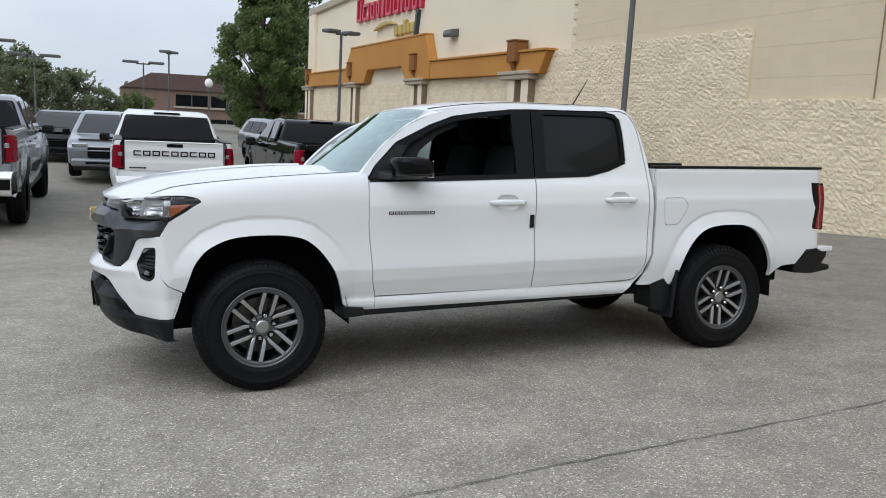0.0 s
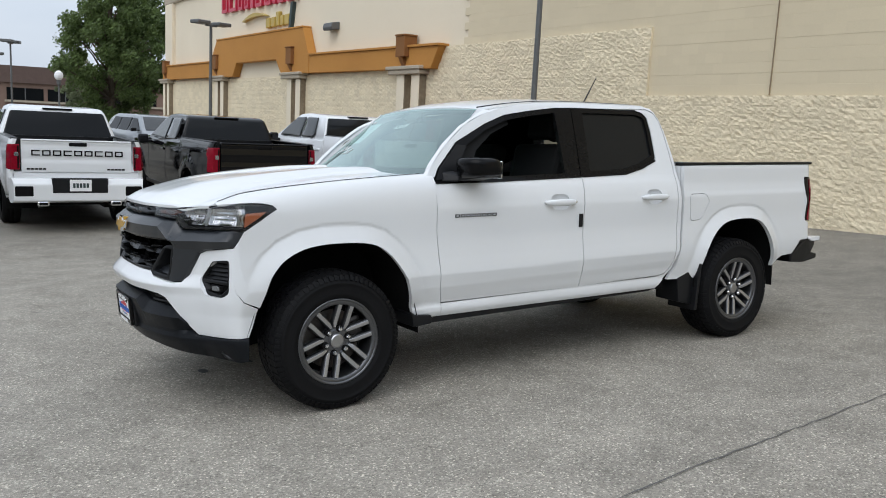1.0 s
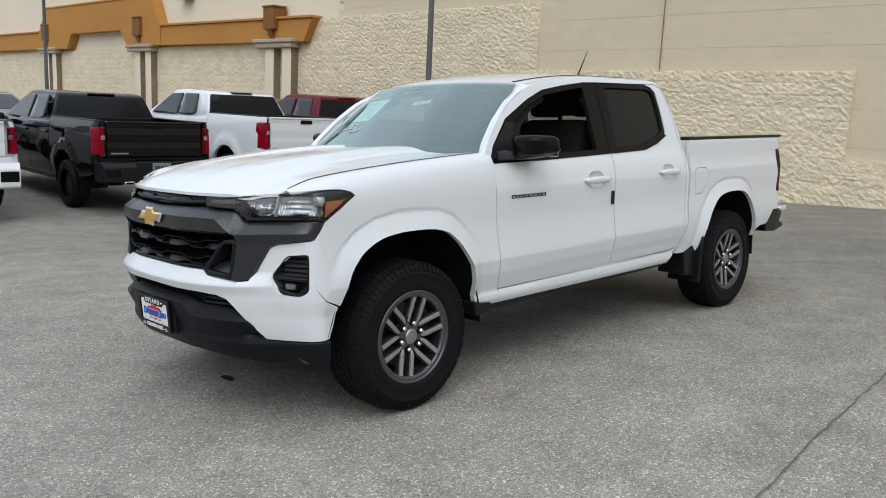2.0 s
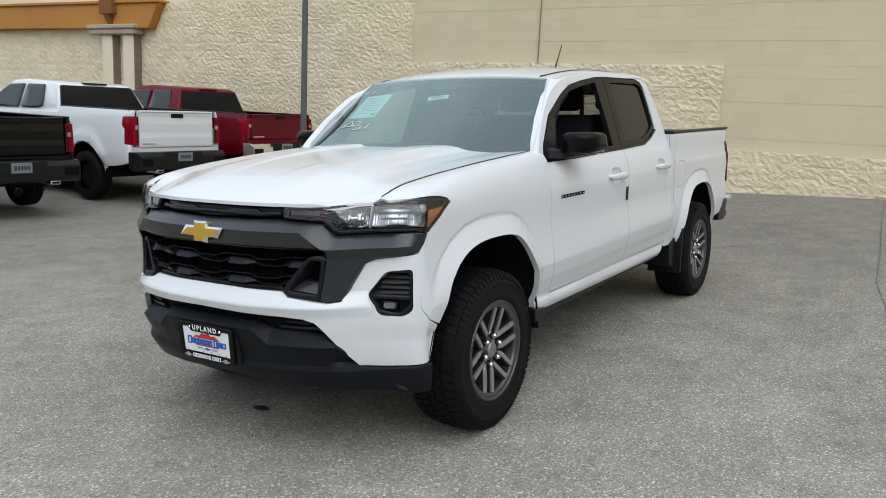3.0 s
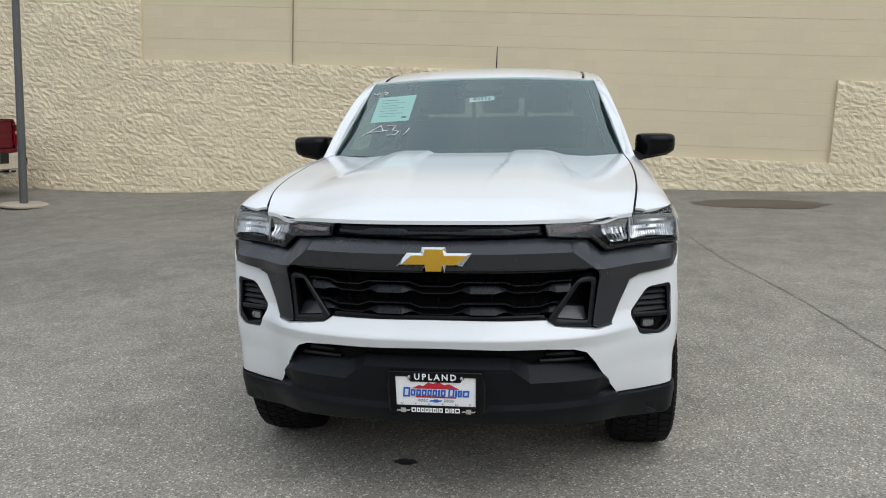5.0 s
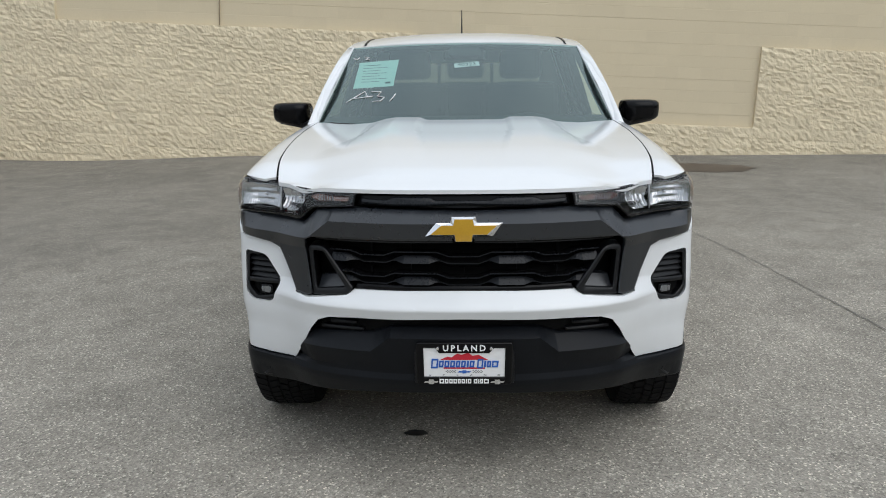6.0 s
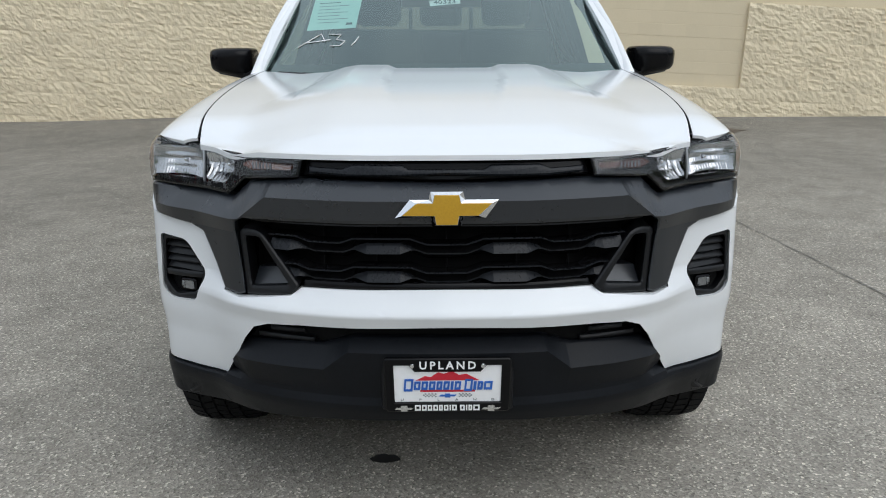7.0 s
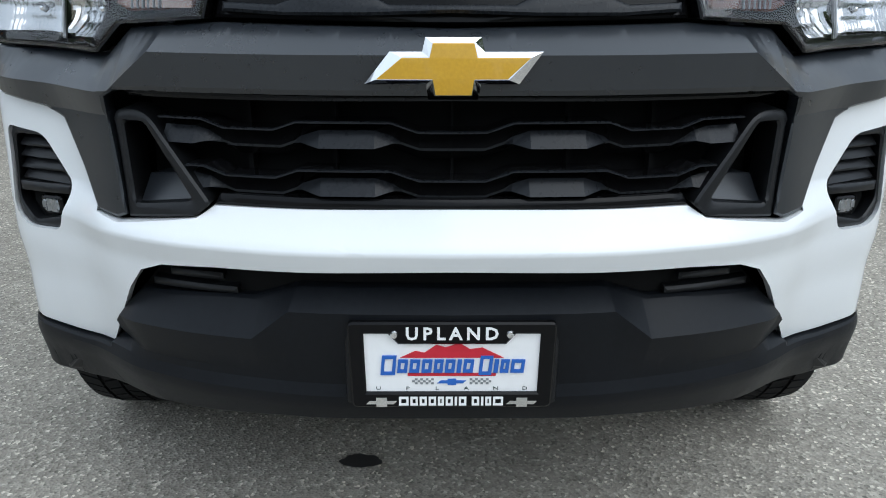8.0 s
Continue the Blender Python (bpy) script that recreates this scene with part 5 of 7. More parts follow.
ws = [(screen_edge(t), t) for t in np.linspace(-0.02, 1, 9)]
ws_loop = [(float(a), float(b)) for a, b in ws] + [(-float(a), float(b)) for a, b in reversed(ws)]
wsp = part("windscreen", skin(ws_loop, lambda y, t: screen(y, t), (0.08, 0.08), 0.0, (0, 0, -1), lip=0, true=True), WINDSCREEN, truck, "clear windscreen with stickers")
wsp.visible_shadow = False
inner = [(screen_edge(t) - 0.042, t) for t in np.linspace(0.205, 0.965, 8)]
inner = [(float(a), float(b)) for a, b in inner] + [(-float(a), float(b)) for a, b in reversed(inner)]
part("screen_border", skin([ws_loop, inner], lambda y, t: screen(y, t, -0.006), (0.08, 0.08), 0.0, (0, 0, -1), lip=0), GLOSS, wsp, "black printed border")
# windscreen pillars: from the glass edge round to the cab side
for s in (-1, 1):
    bm = bmesh.new()
    rows = []
    outer = curve([(1.24, 0.596), (1.262, 0.612), (1.333, 0.662), (1.455, 0.783), (1.575, 0.945), (1.648, 1.106), (1.70, 1.33)])
    for t in np.linspace(-0.02, 1.0, 18):
        g = Vector(screen(screen_edge(t), t))
        z1 = lerp(1.25, 1.682, t)
        x1 = outer(z1)
        o = Vector((x1, FLANK(z1), z1))
        full = 1 - smooth(0.75, 1.0, t)
        mid1 = g.lerp(o, 0.35) + Vector((-0.014, 0.004, 0.014)) * full
        mid2 = g.lerp(o, 0.75) + Vector((-0.010, 0.006, 0.010)) * full
        base = g + Vector((-0.004, 0.0, 0.006))
        rows.append([bm.verts.new((p.x, s * p.y, p.z)) for p in (g, base, mid1, mid2, o)])
    for a, b in zip(rows, rows[1:]):
        for j in range(4):
            bm.faces.new((a[j], a[j + 1], b[j + 1], b[j]))
    bmesh.ops.recalc_face_normals(bm, faces=bm.faces)
    for f in bm.faces:
        f.smooth = True
    part("screen_pillar", bm, WHITE_PAINT, truck)
# roof
ROOF_C = curve([(1.05, 1.697), (1.12, 1.722), (1.25, 1.747), (1.5, 1.773), (1.85, 1.786), (2.25, 1.784), (2.5, 1.768), (2.58, 1.75), (2.63, 1.71)])
RAIL_Z = curve([(1.05, 1.66), (1.106, 1.670), (1.25, 1.697), (1.39, 1.715), (1.6, 1.734), (1.79, 1.742), (2.345, 1.746), (2.50, 1.744), (2.58, 1.733), (2.63, 1.70)])


def roof_z(x, y):
    a = min(1.0, abs(y) / 0.665)
    z = RAIL_Z(x) + (ROOF_C(x) - RAIL_Z(x)) * (1 - a ** 2.4)
    ditch = 0.006 * math.exp(-((abs(y) - 0.585) / 0.010) ** 2) * smooth(1.1, 1.2, x)
    return z - ditch


RAIL_Y = curve([(1.05, 0.625), (1.106, 0.672), (1.25, 0.668), (1.5, 0.658), (1.79, 0.652), (2.5, 0.652), (2.62, 0.662)])
rf = [(1.06 + 0.12 * y * y, y) for y in np.linspace(0, 0.62, 10)] + [(x, RAIL_Y(x) + 0.004) for x in (1.17, 1.3, 1.5, 1.79, 2.1, 2.4, 2.52)] + [(2.575, 0.645), (2.605, 0.60), (2.62, 0.4), (2.625, 0)]
rf = [(float(a), float(b)) for a, b in rf]
part("roof", skin(rf + [(x, -y) for x, y in reversed(rf) if y > 1e-6], lambda x, y: (x, y, roof_z(x, y)), (0.06, 0.02), 0.02, (0, 0, -1), true=True), WHITE_PAINT, truck, "white roof panel")
for s in (-1, 1):
    part("roof_ditch", tube([(x, s * (0.585 - 0.01 * smooth(1.3, 1.1, x)), roof_z(x, 0.585) + 0.002) for x in np.linspace(1.14, 2.6, 14)], 0.007, 6), PLASTIC, truck)
ant = part("antenna", tube([(2.545, 0.026, roof_z(2.545, 0) - 0.01), (2.585, 0.026, 1.782), (2.725, 0.026, 2.0)], 0.006, 8, taper=[0.016, 0.007, 0.003]), PLASTIC, truck, "black whip antenna")
# back of the cab with its window
bk = [(-0.80, 0.55), (0.80, 0.55), (0.80, 1.26), (0.64, 1.70), (-0.64, 1.70), (-0.80, 1.26)]
bw = rounded([(-0.62, 1.29), (0.62, 1.29), (0.52, 1.61), (-0.52, 1.61)], 0.05)
part("cab_back", skin([bk, bw], lambda y, z: (2.70 - 0.10 * smooth(1.25, 1.72, z) - 0.0, y, z), 0.1, 0.04, (-1, 0, 0)), WHITE_PAINT, truck)
rg = part("rear_glass", skin(bw, lambda y, z: (2.68 - 0.10 * smooth(1.25, 1.72, z), y, z), 0.2, 0.0, (-1, 0, 0)), REAR_GLASS, truck, "tinted rear window")
rg.visible_shadow = False
for y in (-0.2, 0.2):
    part("window_bar", boxed((2.60, y - 0.012, 1.29), (2.635, y + 0.012, 1.61), 0.003), GLOSS, truck)
# headliner and inside of the doors
part("headliner", skin([(1.20, -0.60), (2.58, -0.62), (2.58, 0.62), (1.20, 0.60)], lambda x, y: (x, y, roof_z(x, y) - 0.045), 0.1, 0.0, (0, 0, -1)), CLOTH, truck)
for s in (-1, 1):
    part("door_lining", side_skin([(0.66, 0.50), (2.66, 0.50), (2.68, 1.23), (0.68, 1.22)], s, -0.075, 0.2, 0.0), CLOTH, truck)
    part("pillar_lining", side_skin([(1.70, 1.23), (1.90, 1.24), (1.93, 1.71), (1.72, 1.70)], s, -0.045, 0.2, 0.0), CLOTH, truck)
    part("pillar_lining", side_skin([(2.50, 1.23), (2.69, 1.23), (2.63, 1.70), (2.49, 1.70)], s, -0.045, 0.2, 0.0), CLOTH, truck)

    part("pillar_lining", side_skin([(0.70, 1.24), (0.93, 1.24), (1.03, 1.42), (1.17, 1.525), (1.32, 1.585), (1.32, 1.67), (1.08, 1.60), (0.85, 1.48), (0.72, 1.34)], s, -0.05, 0.06, 0.0), CLOTH, truck)

# mirrors
for s in (-1, 1):
    bm = bmesh.new()
    rows = []
    for t, kx, kz, dx in ((-0.012, 0.70, 0.80, 0.03), (-0.008, 0.82, 0.92, 0.02), (0.004, 0.92, 0.98, 0.010), (0.05, 1.0, 1.0, 0.0), (0.13, 0.98, 0.99, 0.012), (0.165, 0.89, 0.94, 0.026), (0.182, 0.72, 0.82, 0.036), (0.19, 0.48, 0.58, 0.045)):
        ring = []
        for k in range(24):
            w = 2 * math.pi * k / 24
            c, d = math.cos(w), math.sin(w)
            sq = (abs(c) ** 4.5 + abs(d) ** 4.5) ** (-1 / 4.5)
            px, pz = c * sq, d * sq
            low = 0.028 * max(0, -pz) * t / 0.19
            ring.append(bm.verts.new((0.878 + dx + 0.106 * kx * px - 0.012 * pz, s * (0.878 + t), 1.312 + 0.068 * kz * pz + low)))
        rows.append(ring)
    for a, b in zip(rows, rows[1:]):
        for j in range(24):
            bm.faces.new((a[j - 1], a[j], b[j], b[j - 1]))
    bm.faces.new(rows[0]), bm.faces.new(rows[-1][::-1])
    bmesh.ops.recalc_face_normals(bm, faces=bm.faces)
    mir = part("mirror", bm, GLOSS, truck, "gloss black door mirror with grey base", sharp=50)
    part("mirror_band", tube([(0.925 - 0.088 + 0.012, s * 0.872, 1.272), (0.925 - 0.086 + 0.012, s * 0.95, 1.273), (0.945, s * 1.045, 1.287), (1.01, s * 1.03, 1.287)], 0.004, 6), PLASTIC, mir)
    part("mirror_base", prism([(0.70, 1.236), (0.98, 1.236), (0.97, 1.262), (0.78, 1.30), (0.72, 1.29)], lambda x, z: (x, s * 0.825, z), lambda x, z: (0.62 * x + 0.355, s * 0.895, 0.5 * z + 0.622), 0.006), PLASTIC, mir)
    part("mirror_arm", prism([(0.80, 1.240), (0.97, 1.240), (0.965, 1.262), (0.79, 1.268)], lambda x, z: (x, s * 0.885, z), lambda x, z: (0.7 * x + 0.295, s * 1.03, 0.6 * z + 0.520), 0.005), PLASTIC, mir)
    part("mirror_glass", boxed((1.004, s * 0.958 - 0.075, 1.256), (1.014, s * 0.958 + 0.075, 1.358), 0.004), CHROME, mir)
    part("mirror_sail", side_skin([(0.672, 1.245), (0.712, 1.318), (0.86, 1.455), (0.93, 1.45), (0.81, 1.262)], s, 0.002, 0.05, 0.02), PLASTIC, mir)

# wipers, sensor housing, papers on the screen
for y0, y1, t0, t1 in ((0.70, 0.16, 0.085, 0.03), (0.02, -0.55, 0.04, 0.03)):
    pts = [screen(lerp(y0, y1, k), lerp(t0, t1, k), 0.022) for k in np.linspace(0, 1, 8)]
    w = part("wiper", tube(pts, 0.008, 6), PLASTIC, truck, "black wiper blade")
    part("wiper_arm", tube([screen(lerp(y0, y1, 0.45), lerp(t0, t1, 0.4), 0.034), screen(y1 - 0.02, -0.03, 0.03), screen(y1 - 0.05, -0.06, 0.0)], 0.009, 6), PLASTIC, w)
part("cowl", skin(mirrored([(0, -0.16), (0.70, -0.16), (0.77, -0.02), (0.74, 0.03), (0, 0.03)]), lambda y, t: screen(y, t, 0.008), 0.1, 0.02, (0, 0, -1)), PLASTIC, truck, "black cowl below the windscreen")
part("sensor_housing", prism(rounded([(-0.10, 0.86), (0.10, 0.86), (0.085, 0.965), (-0.085, 0.965)], 0.03), lambda y, t: screen(y, t, -0.004), lambda y, t: screen(y * 0.7, lerp(t, 0.93, 0.3), -0.05), 0.004), PLASTIC, truck)


def on_screen(name, pts, mat, label, off=-0.003, parent=None):
    return part(name, skin(pts, lambda y, t: screen(y, t, off), 0.1, 0.0, (0, 0, -1), lip=0), mat, parent or wsp, label)


sheet = on_screen("price_sheet", [(0.612, 0.51), (0.388, 0.525), (0.368, 0.83), (0.592, 0.815)], PAPER, "pale green printed price sheet")
for k in range(7):
    t = 0.77 - 0.032 * k
    w = 0.14 if k % 2 else 0.10
    on_screen("print", [(0.568, t), (0.568 - w, t + 0.002), (0.568 - w, t + 0.008), (0.568, t + 0.006)], INK if k in (0,) else SILVER_PAINT, "faint printed bar", -0.002, sheet)
on_screen("print", [(0.435, 0.555), (0.405, 0.555), (0.407, 0.575), (0.433, 0.575)], INK, "small dark logo shape", -0.002, sheet)
tag = on_screen("stock_tag", [(0.055, 0.715), (-0.085, 0.74), (-0.078, 0.79), (0.060, 0.765)], WHITE, "white stock number tag")
n3 = (Vector(screen(0, 0.76, 1)) - Vector(screen(0, 0.76))).normalized()
right, upv = Vector((0, -0.985, 0.12)).normalized(), None
right = (right - n3 * right.dot(n3)).normalized()
upv = n3.cross(right)
mm = Matrix((right, upv, n3)).transposed().to_4x4()
mm.translation = Vector(screen(-0.012, 0.752, -0.0018))
lettering("lettering", "40323", 0.038, INK, tag, mm, 0.0004, "dark stock number", 1.1)
# hand-drawn marks in white
strokes = ([(0.575, 0.345), (0.53, 0.40), (0.475, 0.465), (0.455, 0.395)], [(0.545, 0.385), (0.49, 0.395), (0.43, 0.41)], [(0.44, 0.46), (0.385, 0.455), (0.405, 0.41), (0.365, 0.395), (0.385, 0.355), (0.43, 0.352)], [(0.305, 0.43), (0.32, 0.385), (0.335, 0.352)], [(0.565, 0.865), (0.545, 0.845), (0.53, 0.87)], [(0.50, 0.87), (0.475, 0.865), (0.495, 0.84), (0.47, 0.838)])
for st in strokes:
    part("chalk_mark", tube([screen(y + 0.065, t, 0.003) for y, t in st], 0.0024, 5), WHITE, wsp, "white hand-drawn mark")

# ---- bed ----
bed_loop = [(2.760, 1.318), (2.752, 0.92), (2.737, 0.72), (2.702, 0.60), (2.64, 0.50), (2.92, 0.492)] + ARCH_R[1:-1] + [(3.95, 0.592), (4.07, 0.60), (4.12, 0.66), (4.16, 0.71), (4.30, 0.715), (4.298, 0.842), (4.222, 0.862), (4.214, 0.885), (4.236, 1.03), (4.205, 1.09), (4.196, 1.222), (4.31, 1.216), (4.315, 1.30), (4.30, 1.326), (4.0, 1.327)]
fuel = rounded([(2.815, 1.115), (2.985, 1.118), (3.035, 1.06), (2.95, 0.925), (2.83, 0.918)], 0.03)
bed = {}
for s in (-1, 1):
    bed[s] = part("bed_side", side_skin([bed_loop] + ([fuel] if s < 0 else []), s, 0, 0.0125, 0.03, bed_flank), WHITE_PAINT, truck, "white bed side with a raised wheel-arch flare")
    if s < 0:
        fin = rounded([(2.819, 1.111), (2.983, 1.114), (3.030, 1.059), (2.948, 0.929), (2.834, 0.922)], 0.028)
        part("fuel_door", side_skin(fin, s, 0.0, 0.03, 0.02, bed_flank), WHITE_PAINT, bed[s], "white fuel door")
    # near-black strip that stands for the shade in the gap between cab and bed
    part("gap_seal", side_skin([(2.724, 1.318), (2.742, 1.318), (2.736, 0.92), (2.72, 0.72), (2.68, 0.60), (2.61, 0.50), (2.59, 0.50), (2.665, 0.60), (2.708, 0.72), (2.722, 0.92)], s, -0.040, 0.1, 0.02), DARK, truck)
    part("bed_cap", boxed((2.75, min(s * 0.80, s * 0.872), 1.322), (4.30, max(s * 0.80, s * 0.872), 1.342), 0.006, 2), PLASTIC, bed[s], "black bed rail cap")
    lamp = [(4.200, 1.222), (4.42, 1.214), (4.42, 0.846), (4.222, 0.868), (4.214, 0.885), (4.240, 1.03), (4.209, 1.09)]
    tl = part("tail_light", side_skin(rounded(lamp, 0.01), s, 0.004, 0.03, 0.06, bed_flank), GLOSS, truck, "red tail light with black edge")
    part("tail_lens", side_skin(rounded([(4.268, 1.200), (4.42, 1.196), (4.42, 0.857), (4.240, 0.870), (4.236, 0.886), (4.272, 1.03), (4.256, 1.095)], 0.01), s, 0.009, 0.03, 0.02, bed_flank), RED_LENS, tl, "red lens")
    part("bed_inner", boxed((2.76, s * 0.79 - 0.012, 0.955), (4.28, s * 0.79 + 0.012, 1.325)), PLASTIC, truck)
part("bed_floor", boxed((2.75, -0.80, 0.955), (4.30, 0.80, 0.985)), PLASTIC, truck)
part("bed_front", boxed((2.75, -0.84, 0.55), (2.785, 0.84, 1.318), 0.004), WHITE_PAINT, truck)
part("tailgate", skin(rounded([(-0.70, 0.70), (0.70, 0.70), (0.70, 1.318), (-0.70, 1.318)], 0.01), lambda y, z: (4.40 - 0.02 * smooth(0.9, 1.3, z), y, z), 0.1, 0.06, (-1, 0, 0)), WHITE_PAINT, truck, "white tailgate")
# rear bumper
rb = part("rear_bumper", prism([(0.69, 4.20), (0.722, 4.30), (0.722, 4.42), (0.65, 4.42), (0.595, 4.37), (0.575, 4.46), (0.535, 4.46), (0.515, 4.24), (0.53, 4.06), (0.59, 4.06)], lambda v, x: (x, -0.86 - 0.03 * smooth(4.5, 4.2, x), v), lambda v, x: (x, 0.86 + 0.03 * smooth(4.5, 4.2, x), v), 0.012), PLASTIC, truck, "black rear step bumper")
for s in (-1, 1):
    part("bumper_cap", prism([(4.29, 0.712), (4.33, 0.726), (4.44, 0.726), (4.44, 0.690), (4.33, 0.688)], lambda x, z: (x, s * 0.895, z), lambda x, z: (x, s * 0.80, z), 0.004), WHITE_PAINT, rb, "white bumper corner cap")
    # mud flap, sill guard, wheel well
    part("mud_flap", prism([(2.735, 0.50), (2.925, 0.565), (2.905, 0.29), (2.755, 0.325)], lambda x, z: (x, s * (0.875 - 0.0), z), lambda x, z: (x + 0.02, s * 0.64, z), 0.006), PLASTIC, truck, "black mud flap")
    part("mud_flap", prism([(2.93, 0.60), (2.955, 0.60), (2.915, 0.255), (2.885, 0.255)], lambda x, z: (x, s * 0.915, z), lambda x, z: (x, s * 0.66, z), 0.004), PLASTIC, truck)
    part("sill_guard", prism([(0.51, 0.448), (2.54, 0.450), (2.48, 0.425), (0.50, 0.396)], lambda x, z: (x, s * 0.846, z), lambda x, z: (x, s * 0.70, z), 0.01), PLASTIC, truck, "black sill guard")
    part("splash_guard", prism([(0.485, 0.470), (0.62, 0.455), (0.62, 0.405), (0.495, 0.395)], lambda x, z: (x, s * 0.885, z), lambda x, z: (x, s * 0.66, z), 0.006), PLASTIC, truck)
    for arch, mid in ((ARCH_F, 0.0), (ARCH_R, 3.37)):
        bm = bmesh.new()
        pts = [(mid + (x - mid) * 1.04, z * 1.02) for x, z in arch]
        pts = [(pts[0][0], 0.36)] + pts + [(pts[-1][0], 0.36)]
        rows = [[bm.verts.new((x, s * y, z)) for x, z in pts] for y in (0.885, 0.40)]
        for i in range(len(pts) - 1):
            bm.faces.new((rows[0][i], rows[0][i + 1], rows[1][i + 1], rows[1][i]))
        bm.faces.new(rows[1])
        part("wheel_well", bm, DARK, truck, "black wheel-well liner")
# front deflector in front of the wheel
both("air_deflector", lambda s: prism([(-0.66, 0.455), (-0.50, 0.45), (-0.515, 0.325), (-0.58, 0.335)], lambda x, z: (x, s * min(0.865, CORNER(x) - 0.05), z), lambda x, z: (x, s * 0.60, z), 0.008), PLASTIC, label="black air deflector ahead of the wheel")
# frame, axles, engine bay and cab floor, all dark
part("engine_bay", boxed((-0.70, -0.42, 0.42), (0.62, 0.42, 1.08)), DARK, truck)
part("cab_floor", boxed((0.58, -0.78, 0.42), (2.70, 0.78, 0.52)), DARK, truck)
for y in (-0.42, 0.42):
    part("frame_rail", boxed((-0.6, y - 0.05, 0.40), (4.3, y + 0.05, 0.55), 0.01), DARK, truck)
part("rear_axle", tube([(3.337, -0.75, 0.38), (3.337, 0.75, 0.38)], 0.05, 12), DARK, truck)
part("exhaust", tube([(1.2, 0.2, 0.42), (2.4, 0.15, 0.40), (2.6, 0.05, 0.44)], 0.09, 12), STEEL, truck)
part("skid_plate", prism([(-0.80, 0.38), (-0.55, 0.30), (0.2, 0.33), (0.2, 0.45), (-0.80, 0.45)], lambda x, z: (x, -0.45, z), lambda x, z: (x, 0.45, z)), DARK, truck)

# ---- cabin ----
dash = part("dashboard", prism([(0.62, 1.16), (0.72, 1.215), (0.95, 1.225), (1.12, 1.17), (1.16, 1.05), (1.10, 0.80), (0.62, 0.8)], lambda x, z: (x, -0.74, z), lambda x, z: (x, 0.74, z), 0.03), CLOTH, truck, "dark grey dashboard")


def seat(x, y, w, parent):
    st = part("seat", boxed((x - 0.28, y - w / 2, 0.72), (x + 0.26, y + w / 2, 0.92), 0.06, 3), CLOTH, parent, "dark cloth seat")
    part("backrest", boxed((-0.07, -w / 2, 0), (0.07, w / 2, 0.62), 0.05, 3, pose(x + 0.24, y, 0.86, 0, 14)), CLOTH, st)
    hw = min(w, 0.28)
    part("headrest", boxed((-0.055, -hw / 2, 0.65), (0.055, hw / 2, 0.84), 0.04, 3, pose(x + 0.24, y, 0.86, 0, 12)), CLOTH, st)
    return st


for y in (-0.37, 0.37):
    seat(1.48, y, 0.52, truck)
for y in (-0.42, 0.0, 0.42):
    seat(2.32, y, 0.41, truck)
wheel = part("steering_wheel", lathe([(0.185 + 0.016 * math.cos(a), 0.016 * math.sin(a)) for a in np.linspace(0, 2 * math.pi, 10, endpoint=False)], 32, "x", True), PLASTIC, truck, "black steering wheel")
wheel.matrix_basis = pose(1.20, -0.37, 1.12, 0, -25)
part("wheel_hub", lathe([(0.0, -0.03), (0.07, -0.02), (0.075, 0.02), (0, 0.03)], 20, "x"), PLASTIC, wheel)
part("rear_view_mirror", boxed((1.02, -0.12, 1.60), (1.05, 0.12, 1.66), 0.015, 2), PLASTIC, truck)

# ---- wheels ----
TYRE = [(0.228, -0.120), (0.240, -0.128), (0.256, -0.133), (0.262, -0.1365), (0.268, -0.135), (0.30, -0.137), (0.318, -0.1365), (0.322, -0.1395), (0.328, -0.1365), (0.335, -0.133), (0.358, -0.122), (0.371, -0.106), (0.376, -0.080), (0.376, 0.080), (0.371, 0.106), (0.358, 0.122), (0.335, 0.133), (0.30, 0.137), (0.262, 0.134), (0.228, 0.12)]


def tyre_mesh():
    bm = lathe(TYRE, 72, "y")
    for f in bm.faces:
        f.smooth = True
    return bm


def tread_mesh():
    """Five rows of tread blocks, and lugs on the outer shoulder."""
    bm = bmesh.new()
    n = 56
    for row, (y0, y1, off) in enumerate(((-0.118, -0.070, 0.0), (-0.060, -0.024, 0.5), (-0.016, 0.016, 0.25), (0.024, 0.060, 0.5), (0.070, 0.118, 0.0))):
        for i in range(n):
            a0, a1 = 2 * math.pi * (i + off) / n, 2 * math.pi * (i + off + 0.80) / n
            sk = 0.25 * 2 * math.pi / n * (1 if row % 2 else -1)
            q = []
            for r in (0.360, 0.383):
                for y, k in ((y0, 0), (y1, 1)):
                    rr = r - (0.010 if abs(y) > 0.11 else 0.0)
                    for a in (a0 + sk * k, a1 + sk * k):
                        q.append(bm.verts.new((rr * math.cos(a), y, rr * math.sin(a))))
            for f in ((4, 5, 7, 6), (0, 1, 5, 4), (2, 6, 7, 3), (0, 4, 6, 2), (1, 3, 7, 5)):
                bm.faces.new([q[j] for j in f])
    for i in range(72):
        a0, a1 = 2 * math.pi * i / 72, 2 * math.pi * (i + 0.6) / 72
        q = [bm.verts.new((r * math.cos(a), y, r * math.sin(a))) for r, y in ((0.340, -0.1335), (0.366, -0.118)) for a in (a0, a1)]
        o = [bm.verts.new((v.co.x * 1.008, v.co.y - 0.004, v.co.z * 1.008)) for v in q]
        for f in ((o[0], o[1], o[3], o[2]), (q[0], q[1], o[1], o[0]), (q[2], o[2], o[3], q[3]), (q[0], o[0], o[2], q[2]), (q[1], q[3], o[3], o[1])):
            bm.faces.new(f)
    return bm


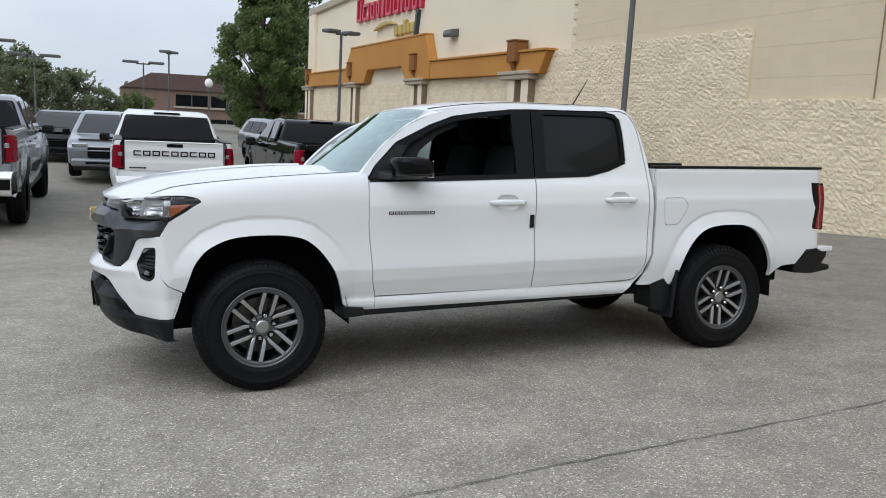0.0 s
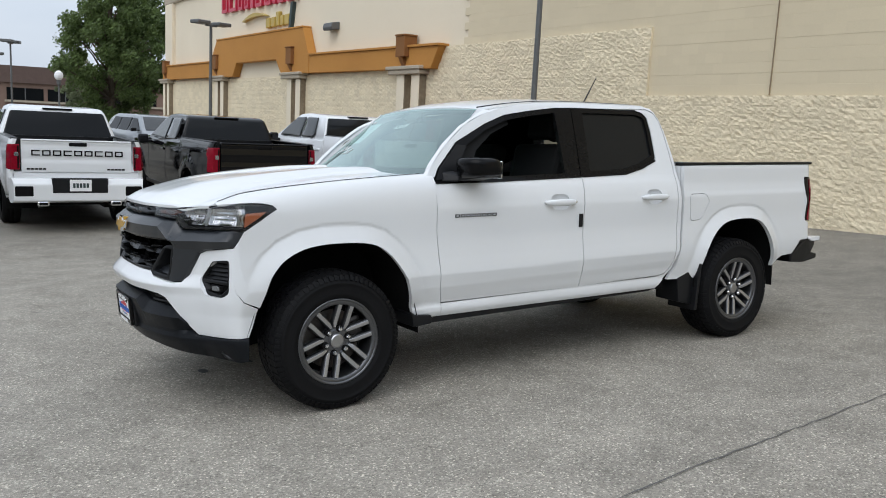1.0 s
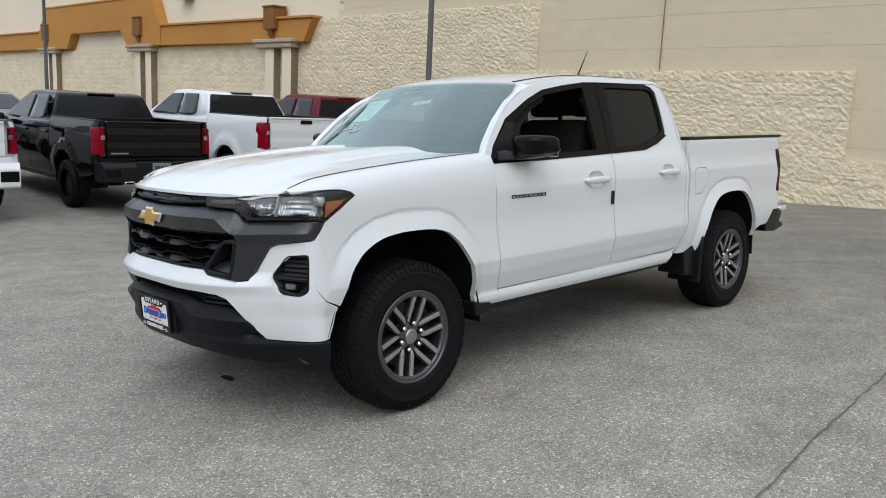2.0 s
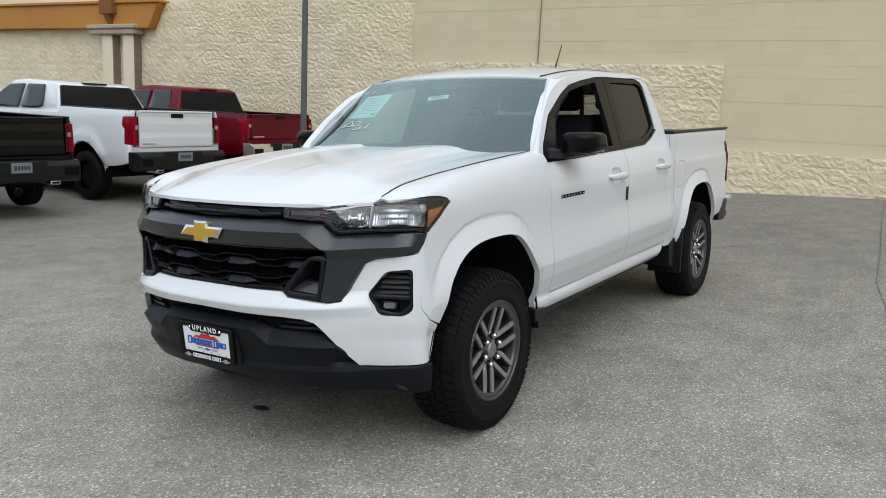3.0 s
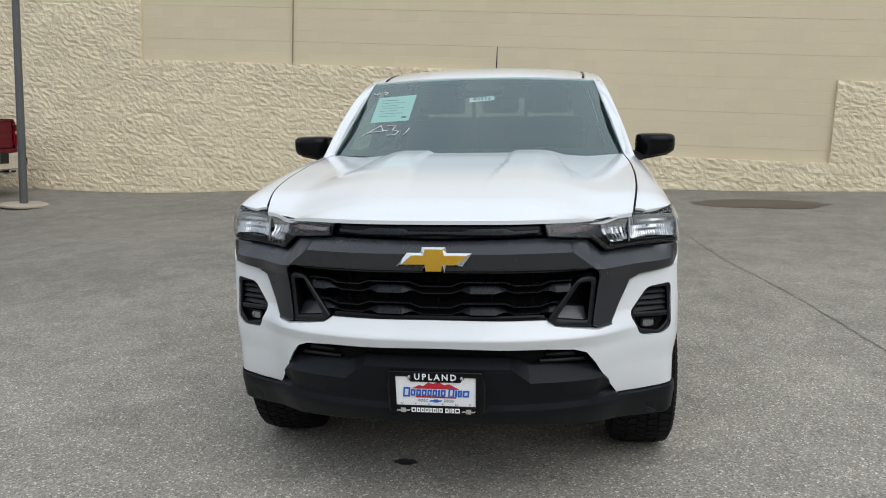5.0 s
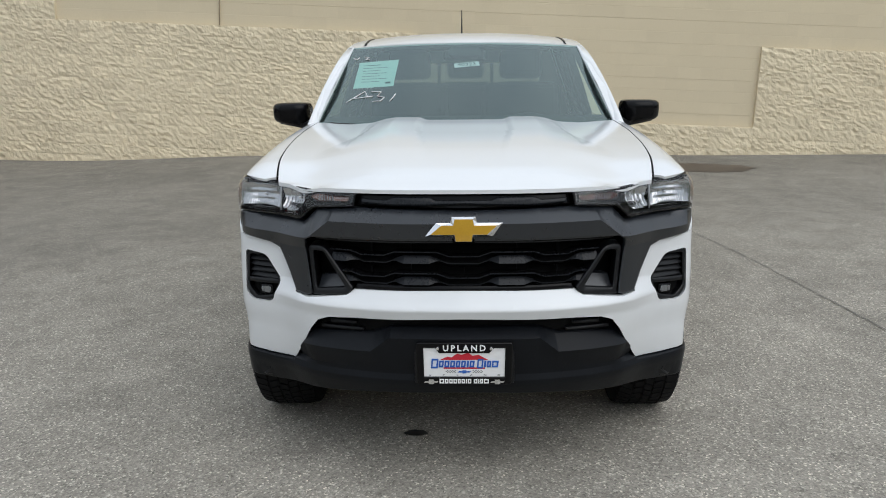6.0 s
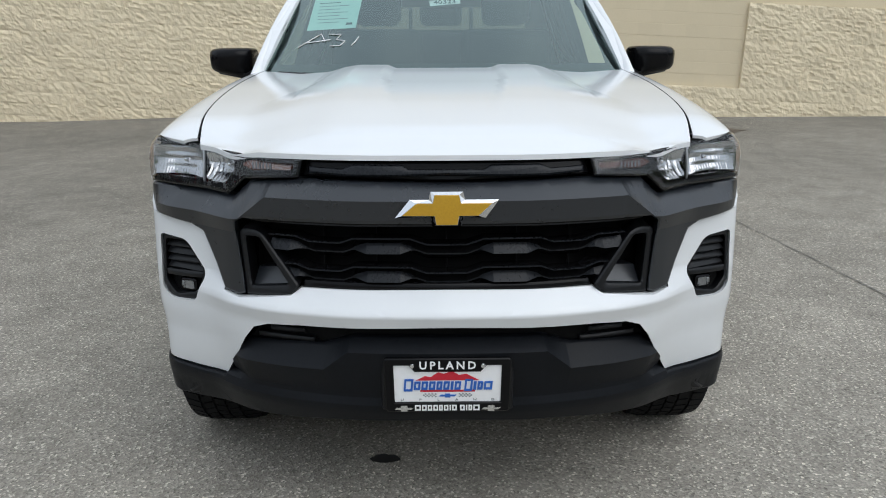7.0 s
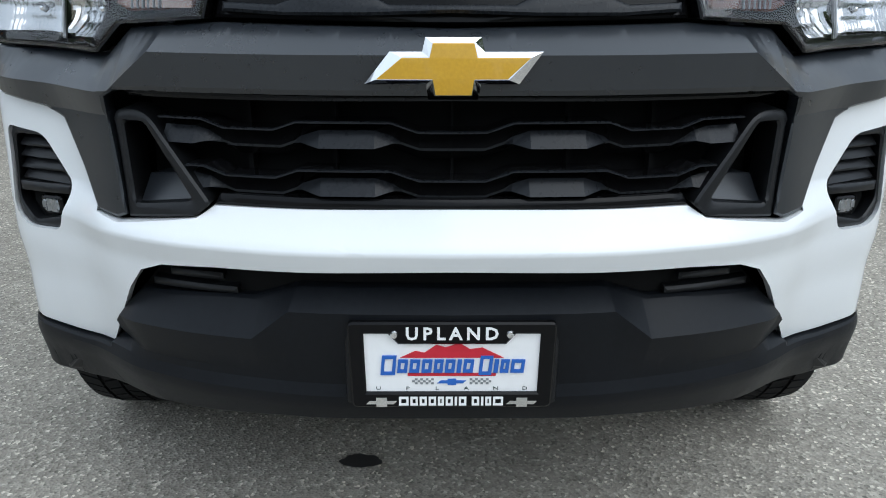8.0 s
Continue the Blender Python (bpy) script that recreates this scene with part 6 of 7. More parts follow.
def bar_mesh(pts, back, bevel):
    """A spoke: a tapered bar through stations of (radius, sideways, half width, depth)."""
    bm = bmesh.new()
    rows = []
    for r, off, w, y in pts:
        rows.append([bm.verts.new((off + dx * w, y + dy, r)) for dx, dy in ((-1, back), (-1, bevel), (-0.72, 0), (0.72, 0), (1, bevel), (1, back))])
    for p, q in zip(rows, rows[1:]):
        for j in range(6):
            bm.faces.new((p[j - 1], p[j], q[j], q[j - 1]))
    bm.faces.new(rows[0]), bm.faces.new(rows[-1][::-1])
    bmesh.ops.recalc_face_normals(bm, faces=bm.faces)
    me = bpy.data.meshes.new("spoke")
    bm.to_mesh(me)
    bm.free()
    return me


SPOKE = [(0.046, 0.021, 0.007, -0.086), (0.072, 0.030, 0.0095, -0.096), (0.098, 0.0345, 0.0145, -0.103), (0.150, 0.0350, 0.0150, -0.112), (0.200, 0.0355, 0.0155, -0.120), (0.226, 0.036, 0.0165, -0.120)]
spokes = {}
for s in (-1, 1):
    spokes[s] = bar_mesh([(r, s * o, w, y) for r, o, w, y in SPOKE], 0.04, 0.006)
    spokes[s].materials.append(ALLOY)
    spokes[s, "face"] = bar_mesh([(r, s * o, w * 0.70, y - 0.0015) for r, o, w, y in SPOKE[1:5]], 0.003, 0.001)
    spokes[s, "face"].materials.append(WHEEL_FACE)


def build_wheel(name, m):
    w = part(name, tyre_mesh(), RUBBER, truck, "black all-terrain tyre on a dark alloy wheel")
    w.matrix_basis = m
    tagged(part("tread", tread_mesh(), RUBBER, w), kind="stuff")
    rim = part("rim", lathe([(0.226, -0.108), (0.240, -0.122), (0.2385, -0.130), (0.230, -0.131), (0.224, -0.124), (0.214, -0.098), (0.205, -0.04), (0.200, 0.09), (0.21, 0.11)], 64, "y"), ALLOY, w, "dark alloy rim")
    for f in rim.data.polygons:
        f.use_smooth = True
    for k in range(6):
        for s in (-1, 1):
            for key, nm in ((s, "spoke"), ((s, "face"), "spoke_face")):
                sp = new(nm, spokes[key])
                sp.parent = w
                sp.matrix_basis = Matrix.Rotation(2 * math.pi * (k + 0.5) / 6, 4, "Y")
        br = part("bridge", boxed((-0.024, -0.118, 0.203), (0.024, -0.09, 0.224), 0.003), ALLOY, w)
        br.matrix_basis = Matrix.Rotation(2 * math.pi * (k + 0.5) / 6, 4, "Y")
    ring = part("spoke_ring", lathe([(0.203, -0.100), (0.204, -0.116), (0.208, -0.120), (0.224, -0.125), (0.228, -0.122)], 64, "y"), ALLOY, w, "grey outer ring of the wheel")
    for f in ring.data.polygons:
        f.use_smooth = True
    part("hub", lathe([(0.0, -0.094), (0.056, -0.094), (0.078, -0.088), (0.086, -0.06), (0.05, -0.05)], 36, "y"), ALLOY, w)
    part("centre_cap", lathe([(0.0, -0.111), (0.032, -0.110), (0.039, -0.105), (0.041, -0.094)], 32, "y"), ALLOY_FACE, w, "silver centre cap")
    for k in range(6):
        a = 2 * math.pi * (k + 0.5) / 6
        # a flat dark disc draws the shade of each nut's recess
        part("lug_pocket", lathe([(0.0, -0.0965), (0.0185, -0.0965), (0.0185, -0.08)], 20, "y"), DARK, w).location = (0.068 * math.sin(a), 0, 0.068 * math.cos(a))
        part("lug_nut", lathe([(0, -0.120), (0.008, -0.119), (0.0125, -0.112), (0.0125, -0.09)], 12, "y"), CHROME, w).location = (0.068 * math.sin(a), 0, 0.068 * math.cos(a))
    part("brake_disc", lathe([(0.05, -0.03), (0.165, -0.03), (0.165, 0.0), (0.05, 0.0)], 40, "y"), STEEL, w)
    part("barrel", lathe([(0.0, 0.02), (0.20, 0.02)], 32, "y"), DARK, w)
    part("caliper", boxed((0.09, -0.055, -0.08), (0.19, 0.03, 0.08), 0.02, 2), STEEL, w)
    return w


WHEEL_Y = 0.800
for name, x, s in (("wheel", 0.0, -1), ("wheel", 3.337, -1), ("wheel", 0.0, 1), ("wheel", 3.337, 1)):
    build_wheel(name, pose(x, s * WHEEL_Y, 0.381, 0, -16 if x == 0 else -21, 0 if s < 0 else 180))

# ---- parked pickups: x forward from the tail, y to the left, z up ----
P_ARCH = ((1.26, 0.52), (4.95, 0.52))


def p_flank(x, z):
    w = line([(0.35, 0.93), (0.55, 0.965), (0.75, 0.99), (0.95, 0.985), (1.18, 0.975), (1.30, 0.955), (1.36, 0.93)])(z)
    for cx, r in P_ARCH:
        d = math.hypot(x - cx, z - 0.40)
        w += 0.035 * (1 - smooth(r + 0.09, r + 0.16, d)) * smooth(0.5, 0.75, z)
    return w - 0.06 * smooth(0.12, -0.05, x) - 0.22 * smooth(5.35, 5.85, x) ** 2


def arch_points(cx, r, n=13, base=0.42):
    a0 = math.asin((0.0 + base - 0.40) / r)
    return [(cx - r * math.cos(a), 0.40 + r * math.sin(a) * 0.96) for a in np.linspace(a0, math.pi - a0, n)]


def simple_wheel(parent, x, y, r, rim_mat, s):
    """A tyre with a grooved tread and a six-spoke wheel."""
    w = part("wheel", lathe([(r * 0.60, -0.12), (r * 0.80, -0.142), (r * 0.93, -0.132), (r * 0.975, -0.11), (r, -0.075), (r, -0.03), (r * 0.975, -0.028), (r * 0.975, -0.018), (r, -0.016), (r, 0.03), (r * 0.975, 0.032), (r * 0.975, 0.045), (r, 0.047), (r * 0.975, 0.11), (r * 0.85, 0.14), (r * 0.60, 0.12)], 40, "y"), RUBBER, parent, "black tyre on an alloy wheel")
    for f in w.data.polygons:
        f.use_smooth = True
    w.matrix_basis = pose(x, y, r, 0, 20, 180 if s > 0 else 0)
    bm = lathe([(r * 0.62, -0.125), (r * 0.58, -0.128), (r * 0.54, -0.10), (r * 0.5, 0.05), (0.0, 0.05)], 32, "y")
    part("rim", bm, DARK if rim_mat is GLOSS else ALLOY, w)
    for k in range(6):
        sp = part("spoke", boxed((-0.045, -0.115, 0.03), (0.045, -0.085, r * 0.59), 0.02, 2), rim_mat, w)
        sp.matrix_basis = Matrix.Rotation(2 * math.pi * k / 6, 4, "Y")
    part("hub", lathe([(0, -0.125), (0.06, -0.122), (0.075, -0.09), (0.075, -0.07)], 20, "y"), rim_mat, w)
    return w


def pickup(x, y, z, turn, paint, label, rim=ALLOY_FACE, bumper=CHROME, lift=0.0, r=0.395, letters=False, lower=None, rail=0.0, roof=0.0, longer=0.0, drop=0.0):
    ob = thing("pickup_truck", label, "pickup truck", "pickups in the parked row", m=pose(x, y, z, 0, 0, turn))
    rise = line([(0.40, -drop), (0.86, 0.0), (1.36, rail), (1.86, roof)])
    top = lambda v: v + lift + rise(v)

    def at(s, off=0.0):
        return lambda px, pz: (px, s * (p_flank(px, pz) + off), top(pz))
    for s in (-1, 1):
        rear, frontal = arch_points(*P_ARCH[0]), arch_points(*P_ARCH[1])
        bed_lp = [(0.02, 0.62), (0.30, 0.55), (rear[0][0] - 0.02, 0.50)] + rear + [(rear[-1][0] + 0.05, 0.44), (1.985, 0.44), (1.985, 1.36), (0.02, 1.36), (0.02, 1.28), (0.20, 1.27), (0.20, 1.15), (0.14, 1.11), (0.14, 0.91), (0.02, 0.90)]
        part("bed_side", skin(bed_lp, at(s), 0.07, 0.05, (0, -s, 0)), paint, ob)
        d1 = [(2.0, 0.44), (2.86, 0.42), (2.86, 1.26), (2.0, 1.28)]
        d2 = [(2.87, 0.42), (4.02, 0.42), (4.05, 1.24), (2.87, 1.26)]
        for nm, lp in (("rear_door", d1), ("front_door", d2)):
            d = part(nm, skin(lp, at(s), (0.2, 0.07), 0.05, (0, -s, 0)), paint, ob)
            hx = lp[0][0] + 0.08
            part("door_handle", boxed((hx, s * 0.985 - 0.02, top(1.10)), (hx + 0.24, s * 0.985 + 0.02, top(1.14)), 0.01), paint, d)
        part("wing", skin([(4.03, 0.42), (frontal[0][0] - 0.01, 0.44)] + frontal + [(5.60, 0.50), (5.80, 0.62), (5.80, 1.15), (5.3, 1.24), (4.06, 1.27)], at(s), 0.07, 0.05, (0, -s, 0)), paint, ob)
        part("sill", boxed((1.8, s * 0.90 - 0.05, top(0.36)), (4.4, s * 0.90 + 0.05, top(0.46)), 0.02), PLASTIC, ob)
        for cx, rr in P_ARCH:
            bm = bmesh.new()
            pts = [(p, q) for p, q in arch_points(cx, rr + 0.02, 13, 0.30)]
            rows = [[bm.verts.new((p, s * yy, top(q))) for p, q in pts] for yy in (0.95, 0.50)]
            for i in range(len(pts) - 1):
                bm.faces.new((rows[0][i], rows[0][i + 1], rows[1][i + 1], rows[1][i]))
            bm.faces.new(rows[1])
            part("wheel_well", bm, DARK, ob)
            simple_wheel(ob, cx, s * 0.86, r, rim, -s)
        # tail light: an upright red unit round the corner
        tl = part("tail_light", skin(rounded([(-0.03, 1.28), (0.20, 1.27), (0.20, 1.15), (0.13, 1.11), (0.13, 0.91), (-0.03, 0.90)], 0.012), at(s, 0.006), 0.04, 0.05, (0, -s, 0)), RED_LENS, ob, "red tail light")
        part("tail_back", boxed((-0.025, min(s * 0.815, s * 0.925), top(0.90)), (0.0, max(s * 0.815, s * 0.925), top(1.28)), 0.008), RED_LENS, tl)
        part("reverse_lamp", boxed((-0.032, s * 0.86 - 0.035, top(1.10)), (-0.02, s * 0.86 + 0.035, top(1.165)), 0.006), REFLECTOR, tl)
        part("tail_shade", boxed((-0.030, s * 0.835 - 0.012, top(0.92)), (-0.02, s * 0.835 + 0.012, top(1.26)), 0.004), GLOSS, tl)
        # cab windows and mirror
        part("mirror", boxed((3.86, s * 1.12 - 0.10, top(1.17)), (3.98, s * 1.12 + 0.11, top(1.34)), 0.045, 3), PLASTIC if paint is not WHITE_PAINT else BLACK_PAINT, ob)
        part("mirror_arm", boxed((3.90, min(s * 0.93, s * 1.05), top(1.19)), (3.95, max(s * 0.93, s * 1.05), top(1.24)), 0.01), PLASTIC, ob)
    # cab shell with a sloping screen, tapering inwards
    prof = [(1.99, 1.20), (2.03, 1.36), (2.15, 1.785), (2.27, 1.838), (3.0, 1.862), (3.35, 1.835), (4.15, 1.30), (4.15, 1.20)]
    wid = line([(1.20, 0.965), (1.30, 0.955), (1.40, 0.925), (1.78, 0.795), (1.862, 0.70)])
    bm = bmesh.new()
    L = [bm.verts.new((p, wid(q), top(q))) for p, q in prof]
    R = [bm.verts.new((p, -wid(q), top(q))) for p, q in prof]
    for i in range(len(prof) - 1):
        bm.faces.new((L[i], L[i + 1], R[i + 1], R[i]))
    bm.faces.new(L), bm.faces.new(R[::-1])
    bmesh.ops.recalc_face_normals(bm, faces=bm.faces)
    bmesh.ops.bevel(bm, geom=bm.edges[:], offset=0.05, segments=3, profile=0.5, affect="EDGES", clamp_overlap=True)
    cab = part("cab", bm, paint, ob, sharp=40)
    # rear glass, side glass, screen: dark panes a little proud of the shell
    slope = lambda q: 2.03 + (q - 1.36) * 0.12 / 0.425
    g = rounded([(-0.875, 1.33), (0.875, 1.33), (0.745, 1.760), (-0.745, 1.760)], 0.04)
    part("rear_window", skin(g, lambda a, q: (slope(q) - 0.012, a, top(q)), 0.3, 0.02, (1, 0, 0)), PRIVACY, ob, "dark rear window")
    part("brake_lamp", boxed((2.145, -0.24, top(1.79)), (2.23, 0.24, top(1.825)), 0.01), RED_LENS if paint is RED_PAINT else GLOSS, ob)
    for s in (-1, 1):
        for lp in ([(2.30, 1.36), (2.42, 1.32), (2.87, 1.31), (2.85, 1.765), (2.38, 1.765)], [(2.95, 1.31), (3.93, 1.30), (3.35, 1.745), (2.93, 1.765)]):
            part("side_window", skin(rounded(lp, 0.04), lambda a, q: (a, s * (wid(q) + 0.006), top(q)), (0.3, 0.08), 0.02, (0, -s, 0)), CAR_GLASS, ob)
    part("windscreen", skin(rounded([(-0.80, 1.32), (0.80, 1.32), (0.62, 1.79), (-0.62, 1.79)], 0.04), lambda a, q: (4.15 - (q - 1.30) * 0.8 / 0.53 + 0.012, a, top(q)), 0.3, 0.02, (-1, 0, 0)), PRIVACY, ob)
    part("hood", skin([(4.08, -0.90), (4.08, 0.90), (5.55, 0.86), (5.80, 0.70), (5.86, 0), (5.80, -0.70), (5.55, -0.86)], lambda a, b: (a, b, top(1.275 + 0.03 * (1 - (b / 0.9) ** 2) - 0.16 * smooth(4.9, 5.9, a) ** 2)), 0.12, 0.05, (0, 0, -1)), paint, ob)
    part("nose", boxed((5.60, -0.86, top(0.45)), (5.84, 0.86, top(1.14)), 0.06, 2), PLASTIC, ob)
    # tailgate with a stepped face
    TG = line([(0.86, 0.004), (0.90, 0.0), (1.0, -0.004), (1.06, 0.006), (1.18, 0.0), (1.28, 0.010), (1.33, 0.0), (1.36, 0.02)])
    tg = part("tailgate", skin(rounded([(-0.79, 0.865), (0.79, 0.865), (0.79, 1.355), (-0.79, 1.355)], 0.015), lambda a, q: (TG(q), a, top(q)), (0.2, 0.02), 0.06, (1, 0, 0)), paint, ob, "tailgate")
    part("spoiler_edge", boxed((-0.012, -0.79, top(1.335)), (0.05, 0.79, top(1.362)), 0.01), paint, tg)
    part("handle", boxed((-0.008, -0.13, top(1.265)), (0.02, 0.13, top(1.325)), 0.015, 2), GLOSS, tg, "black tailgate handle")
    if letters:
        a = 0.655
        for k in range(9):
            bm = boxed((-0.010, a - 0.118, top(1.115)), (0.01, a, top(1.133)))
            join(bm, boxed((-0.010, a - 0.118, top(1.182)), (0.01, a, top(1.200))))
            join(bm, boxed((-0.010, a - 0.020, top(1.133)), (0.01, a, top(1.182))))
            if k % 3:
                join(bm, boxed((-0.010, a - 0.118, top(1.133)), (0.01, a - 0.098, top(1.182))))
            part("letter_block", bm, GLOSS, tg, "black letter block")
            a -= 0.149
        for a in (0.72, -0.42):
            for k in range(5):
                part("letter_block", boxed((-0.008, a - 0.055 * k - 0.045, top(0.90)), (0.01, a - 0.055 * k, top(0.925))), GLOSS, tg)
    else:
        part("letter_block", boxed((-0.006, 0.45, top(0.905)), (0.01, 0.74, top(0.922))), CHROME, tg, "thin badge strip")
    part("tail_panel", boxed((0.02, -0.93, top(0.55)), (0.10, 0.93, top(0.87)), 0.02), lower or paint, ob)
    # bed
    part("bed_floor", boxed((0.06, -0.80, top(0.78)), (2.0, 0.80, top(0.83))), PLASTIC, ob)
    for s in (-1, 1):
        part("bed_cap", boxed((0.06, s * 0.88 - 0.06, top(1.355)), (1.98, s * 0.88 + 0.055, top(1.375)), 0.008), PLASTIC, ob)
    part("bed_front", boxed((1.94, -0.88, top(0.8)), (1.98, 0.88, top(1.35)), 0.004), PLASTIC, ob)
    # bumper: two ends with a black step and a plate recess between
    bp = part("rear_bumper", prism(rounded([(-0.20, 0.50), (-0.20, 0.72), (-0.12, 0.79), (0.06, 0.79), (0.06, 0.52), (-0.08, 0.47)], 0.02), lambda a, q: (a, -0.97 + 0.05 * smooth(0, -0.2, a), top(q)), lambda a, q: (a, 0.97 - 0.05 * smooth(0, -0.2, a), top(q)), 0.012), bumper, ob, "rear bumper")
    part("step_pad", boxed((-0.205, -0.40, top(0.60)), (-0.10, 0.40, top(0.80)), 0.012), PLASTIC, bp)
    part("plate", boxed((-0.212, -0.155, top(0.63)), (-0.204, 0.155, top(0.78)), 0.003), WHITE if bumper is WHITE_PAINT else SILVER_PAINT, bp, "plate with plain bars")
    for k in range(5):
        part("plate_bar", boxed((-0.215, -0.115 + 0.048 * k, top(0.675)), (-0.211, -0.080 + 0.048 * k, top(0.735))), INK, bp)
    for s in (-1, 1):
        part("corner_step", boxed((-0.206, s * 0.78 - 0.13, top(0.56)), (-0.15, s * 0.78 + 0.13, top(0.70)), 0.02, 2), GLOSS, bp)
        part("exhaust_tip", boxed((-0.19, s * 0.52 - 0.085, top(0.43)), (0.1, s * 0.52 + 0.085, top(0.50)), 0.025, 2), CHROME, bp)
        part("exhaust_bore", boxed((-0.194, s * 0.52 - 0.065, top(0.448)), (-0.1, s * 0.52 + 0.065, top(0.485)), 0.012, 2), DARK, bp)
    part("chassis", boxed((0.15, -0.45, top(0.42)), (5.5, 0.45, top(0.75))), DARK, ob)
    part("axle", tube([(1.26, -0.8, r), (1.26, 0.8, r)], 0.07, 10), DARK, ob)
    # a crew cab, behind it a bed that may be longer
    reach = line([(-9, -9), (1.9, 1.9), (2.3, 2.3 + longer), (4.15, 4.5 + longer), (9, 9.35 + longer)])
    for o in ob.children:
        if o.location.x:
            o.location.x = reach(o.location.x)
        else:
            for part_mesh in {o.data, *[c.data for c in o.children]}:
                for v in part_mesh.vertices:
                    v.co.x = reach(v.co.x)
    return ob


pickup(0.17, 8.9, ground_z(0.2, 10) + 0.0, 90, WHITE_PAINT, "white pickup with black block lettering on its tailgate", bumper=WHITE_PAINT, letters=True, lift=0.07, r=0.42, drop=0.08)
pickup(3.2, 8.9, ground_z(3, 10) + 0.02, 90, BLACK_PAINT, "glossy black pickup with red tail lights", rim=CHROME, bumper=PLASTIC, rail=0.06, lift=0.05)
pickup(6.3, 9.15, ground_z(6, 10) + 0.0, 90, WHITE_PAINT, "lifted white pickup with black bumper and black wheels", rim=GLOSS, bumper=PLASTIC, lift=0.12, r=0.43, rail=0.13, roof=0.09, longer=0.3)
pickup(9.05, 9.35, ground_z(9, 11), 90, RED_PAINT, "dark red pickup with chrome bumper", lift=0.02)
pickup(-3.05, 7.5, ground_z(-3, 8.5), 90, SILVER_PAINT, "grey metallic pickup with chrome bumper", lift=0.15, r=0.42, drop=0.08)


# ---- other cars farther off ----
def suv(x, y, turn, paint, label, height=1.75, dark_nose=True):
    ob = thing("suv", label, "car", "cars farther off", m=pose(x, y, ground_z(x, y), 0, 0, turn))
    k = height / 1.75
    prof = [(0.02, 0.45), (0.0, 0.95), (0.16, 1.08), (0.42, 1.62), (0.75, 1.73), (2.2, 1.75), (2.7, 1.70), (3.55, 1.12), (4.45, 1.02), (4.68, 0.85), (4.70, 0.40)]
    wid = line([(0.3, 0.90), (0.8, 0.95), (1.08, 0.92), (1.70, 0.68), (1.76, 0.62)])
    bm = bmesh.new()
    n = len(prof)
    ys = [[bm.verts.new((p, s * wid(q), q * k)) for p, q in prof] for s in (1, -1)]
    for i in range(n - 1):
        bm.faces.new((ys[0][i], ys[0][i + 1], ys[1][i + 1], ys[1][i]))
    bm.faces.new((ys[0][-1], ys[0][0], ys[1][0], ys[1][-1]))
    bm.faces.new(ys[0]), bm.faces.new(ys[1][::-1])
    bmesh.ops.recalc_face_normals(bm, faces=bm.faces)
    bmesh.ops.bevel(bm, geom=bm.edges[:], offset=0.06, segments=3, profile=0.5, affect="EDGES", clamp_overlap=True)
    part("body", bm, paint, ob, sharp=35)
    for s in (-1, 1):
        for lp in ([(0.55, 1.14), (1.35, 1.12), (1.35, 1.60), (0.75, 1.62)], [(1.42, 1.12), (2.25, 1.11), (2.25, 1.61), (1.42, 1.61)], [(2.32, 1.11), (3.30, 1.13), (2.68, 1.58), (2.32, 1.61)]):
            part("side_window", skin(rounded(lp, 0.04), lambda a, q: (a, s * (wid(q) + 0.012), q * k), 0.3, 0.02, (0, -s, 0)), PRIVACY, ob)
        for wx in (0.9, 3.75):
            simple_wheel(ob, wx, s * 0.80, 0.36, ALLOY_FACE, -s)
        part("headlight", boxed((4.42, s * 0.66 - 0.17, 0.82 * k), (4.70, s * 0.66 + 0.17, 0.94 * k), 0.03, 2), REFLECTOR, ob)
        part("tail_light", boxed((0.0, s * 0.78 - 0.1, 0.85 * k), (0.12, s * 0.78 + 0.12, 1.10 * k), 0.03, 2), RED_LENS, ob)
        part("mirror", boxed((3.02, s * 1.02 - 0.09, 1.10 * k), (3.12, s * 1.02 + 0.09, 1.24 * k), 0.03, 2), GLOSS, ob)
    part("windscreen", skin(rounded([(-0.78, 1.16), (0.78, 1.16), (0.58, 1.66), (-0.58, 1.66)], 0.05), lambda a, q: (3.55 - (q - 1.12) * 0.85 / 0.58 + 0.015, a, q * k), 0.3, 0.02, (-1, 0, 0)), CAR_GLASS, ob)
    part("rear_window", skin(rounded([(-0.66, 1.14), (0.66, 1.14), (0.55, 1.58), (-0.55, 1.58)], 0.05), lambda a, q: (0.16 + (q - 1.08) * 0.26 / 0.54 - 0.015, a, q * k), 0.3, 0.02, (1, 0, 0)), PRIVACY, ob)
    part("grille", boxed((4.60, -0.50, 0.56 * k), (4.725, 0.50, 0.84 * k), 0.03, 2), GLOSS, ob, "dark grille")
    part("grille_strip", boxed((4.60, -0.62, 0.735 * k), (4.735, 0.62, 0.765 * k), 0.008), paint, ob)
    part("lower_grille", boxed((4.60, -0.55, 0.40 * k), (4.745, 0.55, 0.47 * k), 0.01), GLOSS, ob)
    part("hood_line", boxed((4.30, -0.70, 1.028 * k), (4.50, 0.70, 1.045 * k), 0.01), paint, ob)
    part("bumper", boxed((4.58, -0.86, 0.34 * k), (4.74, 0.86, 0.545 * k), 0.05, 2), paint, ob)
    part("chin", boxed((4.56, -0.80, 0.24 * k), (4.71, 0.80, 0.35 * k), 0.03, 2), PLASTIC, ob)
    return ob


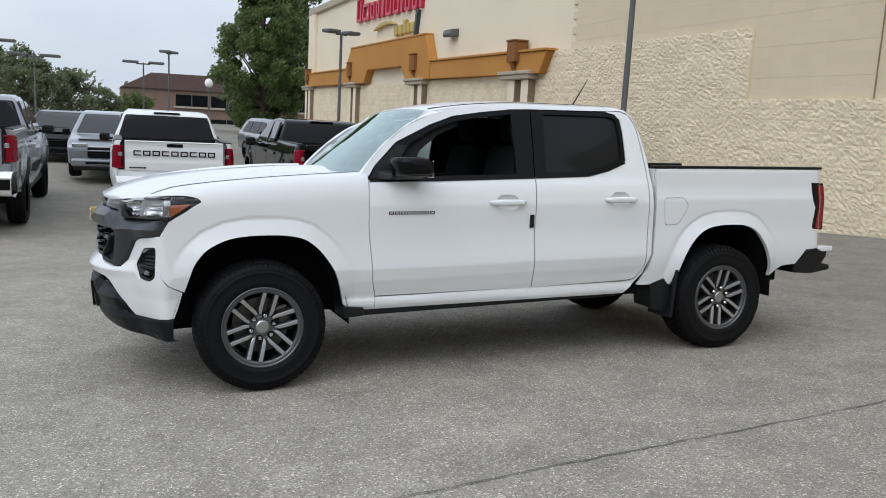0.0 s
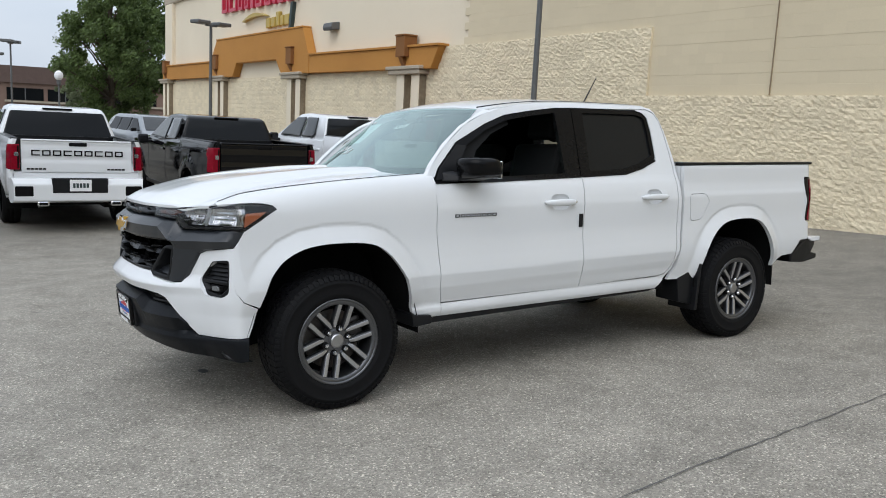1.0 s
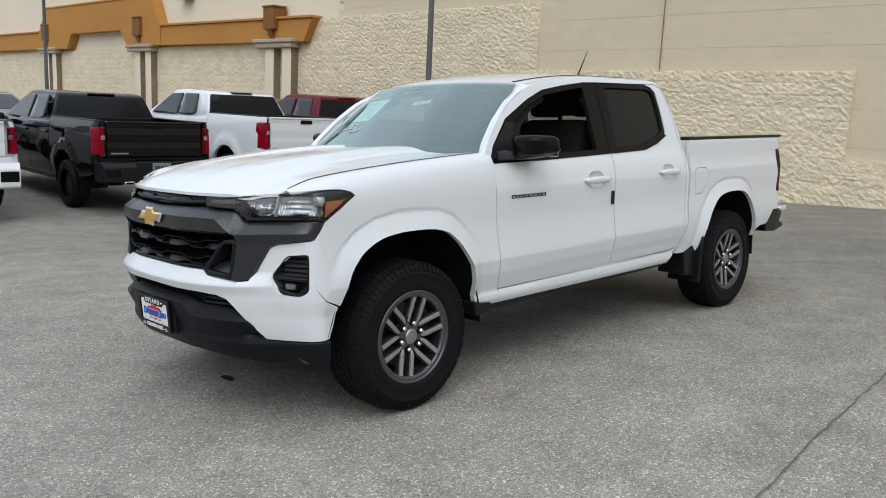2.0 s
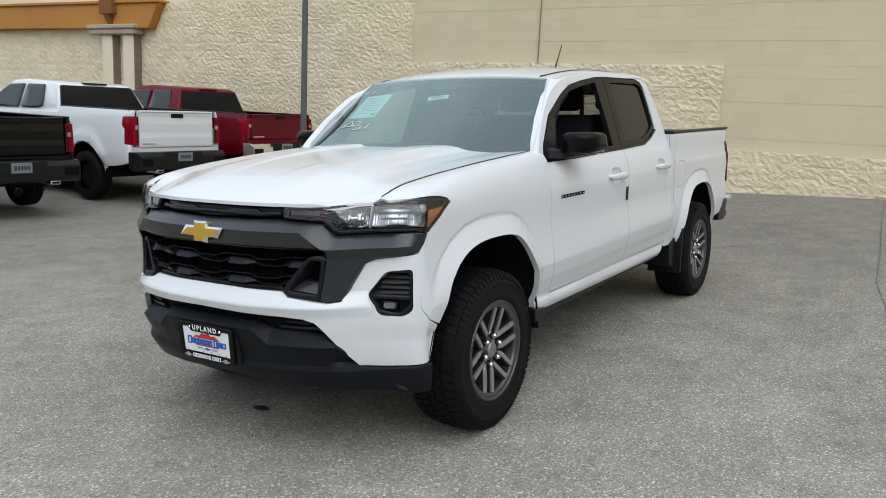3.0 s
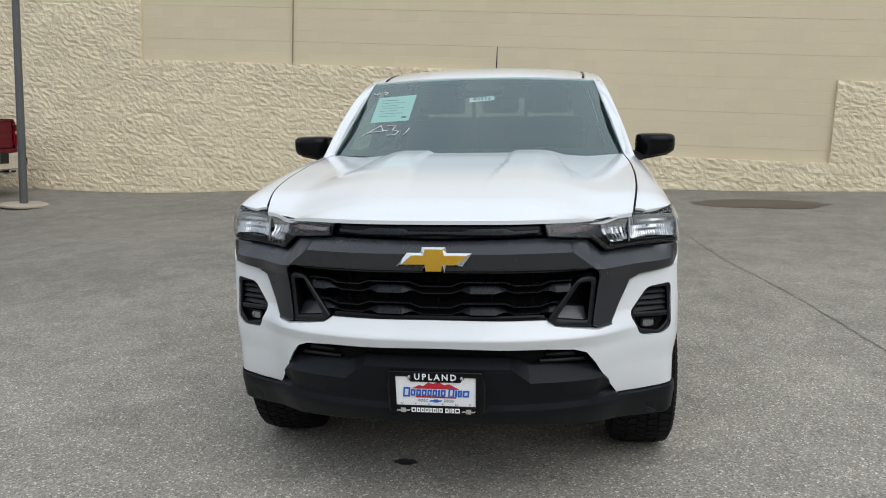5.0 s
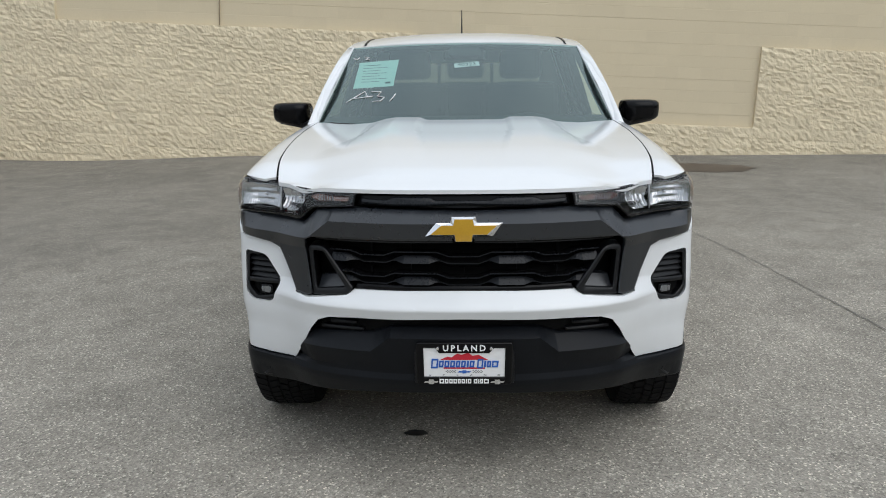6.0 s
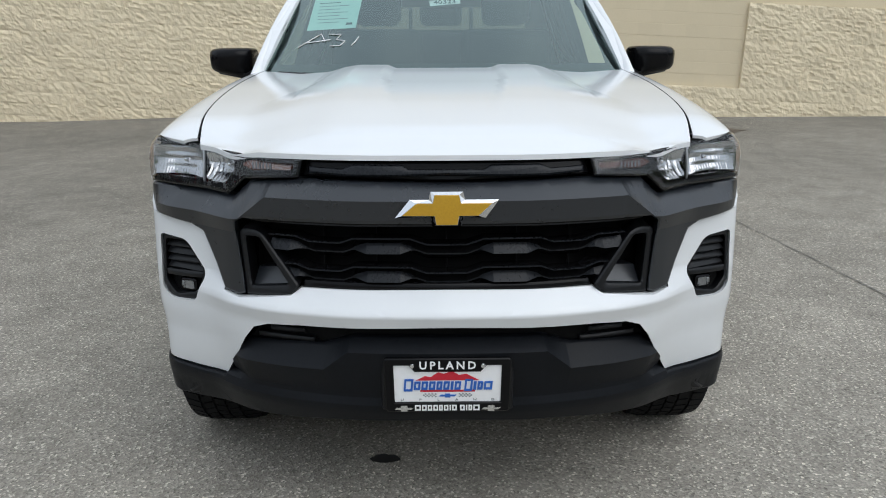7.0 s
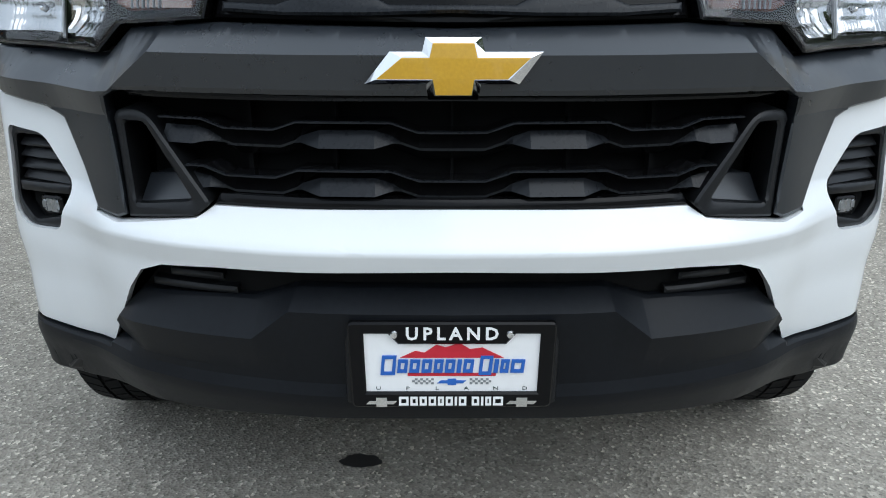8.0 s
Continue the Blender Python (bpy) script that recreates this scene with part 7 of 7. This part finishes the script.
suv(-0.85, 20.0, -90, SILVER_PAINT, "silver SUV with a black grille parked facing the lot", 1.60)
suv(-2.25, 25.5, -90, BLACK_PAINT, "black SUV parked facing the lot", 1.5)
suv(-4.6, 30.0, -90, NAVY_PAINT, "dark blue car parked at the lot's edge", 1.4)
suv(4.6, 27.0, -80, SILVER_PAINT, "grey car parked behind the black pickup", 1.55)
suv(9.3, 17.3, -90, OCHRE_DARK, "brown car parked by the columns", 1.72)
suv(1.5, 31.0, -90, SILVER_PAINT, "silver car far across the lot", 1.5)

# ---- beyond the lot: lamps, trees, offices ----
light_pole(8.3, 29.1, 5.3, (0.55, -0.55), "dark steel light pole with two flat lamp heads", turn=20, r=0.07, base=False)
light_pole(0.9, 45.0, 4.2, (0.75, -0.75), "far light pole with a wide flat double head", r=0.05, base=False)
light_pole(2.1, 42.0, 4.7, (0.4, -0.4), "far light pole with angled lamp heads", turn=60, r=0.05, base=False)
light_pole(-4.4, 41.0, 4.0, (0.8, -0.8), "far light pole with a wide flat double head", r=0.05, base=False)
light_pole(-6.4, 41.0, 4.6, (0.8, -0.8), "far light pole with a wide flat double head", r=0.05, base=False)


def globe_lamp(x, y):
    ob = thing("globe_lamp", "black post lamp with a white glass globe", "street lamp", m=pose(x, y, -0.15))
    part("post", lathe([(0.12, 0), (0.10, 0.4), (0.05, 0.6), (0.045, 2.6), (0.10, 2.7), (0.11, 2.9), (0, 2.9)], 16, "z"), POST, ob)
    part("globe", lathe([(0.10, 2.9), (0.19, 3.0), (0.21, 3.12), (0.17, 3.26), (0.07, 3.34), (0.0, 3.36)], 24, "z"), WHITE, ob, "white glass globe")
    return ob


globe_lamp(3.95, 39.5)


def tree(x, y, height, spread, seed, leaf, label, clumps=60, per=150, size=0.14, trunk=0.28, low=0.25, clump=1.0):
    """A tapered trunk with limbs, and a crown of many small leaves in uneven clumps."""
    rnd = random.Random(seed)
    ob = thing("tree", label, "tree", "trees", m=pose(x, y, -0.15))
    wood = tube([(0, 0, 0), (0.1, 0.05, height * 0.25), (-0.05, 0.1, height * 0.5), (0.05, 0, height * 0.8)], 0.2, 10, taper=[trunk, trunk * 0.7, trunk * 0.5, trunk * 0.15])
    centres = []
    for k in range(clumps):
        a, u = rnd.uniform(0, 2 * math.pi), rnd.random()
        h = lerp(low, 0.98, u)
        env = math.sin(math.pi * min(1, max(0.06, (h - low) / (1.02 - low)) ** 0.75)) ** 0.6
        r = spread * env * math.sqrt(rnd.uniform(0.08, 1.0)) * rnd.uniform(0.8, 1.12)
        centres.append((r * math.cos(a), r * math.sin(a), height * h))
        if k % 3 == 0:
            z0 = height * max(0.18, h - rnd.uniform(0.15, 0.3))
            c = centres[-1]
            join(wood, tube([(0, 0, z0), (c[0] * 0.5, c[1] * 0.5, lerp(z0, c[2], 0.6)), c], 0.05, 6, taper=[trunk * 0.35, trunk * 0.18, 0.02]))
    part("trunk", wood, BARK, ob)
    verts, faces = [], []
    for cx, cy, cz in centres:
        cr = spread * rnd.uniform(0.16, 0.30) * clump
        for _ in range(per):
            d = Vector((rnd.gauss(0, 1), rnd.gauss(0, 1), rnd.gauss(0, 0.8)))
            d = d.normalized() * cr * rnd.random() ** 0.4
            n1 = Vector((rnd.gauss(0, 1), rnd.gauss(0, 1), rnd.gauss(0, 1))).normalized()
            t1 = n1.orthogonal().normalized()
            t2 = n1.cross(t1)
            q = size * rnd.uniform(0.6, 1.3)
            c = Vector((cx, cy, cz)) + d
            b = len(verts)
            verts += [c - t1 * q, c - t2 * q * 0.5, c + t1 * q, c + t2 * q * 0.5]
            faces.append((b, b + 1, b + 2, b + 3))
    me = bpy.data.meshes.new("crown")
    me.from_pydata([tuple(v) for v in verts], [], faces)
    me.materials.append(leaf)
    c = new("crown", me)
    c.parent = ob
    return ob


tree(10.3, 61.0, 12.3, 4.0, 4, LEAF, "tall dense green tree beside the shop's corner", 190, 300, 0.135, 0.3, 0.04, 0.75)
tree(14.0, 66.0, 12.5, 3.6, 9, LEAF, "green tree behind the shop's corner", 80, 150, 0.2)
tree(-7.2, 68.0, 5.7, 2.6, 12, LEAF_DULL, "dull green spreading tree across the street", 90, 130, 0.13, 0.2, 0.1)
tree(-4.2, 72.0, 4.3, 2.3, 14, LEAF_DULL, "dull green small tree across the street", 60, 110, 0.13, 0.15, 0.1)
tree(-10.5, 70.0, 6.0, 2.8, 15, LEAF, "green tree across the street", 80, 120, 0.14, 0.2, 0.08)
tree(-1.4, 76.0, 3.3, 1.6, 16, LEAF_DULL, "sparse grey-green tree across the street", 40, 80, 0.12, 0.12, 0.2)
tree(1.2, 80.0, 2.6, 2.4, 18, LEAF, "low green shrub tree by the offices", 40, 110, 0.14, 0.12, 0.05)
tree(11.5, 84.0, 6.4, 1.8, 19, LEAF_DULL, "small dark tree by the offices", 40, 80, 0.14, 0.12, 0.2)

office = tagged(new("office_building"), "brown brick office block with a sloping brown roof", "building", kind="structure")
OY = 95.0
part("wall", boxed((0.2, OY, -0.6), (40.0, OY + 20, 3.6)), BRICK, office)
part("roof", prism([(0.1, 3.55), (3.4, 5.35), (40.2, 5.5), (40.2, 3.55)], lambda a, z: (a, OY - 0.3, z), lambda a, z: (a, OY + 20.3, z), 0.03), ROOFING, office, "brown roof band")
for z0, z1 in ((1.75, 3.05), (-0.3, 0.35)):
    for x0 in (6.1, 10.1, 14.1, 18.1):
        w = part("window", boxed((x0, OY - 0.06, z0), (x0 + 3.6, OY + 0.05, z1)), PRIVACY, office, "dark ribbon window")
        part("mullion", boxed((x0 + 1.75, OY - 0.10, z0), (x0 + 1.85, OY - 0.05, z1)), POST, w)
part("ledge", boxed((5.9, OY - 0.25, 1.5), (40.0, OY, 1.72)), CONCRETE, office)
bd = bmesh.new()
rnd = random.Random(31)
for k in range(150):
    # a belt that closes the lot on every side but the shop's
    turn = radians(70 + 240 * k / 149 + rnd.uniform(-0.8, 0.8))
    # the nearer, taller side is unseen, added to cut low light and darken reflections
    far = 105 if math.sin(turn) > 0.3 else 62
    a, d0 = far * math.cos(turn), far * math.sin(turn)
    if d0 > 60 and -4 < a < 42:
        continue
    h = rnd.uniform(2.5, 6.0) if d0 > 30 else rnd.uniform(9, 15)
    for _ in range(160):
        c = Vector((a + rnd.gauss(0, 1.6), d0 + rnd.gauss(0, 1.6), -0.5 + h * rnd.random() ** 0.7))
        d = Vector((rnd.gauss(0, 1), rnd.gauss(0, 1), rnd.gauss(0, 1))).normalized()
        t1 = d.orthogonal().normalized() * (0.35 if d0 > 30 else 0.8)
        t2 = d.cross(t1)
        bd.faces.new([bd.verts.new(c - t1), bd.verts.new(c - t2 * 0.6), bd.verts.new(c + t1), bd.verts.new(c + t2 * 0.6)])
tagged(part("far_trees", bd, LEAF_DULL), "distant belt of dull green trees, its unseen side added to darken reflections", "trees", kind="stuff")

# ---- the wall's blocks: split-faced bands below, smooth painted courses above ----
BL, BH = 0.40, 0.1985


def is_split(y, z):
    if y > 14.2:
        return z < 3.30 or (z < H3 and y < 15.6)
    if z < H1:
        return True
    if z < H2:
        return y > 0.98 or y < -5.02
    return z < H3 and y > 7.38


def broken(y, z):
    """How far the broken face stands out: ragged chunks that lean and run on from block to block."""
    w = noise.noise((y * 1.9, z * 1.9, 4.0))
    a = noise.noise((y * 7.5 + z * 3.0 + w, z * 9.5 - y * 2.5, 1.0))
    b = noise.noise((y * 12.0 - z * 5.0, z * 17.0 + w * 2, 2.0))
    c = noise.noise((y * 27.0, z * 33.0, 3.0))
    return 0.028 + 0.026 * (0.5 - abs(a)) + 0.013 * b + 0.008 * c + 0.006 * w


def split_faces(yc, zc, wide, nx, nz):
    """Vertices and faces of one split-faced block about its own centre."""
    verts, faces = [], []
    for j in range(nz + 1):
        for i in range(nx + 1):
            u, v = i / nx, j / nz
            py, pz = (u - 0.5) * (BL * wide - 0.001), (v - 0.5) * (BH - 0.002)
            e = min(1.0, 0.91 + 0.9 * min(v, 1 - v), 0.95 + 2.0 * min(u, 1 - u))
            verts.append((-e * max(0.004, broken(yc + py, zc + pz)), py, pz))
    for j in range(nz):
        for i in range(nx):
            k = j * (nx + 1) + i
            faces.append((k, k + nx + 1, k + nx + 2, k + 1))
    rim = [*range(nx + 1), *[(nx + 1) * (j + 1) + nx for j in range(nz)], *[(nx + 1) * nz + i for i in range(nx - 1, -1, -1)], *[(nx + 1) * j for j in range(nz - 1, 0, -1)]]
    n = len(verts)
    verts += [(0.06, verts[k][1], verts[k][2]) for k in rim]
    faces += [(rim[i], rim[(i + 1) % len(rim)], n + (i + 1) % len(rim), n + i) for i in range(len(rim))]
    return verts, faces


near_blocks = tagged(new("block_wall"), "tan split-faced concrete block wall", "wall", kind="structure")
rest_v, rest_f, flat_v, flat_f = [], [], [], []
count = 0
row = 0
z = H1 - 9 * BH
while z < 9.2:
    y = -21.82 + (BL / 2 if row % 2 else 0.0)
    while y < (46.0 if z < 3.30 else 15.6 if z < H3 - 0.1 else 14.2):
        # a block that would straddle the edge of a smooth panel is cut in half there
        straddles = any(abs(y + BL / 2 - edge) < 0.02 for edge in (-5.02, 0.98, 7.38))
        wide = 0.5 if straddles or any(abs(y - edge) < 0.02 for edge in (-5.02, 0.98, 7.38)) and row % 2 else 1.0
        c, zc = y + BL * wide / 2, z + BH / 2
        y += BL * wide
        if zc + BH / 2 < ground_z(WX, c) - 0.05 or (c > 14.2 and not is_split(c, zc)):
            continue
        if is_split(c, zc):
            near = -9.0 < c < 14.2
            vs, fs = split_faces(c, zc, wide, 14 if near else 5, 7 if near else 3)
            if count < 300 and -3.2 < c < 8.4 and zc < H2 and zc > 0.4:
                me = bpy.data.meshes.new("block")
                me.from_pydata(vs, [], fs)
                me.materials.append(SPLIT)
                ob = new("block", me)
                ob.parent = near_blocks
                ob.matrix_basis = pose(WX, c, zc)
                count += 1
            else:
                b = len(rest_v)
                rest_v += [(WX + p[0], c + p[1], zc + p[2]) for p in vs]
                rest_f += [tuple(b + i for i in f) for f in fs]
        elif c > -12:
            b = len(flat_v)
            hy, hz, e = BL * wide / 2, BH / 2 - 0.0003, 0.006
            x0 = WX + 0.022 + 0.0015 * math.sin(row * 2.3)
            flat_v += [(x0, c - hy, zc - hz + e), (x0, c + hy, zc - hz + e), (x0, c + hy, zc + hz - e), (x0, c - hy, zc + hz - e)]
            flat_v += [(x0 + 0.0016, c - hy, zc - hz), (x0 + 0.0016, c + hy, zc - hz), (x0 + 0.0016, c + hy, zc + hz), (x0 + 0.0016, c - hy, zc + hz)]
            flat_v += [(x0 + 0.05, c - hy, zc - hz), (x0 + 0.05, c + hy, zc - hz), (x0 + 0.05, c + hy, zc + hz), (x0 + 0.05, c - hy, zc + hz)]
            flat_f.append((b, b + 3, b + 2, b + 1))
            for i in range(4):
                j = (i + 1) % 4
                flat_f += [(b + i, b + j, b + 4 + j, b + 4 + i), (b + 4 + i, b + 4 + j, b + 8 + j, b + 8 + i)]
    z += BH
    row += 1
for nm, v, f, m, lab in (("split_blocks", rest_v, rest_f, SPLIT, "tan split-faced blocks of the shop wall"), ("smooth_blocks", flat_v, flat_f, SMOOTH, "smooth tan painted blocks of the shop wall")):
    me = bpy.data.meshes.new(nm)
    me.from_pydata(v, [], f)
    me.materials.append(m)
    tagged(new(nm, me), lab, "wall", kind="stuff")
# the upright control joint
part("control_joint", boxed((WX - 0.008, 4.463, -0.2), (WX + 0.03, 4.473, 9.0)), JOINT, near_blocks, "dark upright control joint")
